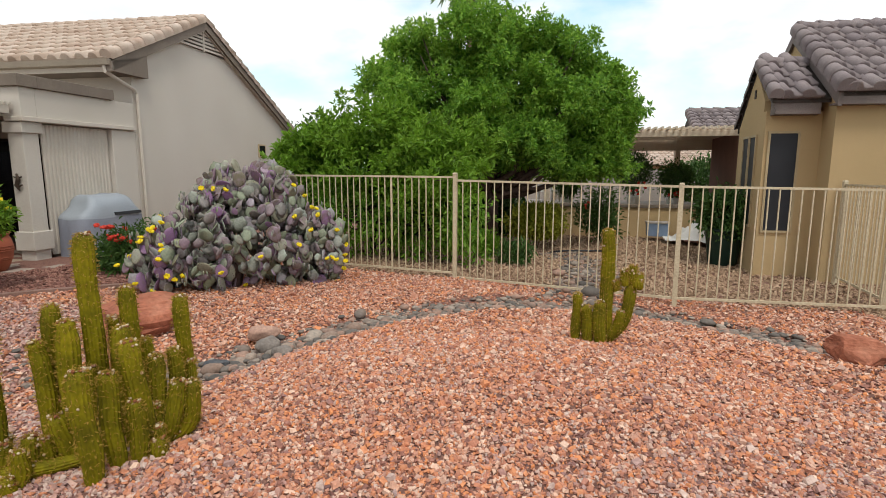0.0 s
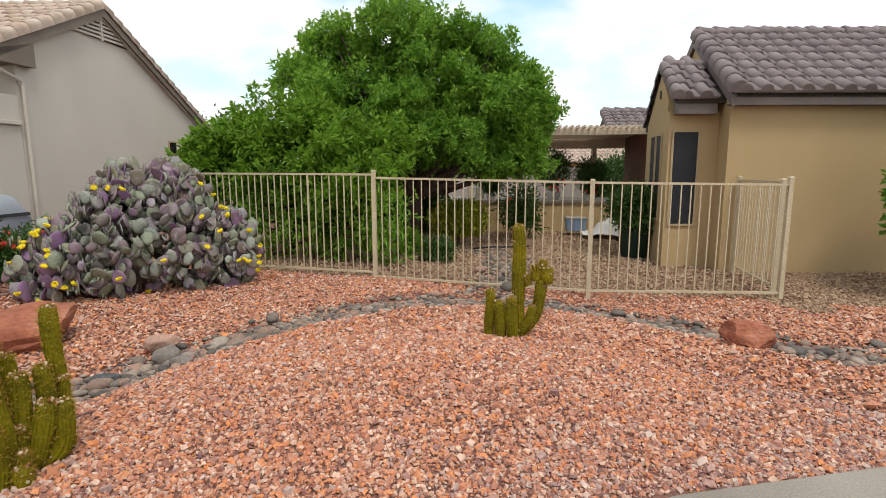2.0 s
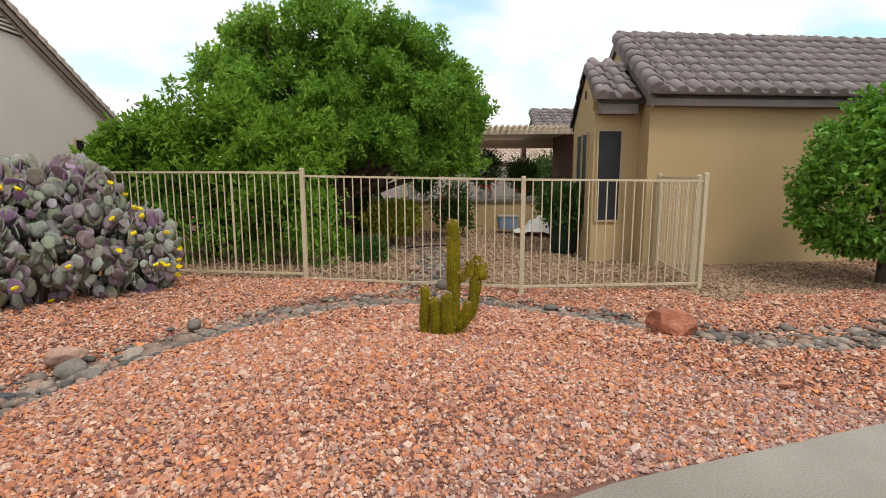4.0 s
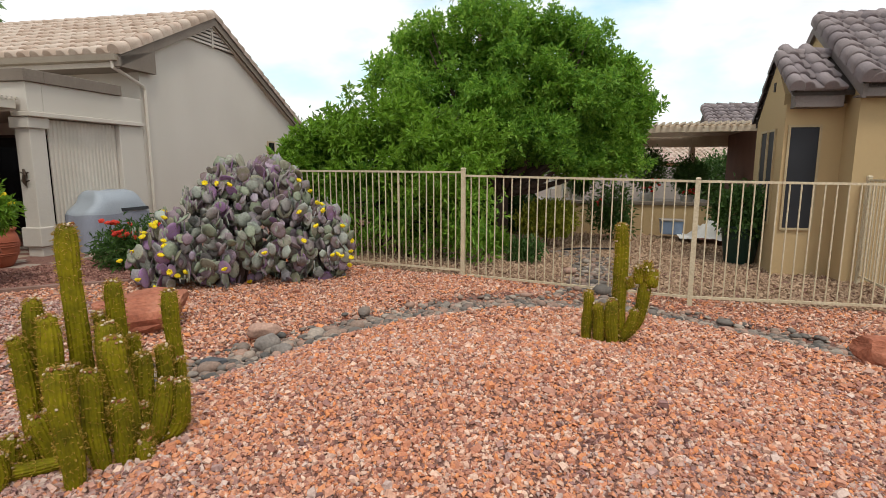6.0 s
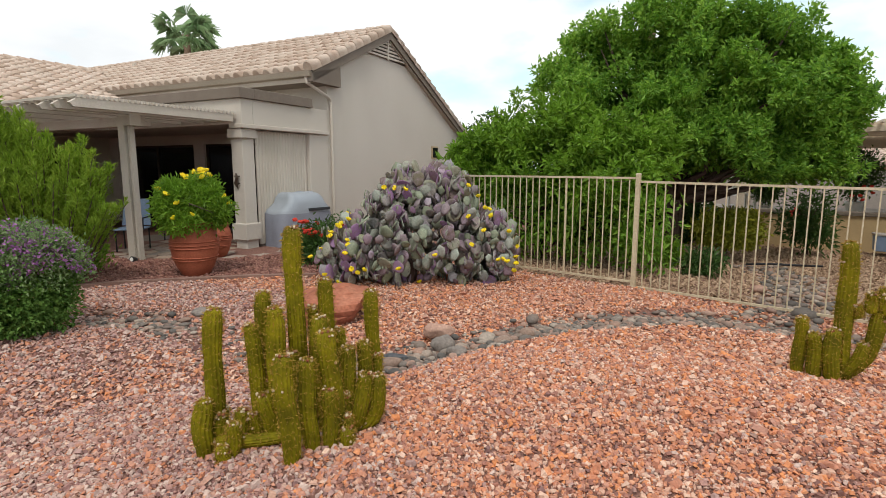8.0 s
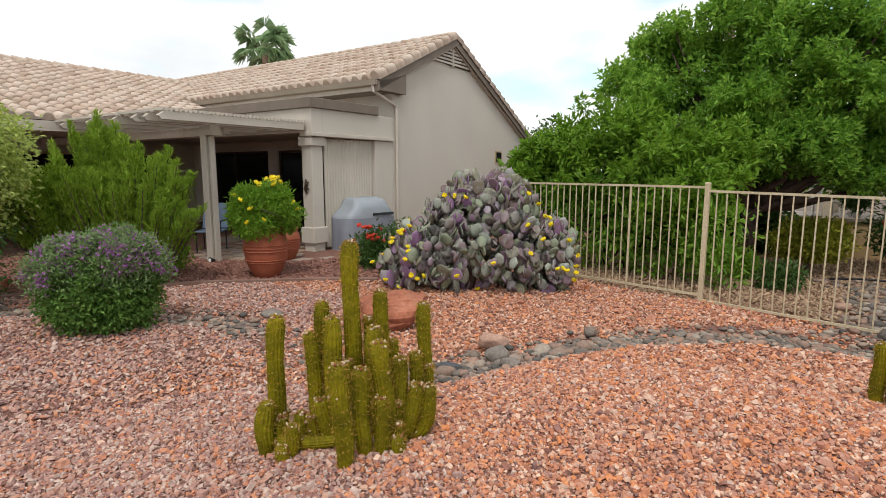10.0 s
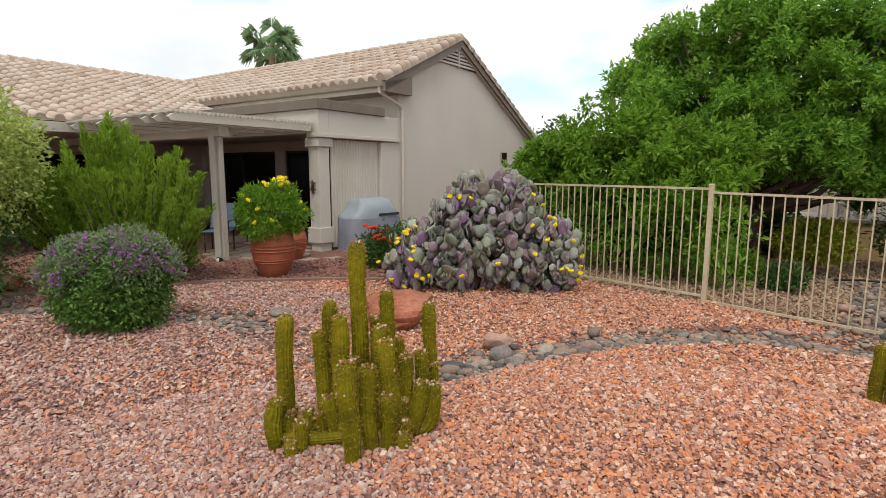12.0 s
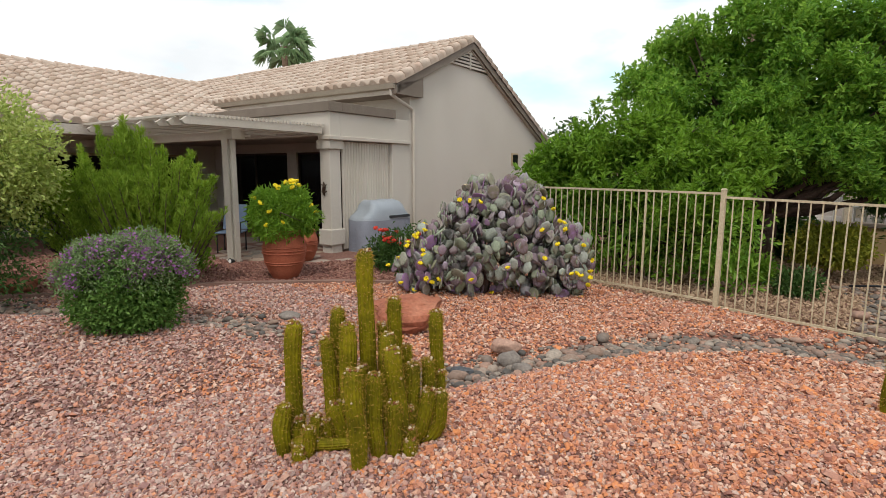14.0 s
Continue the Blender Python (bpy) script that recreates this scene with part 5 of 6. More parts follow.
plume_shrub(-7.4, 5.85, [(-0.3, -0.1, 0.9, 0.35), (0.05, 0.15, 0.75, 0.3), (-0.1, 0.3, 0.85, 0.3)], 32, M_LEAF_BUSH, "loose green shrub at the pergola post", 0.08, 0.03)
pale = thing("shrub", pose(-7.85, 3.2, gz(-7.85, 3.2)), "pale yellow-green airy shrub", "shrub")
PALE = [(0.1, 0.2, 2.0, 0.75, 0.75, 0.62), (-0.4, -0.3, 1.7, 0.8, 0.8, 0.7), (0.35, 0.35, 1.55, 0.42, 0.45, 0.4)]
part("branching_stem", limbs(rng, (-0.2, 0, 0), PALE, 0.05, 12), M_BARK, pale, smooth=True)
foliage("crown", pale, rng, PALE, 700, 28, 0.1, 0.065, 0.035, M_LEAF_PALE, 0.6)
# darker leaf colour paints the shade inside and under the pale crown
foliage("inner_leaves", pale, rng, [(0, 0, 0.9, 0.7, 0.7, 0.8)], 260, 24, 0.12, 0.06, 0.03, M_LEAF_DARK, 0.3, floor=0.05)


# ---- potted yellow bells ----
def flower_heads(parent, rng, places, size, material, name="flower", label=""):
    """Each flower: a small ruffled cup of petals."""
    for p in places:
        bm = bmesh.new()
        n = 6
        c, mid = bm.verts.new((0, 0, 0)), bm.verts.new((0, 0, size * 0.5))
        rings = []
        for rr, zz in ((0.75, 0.35), (1.0, 0.75), (0.7, 1.05), (0.35, 0.75)):
            rings.append([bm.verts.new((math.cos(math.pi * k / n) * size * rr * (1.0 if k % 2 else 0.8), math.sin(math.pi * k / n) * size * rr * (1.0 if k % 2 else 0.8), size * zz * rng.uniform(0.85, 1.15))) for k in range(2 * n)])
        for k in range(2 * n):
            j = (k + 1) % (2 * n)
            bm.faces.new((c, rings[0][j], rings[0][k]))
            for a, b in zip(rings, rings[1:]):
                bm.faces.new((a[k], a[j], b[j], b[k]))
            bm.faces.new((rings[3][k], rings[3][j], mid))
        m = pose(*p, rng.uniform(-45, 45) + 25, rng.uniform(-35, 35), rng.uniform(0, 360))
        part(name, bm, material, parent, label, m=m)


POT_PROFILE = [(0.16, 0.0), (0.185, 0.02), (0.24, 0.12), (0.29, 0.26), (0.315, 0.40), (0.31, 0.52), (0.285, 0.62), (0.25, 0.68), (0.275, 0.70), (0.29, 0.73), (0.275, 0.75), (0.235, 0.745), (0.22, 0.68)]


def terracotta_pot(x, y, z, k, label):
    pot = thing("flower_pot", pose(x, y, z) @ Matrix.Scale(k, 4), label, "flower pot")
    part("body", revolve(POT_PROFILE, 36), M_TERRACOTTA, pot, smooth=True)
    for r, zz in ((0.322, 0.40), (0.3215, 0.44), (0.318, 0.49), (0.298, 0.27), (0.286, 0.235)):
        bm = bmesh.new()
        pts = [(r * math.cos(2 * math.pi * i / 36), r * math.sin(2 * math.pi * i / 36), zz) for i in range(37)]
        add_tube(bm, pts, 0.008, 5)
        part("band", bm, M_TERRACOTTA, pot)
    part("soil", revolve([(0.22, 0.66), (0.221, 0.69), (0.1, 0.70)], 20), M_SOIL, pot)
    return pot


QX, QY = -5.95, 6.5
terracotta_pot(QX, QY, gz(QX, QY) + 0.0, 1.05, "large round terracotta pot with incised bands")
terracotta_pot(-6.74, 7.9, 0.05, 0.78, "smaller terracotta pot on the patio")
bells = thing("flowering_plant", pose(QX, QY, gz(QX, QY) + 0.66) @ Matrix.Diagonal((0.87, 0.87, 0.94, 1)), "leafy green potted plant with yellow bell flowers", "plant")
BELLS = [(0, 0, 0.38, 0.48, 0.48, 0.32), (0.32, 0.12, 0.32, 0.26, 0.3, 0.22), (-0.3, -0.12, 0.34, 0.27, 0.3, 0.25), (0.12, 0.05, 0.58, 0.3, 0.33, 0.22), (-0.25, -0.1, 0.55, 0.25, 0.3, 0.2), (0.05, -0.3, 0.15, 0.36, 0.2, 0.16)]
part("branching_stem", limbs(rng, (0, 0, -0.8), BELLS, 0.025, 14), M_BARK, bells, smooth=True)
foliage("leaves", bells, rng, BELLS, 900, 14, 0.045, 0.085, 0.026, M_LEAF_BUSH, 0.5)
fl = []
for i in range(13):
    a = rng.uniform(0, 2 * np.pi)
    fl.append((0.42 * math.cos(a) * rng.uniform(0.3, 1.0), 0.42 * math.sin(a) * rng.uniform(0.3, 1.0), rng.uniform(0.76, 0.9)))
fl += [(0.3, -0.38, 0.25), (0.05, -0.45, 0.2), (0.1, -0.42, 0.42), (0.52, 0.2, 0.5), (0.55, 0.25, 0.38), (-0.1, -0.45, 0.55), (-0.35, -0.35, 0.62)]
flower_heads(bells, rng, fl, 0.055, M_YELLOW, "yellow_flower", "yellow bell flower")

# red-flowered plant beside the prickly pear
rf = thing("flowering_plant", pose(-4.75, 8.0, gz(-4.75, 8.0)), "low green plant with red flowers", "plant")
foliage("leaves", rf, rng, [(0, 0, 0.25, 0.55, 0.45, 0.28), (0.3, -0.2, 0.35, 0.4, 0.4, 0.3)], 260, 18, 0.07, 0.09, 0.025, M_LEAF_DARK, 0.5, floor=0.02)
part("branching_stem", limbs(rng, (0, 0, -0.75), [(0, 0, 0.3, 0.4, 0.3, 0.2)], 0.02, 8), M_BARK, rf)
flower_heads(rf, rng, [(rng.uniform(-0.3, 0.7), rng.uniform(-0.5, 0.1), rng.uniform(0.42, 0.7)) for _ in range(26)], 0.048, M_RED, "red_flower", "red flower")


# ---- prickly pear ----
CPX, CPY = -2.72, 7.2
pear = thing("prickly_pear", pose(CPX, CPY, gz(CPX, CPY), 0, 0, 20), "large grey-green and purple prickly pear with yellow flowers", "cactus")
rng = np.random.default_rng(41)


def pad_mesh(k):
    v = ICO2_V.copy() if k else ICO_V.copy()
    f = ICO2_F if k else ICO_F
    v = v * np.array([0.5, 0.065, 0.54])
    v[:, 0] *= 1 + 0.16 * (v[:, 2] / 0.54)
    v[:, 1] += 0.05 * np.sin(v[:, 0] * 4 + k)
    v[:, 2] += 0.5
    return v, f


PEAR = [(0.42, 0.1, 1.33, 0.22, 0.22, 0.27), (-0.2, 0.1, 1.33, 0.24, 0.2, 0.26), (-0.4, 0, 0.6, 0.72, 0.6, 0.6), (0.15, 0.1, 0.75, 0.8, 0.65, 0.8), (0.62, 0.05, 0.55, 0.62, 0.55, 0.6), (-0.85, -0.05, 0.38, 0.5, 0.45, 0.44), (0.92, 0, 0.45, 0.42, 0.4, 0.52), (0.25, 0.15, 1.1, 0.5, 0.4, 0.42), (-0.2, 0.1, 1.05, 0.45, 0.35, 0.4)]
pear_meshes = []
for k in range(1, 4):
    me = fast_mesh("pad", *pad_mesh(k))
    me.materials.append(M_PAD)
    me.polygons.foreach_set("use_smooth", np.ones(len(me.polygons), bool))
    pear_meshes.append(me)
rest, tips = [], []
L = np.array(PEAR)
count = 0
for i in range(3000):
    l = L[int(rng.integers(len(L)))]
    d = rng.normal(0, 1, 3)
    d /= np.linalg.norm(d)
    inner = i >= 1900
    p = l[:3] + d * l[3:] * (rng.uniform(0.35, 0.8) if inner else rng.uniform(0.74, 1.13))
    if p[2] < 0.02 or (not inner and np.any(np.sum(((p - L[:, :3]) / L[:, 3:]) ** 2, 1) < 0.5)):
        continue
    s = rng.uniform(0.09, 0.15) if rng.uniform() < 0.35 else rng.uniform(0.14, 0.205)
    face = math.degrees(math.atan2(d[1], d[0])) + 90 + rng.normal(0, 48)
    m = Matrix.Translation(p) @ Euler((radians(rng.normal(0, 22)), radians(rng.normal(0, 26)), radians(face))).to_matrix().to_4x4() @ Matrix.Diagonal((s * rng.uniform(0.85, 1.1), s, s * rng.uniform(0.9, 1.25), 1))
    m = m @ Matrix.Translation((0, 0, -0.5))
    if not inner and count < 300 and d[1] < 0.55:
        ob = new("pad", pear_meshes[i % 3])
        ob.parent, ob.matrix_local = pear, m
        count += 1
        if d[1] < 0.1:
            q = p + d * 0.085
            if np.all(np.sum(((q - L[:, :3]) / L[:, 3:]) ** 2, 1) > 1.0) and q[2] < 1.35:
                tips.append(Vector(q))
    else:
        rest.append(m)
pv, pf_ = pad_mesh(0)
ms = np.array([np.array(t) for t in rest])
v = np.einsum("nij,kj->nki", ms[:, :3, :3], pv) + ms[:, None, :3, 3]
f = pf_[None] + (np.arange(len(rest)) * len(pv))[:, None, None]
tagged(put("pad_field", fast_mesh("pad_field", v.reshape(-1, 3), f.reshape(-1, 3)), M_PAD_REST, pear, smooth=True), kind="stuff")
pick = rng.permutation(len(tips))
flower_heads(pear, rng, [tuple(tips[i] + Vector((0, -0.02, 0.01))) for i in pick[:42]], 0.042, M_YELLOW, "yellow_flower", "yellow flower")
bm = bmesh.new()
for i in pick[42:130]:
    for _ in range(3):
        c = tips[i] + Vector(rng.normal(0, 0.02, 3))
        add_tube(bm, [c - UP * 0.02, c + UP * 0.012, c + UP * 0.03], [0.006, 0.011, 0.007], 5)
tagged(part("bud_cover", bm, M_PAD_REST, pear, "small dark buds on pad rims"), kind="stuff")
part("woody_base", tube([(-0.2, 0, -0.1), (-0.1, 0, 0.3), (0.1, 0.05, 0.7)], [0.12, 0.1, 0.06], 8), M_BARK, pear)


# ---- columnar cacti ----
def cactus_stem(parent, rng, path, r, ribs=14, spines=170, name="stem"):
    """A ribbed stem along a path of 3d points, rounded at the tip, with spine tufts and a woolly crown."""
    pts = [Vector(p) for p in path]
    seg = [(b - a).length for a, b in zip(pts, pts[1:])]
    total = sum(seg)
    n, around = max(7, int(total / 0.035)), ribs * 4

    def at(t):
        d = t * total
        for a, b, s in zip(pts, pts[1:], seg):
            if d <= s + 1e-6:
                return a.lerp(b, d / s)
            d -= s
        return pts[-1]

    prof = []
    bulge = rng.uniform(0, 6)
    for i in range(n + 1):
        t = i / n
        c = (at(max(0, t - 0.09)) + at(min(1, t + 0.09)) + at(t) * 1.5) / 3.5
        c = c + Vector((math.sin(t * 7 + bulge), math.cos(t * 6 + bulge), 0)) * r * 0.12
        taper = 1 - 0.14 * max(0.0, 1 - (1 - t) * total / (2.2 * r)) ** 2
        # yearly growth shows as narrow waists
        waist = 1 - 0.07 * max(0.0, math.sin(t * total * 17 + bulge)) ** 10
        prof.append((c, r * (0.80 + 0.2 * min(1, t * 3)) * taper * waist * (1 + 0.05 * math.sin(t * 9 + bulge))))
    end = (prof[-1][0] - prof[-2][0]).normalized()
    tip = prof[-1][0]
    for k in (0.45, 0.8, 0.97, 1.0):
        prof.append((tip + end * r * 0.9 * k, r * 0.86 * math.sqrt(max(0.0, 1 - k * k)) + 0.004))
    V, F = [], []
    for i, (c, rad) in enumerate(prof):
        d = (prof[min(i + 1, len(prof) - 1)][0] - prof[max(0, i - 1)][0])
        d = d.normalized() if d.length > 1e-6 else UP
        s = d.cross(Vector((0.2, 1, 0.1))).normalized()
        t = d.cross(s)
        for k in range(around):
            a = 2 * math.pi * k / around
            rr = rad * (1.05, 0.99, 0.88, 0.99)[k % 4]
            V.append(c + (s * math.cos(a) + t * math.sin(a)) * rr)
    for i in range(len(prof) - 1):
        for k in range(around):
            j = (k + 1) % around
            F.append((i * around + k, i * around + j, (i + 1) * around + j, (i + 1) * around + k))
    V = np.array([tuple(q) for q in V])
    st = put(name, fast_mesh(name, V, np.array(F)), M_CACTUS, parent, smooth=True)
    # spines on the rib crests
    k, c = (g.ravel() for g in np.meshgrid(np.arange(1, len(prof) - 1), 4 * np.arange(ribs), indexing="ij"))
    p = V[k * around + c]
    mid = np.array([tuple(prof[q][0]) for q in k])
    p = p + (V[(k + 1) * around + c] - p) * rng.uniform(0, 1, (len(p), 1))
    p3, h3 = np.repeat(p, 4, 0), np.repeat(p - mid, 4, 0)
    sv, sf = leaf_arrays(rng, p3, h3, 0.018, 0.0006, 0.6)
    tagged(put("spine_cover", fast_mesh("spine_cover", sv, sf), M_SPINE, st, "golden spines"), kind="stuff")
    # dried buds and wool on the crown and a few areoles
    top = np.array(tuple(tip + end * r * 0.7))
    m = 16
    ang = rng.uniform(0, 2 * np.pi, m)
    q = top + np.stack([np.cos(ang) * r * 0.62, np.sin(ang) * r * 0.62, rng.uniform(-0.006, 0.014, m)], 1)
    spots = int(rng.integers(3, 9))
    level = int(rng.integers(max(2, len(prof) - 12), len(prof) - 3))
    e = V[np.where(rng.uniform(0, 1, spots) < 0.6, level, rng.integers(2, len(prof) - 3, spots)) * around + 4 * ((rng.integers(0, ribs) + rng.integers(0, 5, spots)) % ribs)]
    q = np.concatenate([q, e])
    size = rng.uniform(0.004, 0.010, (len(q), 1)) * rng.uniform(0.7, 1.3, (len(q), 3))
    wv, wf = scatter(ICO_V, ICO_F, q, rotations(rng, len(q)), size)
    tagged(put("bud_wool", fast_mesh("bud_wool", wv, wf), M_WOOL, st, "pale woolly buds"), kind="stuff")
    return st


def upright(L, D, top, lean, bend=0.0, low=0.0):
    """A stem path: base at lateral L, depth D; top height; lateral lean; bend: how far its foot curves in from."""
    if bend:
        return [(L + bend, D, low + 0.05), (L + bend * 0.45, D, low + 0.06), (L + bend * 0.1, D, low + 0.14), (L, D, low + 0.26), (L + lean, D, top)]
    return [(L, D, low - 0.03), (L + lean * 0.5, D, (low + top) * 0.5), (L + lean, D, top)]


C1 = (-1.69, 2.39)
rng = np.random.default_rng(51)
cactus = thing("cactus", pose(C1[0], C1[1], gz(*C1) - 0.01, 0, 0, 24.3), "clump of ribbed golden-green columnar cactus stems", "cactus")
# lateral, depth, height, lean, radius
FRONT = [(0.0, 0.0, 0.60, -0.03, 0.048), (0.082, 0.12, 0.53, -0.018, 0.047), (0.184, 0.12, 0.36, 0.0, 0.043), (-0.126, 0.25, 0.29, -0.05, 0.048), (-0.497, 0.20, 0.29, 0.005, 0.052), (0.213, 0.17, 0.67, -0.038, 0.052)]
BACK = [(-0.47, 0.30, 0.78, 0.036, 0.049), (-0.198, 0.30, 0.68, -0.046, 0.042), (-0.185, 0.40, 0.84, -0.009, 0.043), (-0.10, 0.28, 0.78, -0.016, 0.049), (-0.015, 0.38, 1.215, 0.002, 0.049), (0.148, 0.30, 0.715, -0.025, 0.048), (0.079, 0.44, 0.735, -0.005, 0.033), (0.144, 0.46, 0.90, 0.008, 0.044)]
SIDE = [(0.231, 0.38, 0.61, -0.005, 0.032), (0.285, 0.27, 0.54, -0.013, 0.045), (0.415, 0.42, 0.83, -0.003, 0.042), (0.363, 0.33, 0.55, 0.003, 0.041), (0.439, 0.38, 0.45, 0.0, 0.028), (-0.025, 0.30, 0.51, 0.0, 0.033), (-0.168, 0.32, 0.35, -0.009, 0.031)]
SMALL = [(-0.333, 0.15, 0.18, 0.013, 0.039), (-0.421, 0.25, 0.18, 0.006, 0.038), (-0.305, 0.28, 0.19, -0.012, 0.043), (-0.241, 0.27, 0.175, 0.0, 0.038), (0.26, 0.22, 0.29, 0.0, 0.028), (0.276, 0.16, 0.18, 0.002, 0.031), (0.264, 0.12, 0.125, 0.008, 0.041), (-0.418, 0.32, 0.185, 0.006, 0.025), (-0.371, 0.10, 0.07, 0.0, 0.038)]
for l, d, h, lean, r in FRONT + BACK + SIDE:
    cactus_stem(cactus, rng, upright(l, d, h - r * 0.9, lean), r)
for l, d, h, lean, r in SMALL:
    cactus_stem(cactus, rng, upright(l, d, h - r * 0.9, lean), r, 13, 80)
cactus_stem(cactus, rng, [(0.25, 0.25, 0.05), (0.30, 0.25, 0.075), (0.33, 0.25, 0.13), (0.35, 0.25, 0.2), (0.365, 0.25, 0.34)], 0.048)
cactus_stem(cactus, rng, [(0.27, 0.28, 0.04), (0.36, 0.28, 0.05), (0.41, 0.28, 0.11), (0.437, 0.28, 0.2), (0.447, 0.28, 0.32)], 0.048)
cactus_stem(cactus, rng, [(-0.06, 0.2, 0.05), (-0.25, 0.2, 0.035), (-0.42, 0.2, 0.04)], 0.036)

C2 = (1.25, 4.13)
cactus_b = thing("cactus", pose(C2[0], C2[1], gz(*C2) - 0.01, 0, 0, -11), "small branching golden-green columnar cactus on the gravel mound", "cactus")
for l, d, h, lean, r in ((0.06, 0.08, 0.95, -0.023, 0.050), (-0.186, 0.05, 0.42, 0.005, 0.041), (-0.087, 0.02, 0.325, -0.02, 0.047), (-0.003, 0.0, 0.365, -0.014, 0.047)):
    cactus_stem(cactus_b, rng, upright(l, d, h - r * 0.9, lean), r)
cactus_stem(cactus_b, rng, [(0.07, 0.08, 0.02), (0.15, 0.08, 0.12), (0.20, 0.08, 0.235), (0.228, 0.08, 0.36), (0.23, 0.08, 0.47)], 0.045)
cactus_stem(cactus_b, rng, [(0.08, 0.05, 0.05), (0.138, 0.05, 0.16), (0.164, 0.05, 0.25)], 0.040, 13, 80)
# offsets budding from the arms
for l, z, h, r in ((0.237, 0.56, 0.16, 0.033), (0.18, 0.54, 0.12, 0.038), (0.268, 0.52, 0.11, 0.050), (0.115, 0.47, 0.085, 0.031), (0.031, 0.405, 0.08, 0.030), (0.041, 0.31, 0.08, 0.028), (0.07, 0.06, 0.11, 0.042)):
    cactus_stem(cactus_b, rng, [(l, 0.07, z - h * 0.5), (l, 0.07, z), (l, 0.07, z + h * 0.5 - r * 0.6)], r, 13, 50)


# ---- boulders and rocks ----
def boulder(name, x, y, size, material, seed, label, turn=0.0, sink=0.15, blocky=0.0):
    rng = np.random.default_rng(seed)
    bm = bmesh.new()
    bmesh.ops.create_icosphere(bm, subdivisions=4, radius=1.0)
    off = Vector(rng.uniform(-9, 9, 3))
    planes = [(Vector(rng.normal(0, 1, 3)).normalized(), rng.uniform(0.6, 0.88) if blocky else rng.uniform(0.68, 0.9)) for _ in range(14)]
    for v in bm.verts:
        p = v.co.copy()
        if blocky:
            q = Vector([math.copysign(abs(c) ** blocky, c) for c in p])
            p = q / max(1e-6, q.length) * (0.5 * q.length + 0.5)
        for n, d in planes:
            e = p.dot(n) - d
            if e > 0:
                p -= n * e * (0.97 if blocky else 0.85)
        p += p.normalized() * (noise.noise(p * 1.6 + off) * 0.12 + noise.noise(p * 5 + off) * 0.05 + noise.noise(p * 13 + off) * 0.02)
        v.co = Vector((p.x * size[0], p.y * size[1], p.z * size[2]))
    ob = part(name, bm, material, None, smooth=not blocky, m=pose(x, y, gz(x, y) + size[2] * (1 - 2 * sink), 0, 0, turn))
    return tagged(ob, label, "rock")


boulder("boulder", -2.98, 5.1, (0.52, 0.4, 0.21), M_REDROCK, 61, "blocky red sandstone boulder on the gravel", 40, 0.1, 0.6)
boulder("boulder", 3.36, 4.22, (0.26, 0.19, 0.13), M_REDROCK, 62, "low flat red sandstone boulder", -25, 0.08, 0.6)
boulder("rock", -1.60, 4.60, (0.15, 0.10, 0.08), M_PINKROCK, 63, "smooth pinkish rock leaning on a grey one", 10, -0.25)
boulder("rock", -1.50, 4.42, (0.12, 0.09, 0.085), M_GREYROCK, 64, "rounded grey rock beside the dry stream", 50, 0.1)
boulder("rock", -1.80, 4.02, (0.11, 0.09, 0.065), M_DARKROCK, 65, "dark angular rock in the dry stream", 20, 0.1)
boulder("rock", -1.33, 4.25, (0.10, 0.07, 0.05), M_GREYROCK, 66, "small rounded grey rock", 10, 0.1)
boulder("rock", -2.65, 2.95, (0.10, 0.07, 0.035), M_PINKROCK, 67, "flat purple-brown stone on the gravel", 10, 0.1)
boulder("rock", -4.3, 4.75, (0.13, 0.1, 0.05), M_GREYROCK, 68, "flat grey rock at the stream edge", 10, 0.1)
boulder("rock", -8.6, 3.9, (0.4, 0.3, 0.16), M_REDROCK, 69, "red sandstone boulder under the shrubs", 30, 0.1, 0.6)

# ---- covered grill ----
gr = thing("covered_grill", ML @ pose(0.2, 0.92, 0.03, 0, 0, -4) @ Matrix.Diagonal((1.05, 1.16, 0.95, 1)), "barbecue grill under a grey fabric cover", "grill")


def cover_mesh():
    """A draped cover: body, shoulder slopes and a raised hood; front towards +x."""
    bm = bmesh.new()
    rings = [(-0.33, 0.33, -0.62, 0.62, 0.0), (-0.31, 0.31, -0.6, 0.6, 0.35), (-0.30, 0.30, -0.59, 0.59, 0.70), (-0.29, 0.29, -0.55, 0.57, 0.77), (-0.28, 0.28, -0.40, 0.47, 0.90), (-0.26, 0.24, -0.36, 0.43, 1.02), (-0.20, 0.16, -0.32, 0.39, 1.10), (-0.12, 0.06, -0.28, 0.34, 1.13)]
    n = 28
    vs = []
    for x0, x1, y0, y1, z in rings:
        cx, cy, hx, hy = (x0 + x1) / 2, (y0 + y1) / 2, (x1 - x0) / 2, (y1 - y0) / 2
        ring = []
        for k in range(n):
            a = 2 * math.pi * k / n
            c, s = math.cos(a), math.sin(a)
            q = (abs(c) ** 8 + abs(s) ** 8) ** (-1 / 8)
            w = 1 + (0.035 * math.sin(9 * a + z * 3) if z < 0.7 else 0.01 * math.sin(7 * a))
            ring.append(bm.verts.new((cx + c * q * hx * w, cy + s * q * hy * w, z + 0.012 * math.sin(5 * a))))
        vs.append(ring)
    for a, b in zip(vs, vs[1:]):
        for k in range(n):
            bm.faces.new((a[k], a[(k + 1) % n], b[(k + 1) % n], b[k]))
    bm.faces.new(vs[-1])
    return bm


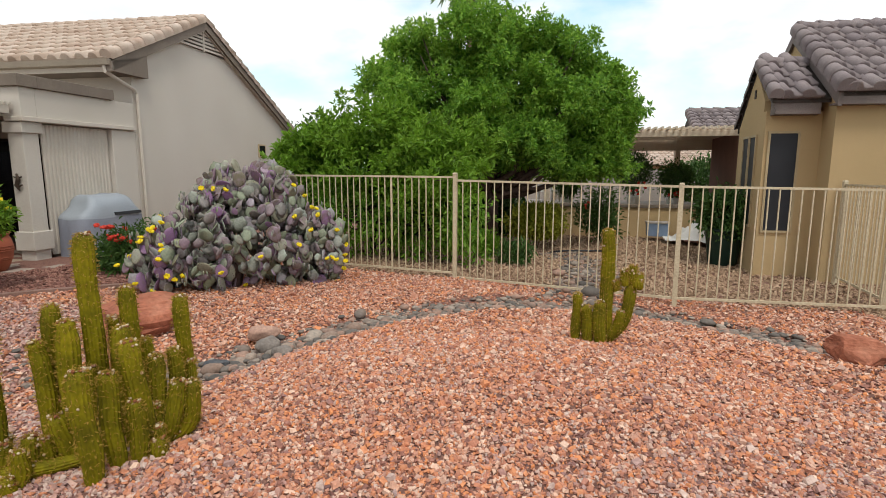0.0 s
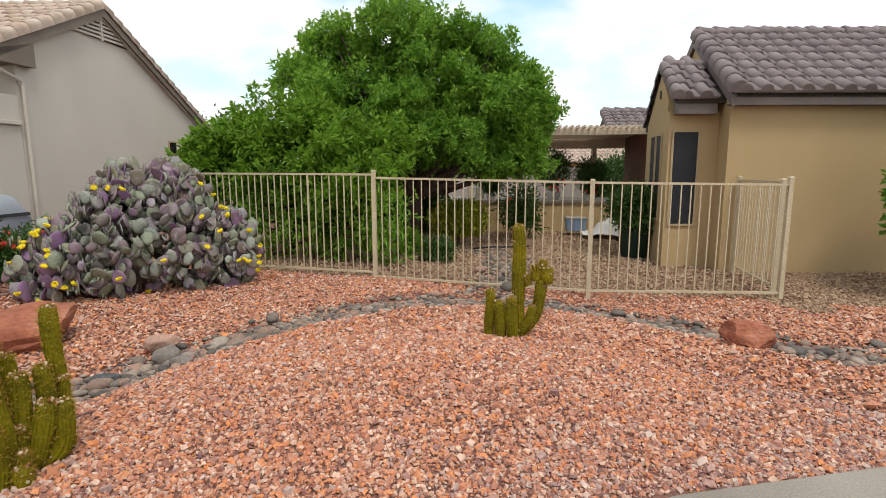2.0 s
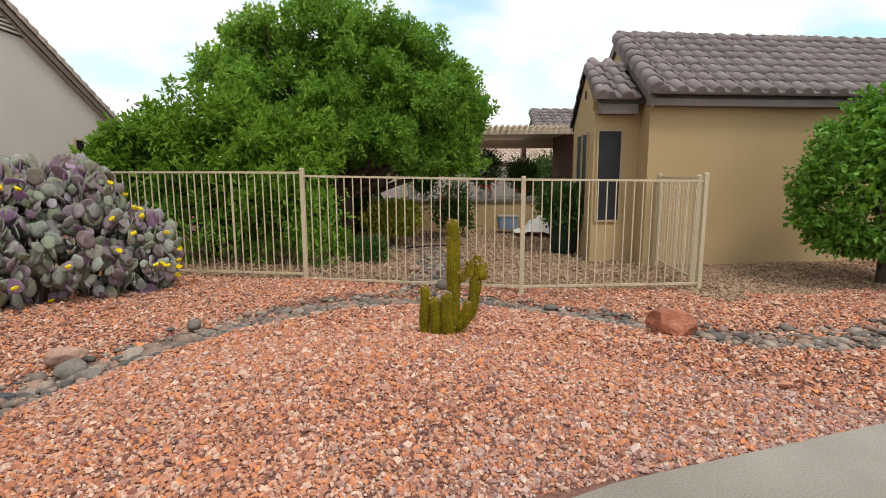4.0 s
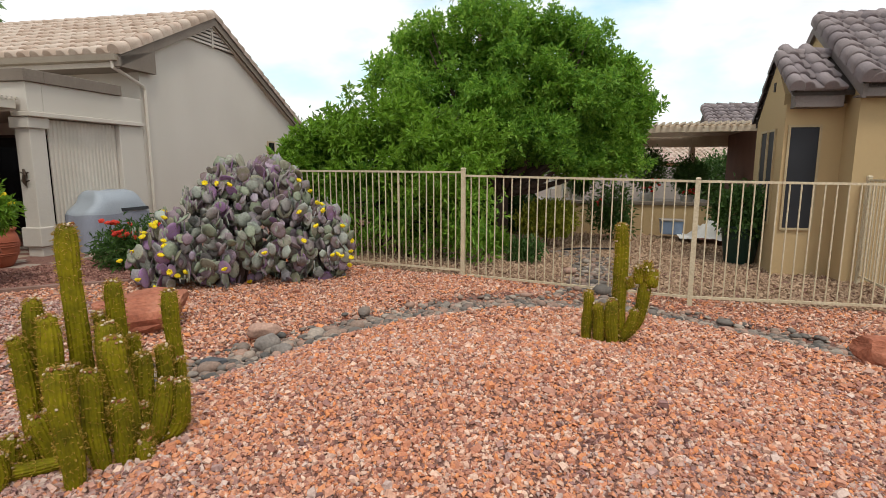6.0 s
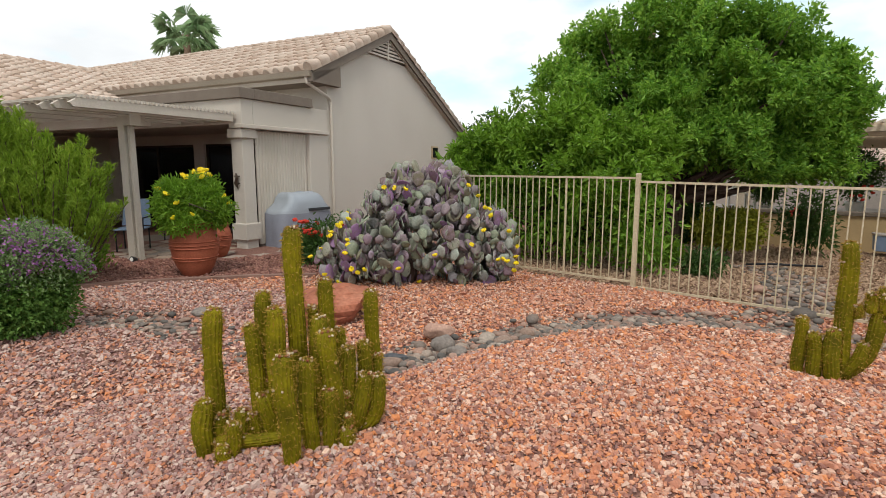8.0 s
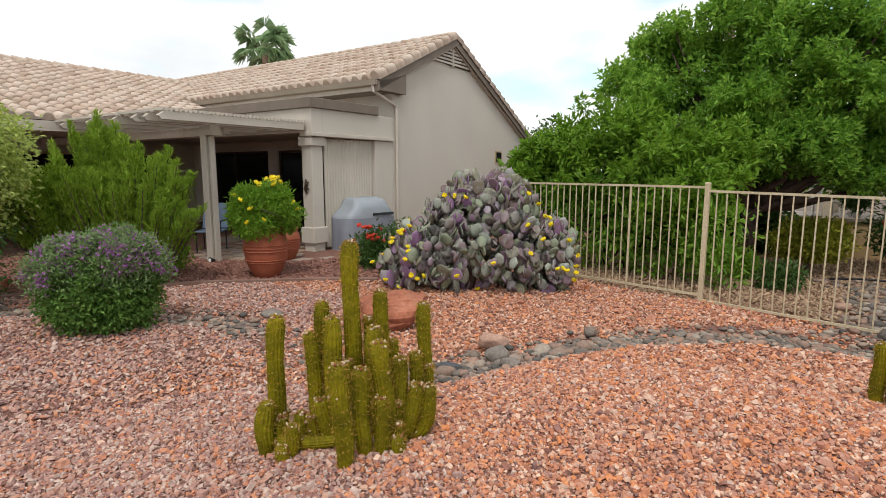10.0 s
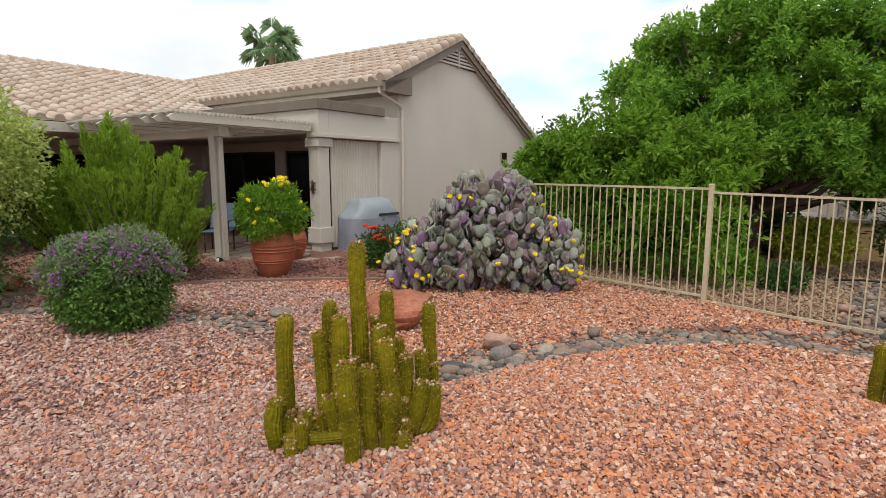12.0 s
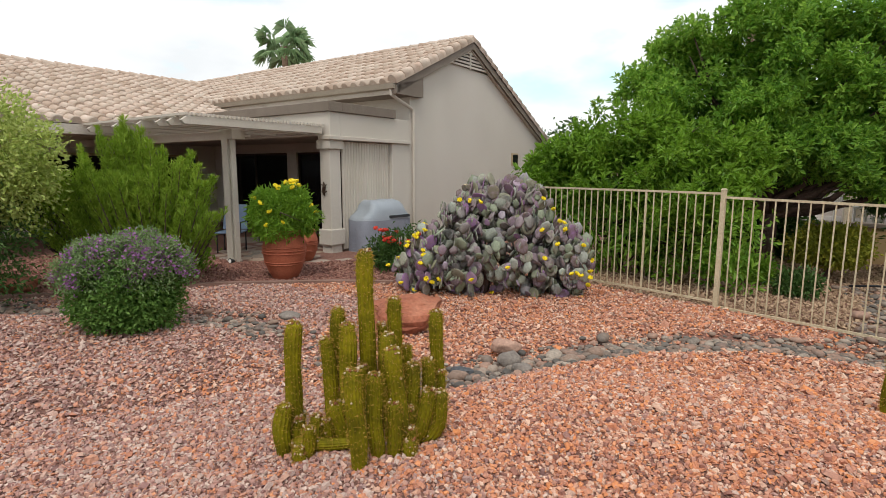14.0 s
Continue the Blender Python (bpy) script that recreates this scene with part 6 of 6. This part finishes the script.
cover = part("cover", cover_mesh(), M_COVER, gr, "faded grey fabric cover", smooth=True)
cover.data.materials.append(M_COVER_TOP)
for face in cover.data.polygons:
    face.material_index = int(face.center.z > 0.72)
part("strap", prism([(0.288, -0.02, 0.735), (0.288, 0.5, 0.735), (0.276, 0.5, 0.79), (0.276, -0.02, 0.79)], (0.03, 0, 0)), M_BLACK, gr, "black strap")
for a in (-0.5, 0.5):
    part("caster", tube([(0.1, a, 0.03), (0.1, a + 0.03, 0.03)], 0.03, 10), M_BLACK, gr)

# path light at the pergola post
lamp = thing("path_light", pose(-7.66, 7.0, 0.03), "small black spot light with a pale lens by the post", "light")
part("housing", tube([(0, 0.05, 0.05), (0.0, -0.04, 0.07)], [0.035, 0.055], 14), M_BLACK, lamp)
part("lens", tube([(0, -0.041, 0.07), (0.0, -0.047, 0.071)], 0.035, 14), M_WHITE, lamp, "pale lens")
part("stake", tube([(0, 0.02, -0.05), (0, 0.02, 0.05)], 0.01, 6), M_BLACK, lamp)


# patio furniture in the shade
def patio_chair(x, y, turn):
    c = thing("patio_chair", ML @ pose(x, y, 0.05, 0, 0, turn), "blue-grey metal mesh patio chair in the shade", "chair", "patio chairs")
    part("seat", box(-0.25, 0.25, -0.25, 0.25, 0.4, 0.43), M_BLUE, c, bevel=0.01)
    part("backrest", prism([(-0.25, 0.25, 0.45), (0.25, 0.25, 0.45), (0.22, 0.38, 0.95), (-0.22, 0.38, 0.95)], (0, 0.02, 0)), M_BLUE, c)
    for lx in (-0.22, 0.22):
        for ly in (-0.22, 0.22):
            part("leg", tube([(lx, ly, 0), (lx, ly, 0.41)], 0.014, 6), M_BLACK, c)
        part("armrest", tube([(lx * 1.15, -0.22, 0.41), (lx * 1.15, -0.2, 0.62), (lx * 1.15, 0.27, 0.62)], 0.014, 6), M_BLACK, c)


patio_chair(-1.9, -1.3, 40)
patio_chair(-2.6, 0.2, -60)

# ---- far yard things ----
yb = thing("bush", pose(1.8, 10.75, 0), "rounded yellow-green yard bush", "bush")
foliage("crown", yb, rng, [(0, 0, 0.5, 0.48, 0.42, 0.3), (0.2, 0, 0.5, 0.36, 0.36, 0.3)], 420, 16, 0.06, 0.07, 0.04, M_LEAF_GOLD, 0.7, floor=0.18)
part("branching_stem", limbs(rng, (0, 0, -0.6), [(0, 0, 0.5, 0.4, 0.4, 0.3)], 0.03, 8), M_BARK, yb)
ob_ = thing("bush", pose(3.55, 12.3, 0), "loose dark green oleander bush by the low wall", "bush")
foliage("crown", ob_, rng, [(0, 0, 0.6, 0.45, 0.4, 0.5), (0.1, 0, 0.3, 0.3, 0.3, 0.3)], 150, 12, 0.09, 0.13, 0.028, M_LEAF_DARK, 0.3)
part("branching_stem", limbs(rng, (0, 0, -0.5), [(0, 0, 0.75, 0.5, 0.4, 0.5)], 0.02, 10), M_BARK, ob_)
flower_heads(ob_, rng, [(-0.4, -0.4, 0.75), (-0.36, -0.42, 0.8), (-0.42, -0.38, 0.7)], 0.04, M_RED, "red_flower", "red flower")
lowp = thing("plant", pose(0.75, 9.6, 0), "small green plant in the yard gravel", "plant")
foliage("leaves", lowp, rng, [(0, 0, 0.2, 0.22, 0.22, 0.22)], 90, 14, 0.05, 0.09, 0.025, M_LEAF_BUSH, 0.3, floor=0.0)
lowp2 = thing("plant", pose(1.2, 9.0, 0), "small dark green plant in the yard gravel", "plant")
foliage("leaves", lowp2, rng, [(0, 0, 0.15, 0.25, 0.22, 0.2)], 90, 14, 0.05, 0.08, 0.03, M_LEAF_DARK, 0.3, floor=0.0)
gp = thing("planter", pose(5.0, 9.5, -0.12), "tall dark green tapered planter", "planter")
part("body", revolve([(0.22, 0.0), (0.235, 0.02), (0.31, 0.58), (0.335, 0.62), (0.335, 0.66), (0.29, 0.655), (0.28, 0.58)], 20), M_GREENPOT, gp, smooth=True)
part("soil", revolve([(0.28, 0.56), (0.281, 0.6), (0.1, 0.61)], 16), M_SOIL, gp)
gpp = thing("potted_shrub", pose(5.0, 9.5, 0.45), "dense dark green shrub in the planter", "plant")
foliage("crown", gpp, rng, [(0, 0, 0.35, 0.46, 0.44, 0.4), (0.15, -0.05, 0.25, 0.42, 0.36, 0.36)], 420, 16, 0.06, 0.075, 0.04, M_LEAF_DARK, 0.6)
part("branching_stem", limbs(rng, (0, 0, -0.75), [(0, 0, 0.4, 0.3, 0.3, 0.25)], 0.02, 8), M_BARK, gpp)

bn = thing("storage_bin", pose(5.0, 12.5, 0.0, 0, 0, -12) @ Matrix.Scale(0.72, 4), "pale blue plastic storage bin by the low wall", "bin")
part("body", box(-0.3, 0.3, -0.2, 0.2, 0.0, 0.42, taper=-0.03), M_BLUE, bn, bevel=0.015)
part("rim", box(-0.35, 0.35, -0.25, 0.25, 0.42, 0.47), M_BLOCK, bn, bevel=0.01)
sh = bmesh.new()
bmesh.ops.create_grid(sh, x_segments=40, y_segments=30, size=1.0)
for v in sh.verts:
    x, y = v.co.x * 0.62, v.co.y * 0.42
    h = 0.30 * math.exp(-((x - 0.12) / 0.42) ** 4 - (y / 0.3) ** 4)
    v.co = Vector((x, y, 0.02 + h + 0.13 * noise.noise(Vector((x * 6, y * 6, 3))) * (0.3 + h * 4) + 0.02 * noise.noise(Vector((x * 14, y * 14, 1)))))
sheet = part("plastic_sheet", sh, M_SHEET, None, smooth=True, m=pose(5.62, 12.0, -0.02, 0, 0, -15))
tagged(sheet, "crumpled white plastic sheet heaped on the yard", "sheet")
pipe = part("irrigation_pipe", tube([(2.0, 9.9, 0.03), (2.35, 9.95, 0.05), (2.7, 9.85, 0.06), (3.1, 9.98, 0.04)], 0.018, 7), M_BLACK, None, smooth=True)
tagged(pipe, "loose black irrigation pipe lying on the gravel", "pipe")


def topiary(x, y, z, k, label, red=False):
    p = thing("potted_plant", pose(x, y, z), label, "plant")
    part("pot", revolve([(0.13 * k, 0), (0.2 * k, 0.28 * k), (0.21 * k, 0.33 * k), (0.17 * k, 0.32 * k)], 14), M_WHITE, p, smooth=True)
    part("stem", tube([(0, 0, 0.2 * k), (0.02, 0, 0.9 * k)], 0.025 * k, 6), M_BARK, p)
    foliage("crown", p, rng, [(0, 0, 0.95 * k, 0.42 * k, 0.4 * k, 0.5 * k)], 160, 14, 0.08, 0.09, 0.035, M_LEAF_DARK, 0.4)
    if red:
        flower_heads(p, rng, [(rng.uniform(-0.2, 0.2), -0.35 * k, rng.uniform(0.3, 0.7) * k) for _ in range(7)], 0.05, M_RED, "red_flower", "red flower")


topiary(5.0, 14.2, 0.55, 0.95, "dark green potted tree on the terrace", True)
topiary(5.9, 13.9, 0.55, 0.8, "dark green potted shrub with red flowers", True)
topiary(3.4, 14.8, 0.55, 0.6, "green potted plant on the terrace")
wc = thing("garden_chair", pose(2.9, 14.9, 0.55, 0, 0, 20), "white slatted garden chair on the terrace", "chair")
for i in range(5):
    part("slat", box(-0.22 + 0.095 * i, -0.155 + 0.095 * i, 0.2, 0.225, 0.42, 0.95), M_WHITE, wc)
part("seat", box(-0.25, 0.25, -0.25, 0.2, 0.38, 0.42), M_WHITE, wc)
for lx in (-0.23, 0.19):
    for ly in (-0.23, 0.16):
        part("leg", box(lx, lx + 0.04, ly, ly + 0.04, 0, 0.38), M_WHITE, wc)
for x, y, r in ((-4.5, 19, 1.6), (9.6, 20.5, 0.9), (0.1, 12.9, 0.75), (-1.2, 12.4, 0.8), (1.2, 13.3, 0.6)):
    db = thing("bush", pose(x, y, 0), "dark green shaded bush at the back of the yard", "bush")
    foliage("crown", db, rng, [(0, 0, r, r, r, r)], int(260 * r), 16, 0.14, 0.16, 0.07, M_LEAF_DARK, 0.5)
    part("branching_stem", limbs(rng, (0, 0, -0.4), [(0, 0, r, r * 0.7, r * 0.7, r * 0.7)], 0.06, 8), M_BARK, db)


# ---- palms ----
def fan_palm(x, y, height, r, seed, fronds, label):
    rng = np.random.default_rng(seed)
    p = thing("palm_tree", pose(x, y, 0), label, "palm tree")
    part("trunk", tube([(0, 0, -0.3), (0.1, 0, height * 0.4), (0.05, 0.1, height * 0.8), (0, 0, height)], [0.32, 0.24, 0.2, 0.22], 12), M_PALMBARK, p, smooth=True)
    V, F = [], []
    for i in range(fronds):
        el = math.asin(rng.uniform(-0.6, 0.98))
        az = rng.uniform(0, 2 * math.pi)
        d = Vector((math.cos(az) * math.cos(el), math.sin(az) * math.cos(el), math.sin(el)))
        s = d.cross(UP).normalized()
        n = s.cross(d)
        hub = Vector((0, 0, height)) + d * r * 0.58 - UP * 0.05
        b = len(V)
        V += [Vector((0, 0, height)) - s * 0.02, Vector((0, 0, height)) + s * 0.02, hub]
        F.append((b, b + 1, b + 2))
        k = 17
        for j in range(k):
            a = radians(-105 + 210 * j / (k - 1))
            q = d * math.cos(a) + s * math.sin(a)
            tipp = hub + q * r * 0.5 * (1 - 0.12 * abs(a)) + n * 0.05 - UP * r * (0.08 + 0.3 * rng.random())
            w = q.cross(n) * 0.012 * r
            midp = hub + q * r * 0.26
            b = len(V)
            V += [hub, midp + w, tipp, midp - w]
            F += [(b, b + 1, b + 2), (b, b + 2, b + 3)]
    put("fronds", fast_mesh("fronds", np.array([tuple(v) for v in V]), np.array(F)), M_LEAF_PALM, p, "green fan fronds")
    return p


fan_palm(-26.8, 29.9, 10.1, 2.2, 71, 34, "tall fan palm beyond the greige house")
fan_palm(1.3, 28.5, 10.9, 2.2, 72, 38, "tall fan palm behind the shade tree")

# ---- river stones, gravel: last ----
bed = thing("dry_stream", pose(0, 0, 0), "dry stream bed of grey river stones", "stream bed", kind="structure")
rng = np.random.default_rng(81)
stone_meshes = []
for k in range(6):
    me = fast_mesh("stone", stone_arrays(90 + k), ICO2_F)
    me.materials.append(M_RIVER)
    me.polygons.foreach_set("use_smooth", np.ones(len(me.polygons), bool))
    stone_meshes.append(me)
rx, ry, rs = river_places(rng, RIVER, 7600, 0.31, 0.026)
keep = (rx > -2.6) | (rng.uniform(0, 1, len(rx)) < np.where(np.sin(rx * 2.3) > 0.1, 0.55, 0.12))
rx, ry, rs = rx[keep], ry[keep], rs[keep] * np.exp(rng.normal(0, 0.12, int(keep.sum())))
yx, yy, ys = river_places(rng, YARD_RIVER, 800, 0.5, 0.032)
rx, ry, rs = np.concatenate([rx, yx]), np.concatenate([ry, yy]), np.concatenate([rs, ys])
rz_ = ground_z(rx, ry) + rs * rng.uniform(0.15, 0.8, len(rs))
turns = rng.uniform(0, 360, len(rs))
flat = rng.uniform(0.38, 0.7, len(rs))
big = np.hypot(rx + 1.0, ry - 4.6) < 1.9
order = np.where(big)[0][:300]
chosen = set(order.tolist())
for i in order:
    ob = new("stone", stone_meshes[i % 6])
    ob.parent = bed
    ob.matrix_local = pose(rx[i], ry[i], rz_[i], rng.uniform(-14, 14), rng.uniform(-14, 14), turns[i]) @ Matrix.Diagonal((rs[i] * 1.15, rs[i] * 0.85, rs[i] * flat[i], 1))
others = np.array([i for i in range(len(rs)) if i not in chosen])
n = len(others)
v, f = scatter(stone_arrays(97), ICO2_F, np.stack([rx[others], ry[others], rz_[others]], 1), rotations(rng, n, 0.25), np.stack([rs[others] * 1.15, rs[others] * 0.85, rs[others] * flat[others]], 1))
tagged(put("stone_field", fast_mesh("stone_field", v, f), M_RIVER_REST, bed, smooth=True), kind="stuff")


def behind_fence(x, y):
    a, b, c = P0, P1, P3
    left = (y - P1.y) * (P1.x - P0.x) - (x - P1.x) * (P1.y - P0.y) > 0
    right = (y - P1.y) * (P3.x - P1.x) - (x - P1.x) * (P3.y - P1.y) > 0
    return np.where(x < P1.x, left, right) & (x < 5.6)


def mauve_zone(x, y):
    """The duller gravel that lies round the orange mound, in a ragged mix."""
    d = np.hypot((x - 0.5) * 0.85, y - 3.9) + 0.35 * np.sin(1.7 * x + 2.3 * y)
    grain = np.abs(np.sin(x * 127.1 + y * 311.7) * 43758.5) % 1.0
    return grain < np.clip((d - 1.2) / 1.7, 0.1, 0.92)


def dull_side(x, y):
    grain = np.abs(np.sin(x * 91.7 + y * 213.3) * 43758.5) % 1.0
    return (y < 6.0) & (grain < np.clip((-2.6 - x) / 1.6, 0.0, 0.95))


def tan_strip(x, y):
    """Tan gravel along the foot of the tan house, in a ragged edge."""
    return (x > 5.0) & (y > 5.35 + 0.25 * np.sin(1.3 * x) + 0.15 * np.sin(5 * x + 3 * y))


def near_zone(x, y):
    return (np.hypot(x, y) < 4.4) & (y > 0.3)


BED = EDGE + [(-4.6, 8.6), (-6.0, 9.2), (-12.0, 9.2), (-12.0, 3.0)]
gravel_field("gravel_bed", 94, -11.5, -4.2, 3.0, 9.2, 1000, 0.017, OCT_V, OCT_F, M_BEDGRAVEL, lambda x, y: in_poly(BED, x, y), "fine maroon gravel of the planting bed")
gravel_field("gravel_near", 91, -4.6, 4.6, 0.3, 4.7, 4700, 0.0108, CHIP_V, CHIP_F, M_GRAVEL, lambda x, y: near_zone(x, y) & ~mauve_zone(x, y), "orange and pink crushed stone gravel on the mound")
gravel_field("gravel_flat", 95, -4.6, 4.6, 0.3, 4.7, 4700, 0.0108, CHIP_V, CHIP_F, M_GRAVEL_MAUVE, lambda x, y: near_zone(x, y) & mauve_zone(x, y), "mauve and pink crushed stone gravel")
gravel_field("gravel_far", 92, -9.5, 9.5, -3.5, 11.0, 1750, 0.0165, OCT_V, OCT_F, M_GRAVEL, lambda x, y: ~near_zone(x, y) & ~behind_fence(x, y) & ~in_poly(BED, x, y) & ~dull_side(x, y) & ~tan_strip(x, y), "pink, orange and mauve crushed stone gravel")
gravel_field("gravel_side", 96, -9.5, -2.0, -3.5, 6.0, 1750, 0.0165, OCT_V, OCT_F, M_GRAVEL_MAUVE, lambda x, y: ~near_zone(x, y) & ~in_poly(BED, x, y) & dull_side(x, y), "mauve and pink crushed stone gravel beside the sage")
gravel_field("gravel_yard", 93, -2.5, 6.5, 6.0, 13.5, 900, 0.02, OCT_V, OCT_F, M_YARD, behind_fence, "tan crushed stone yard gravel")
gravel_field("gravel_strip", 97, 5.0, 9.5, 5.0, 8.0, 1500, 0.0165, OCT_V, OCT_F, M_YARD, lambda x, y: tan_strip(x, y) & ~behind_fence(x, y), "tan crushed stone gravel along the tan house")
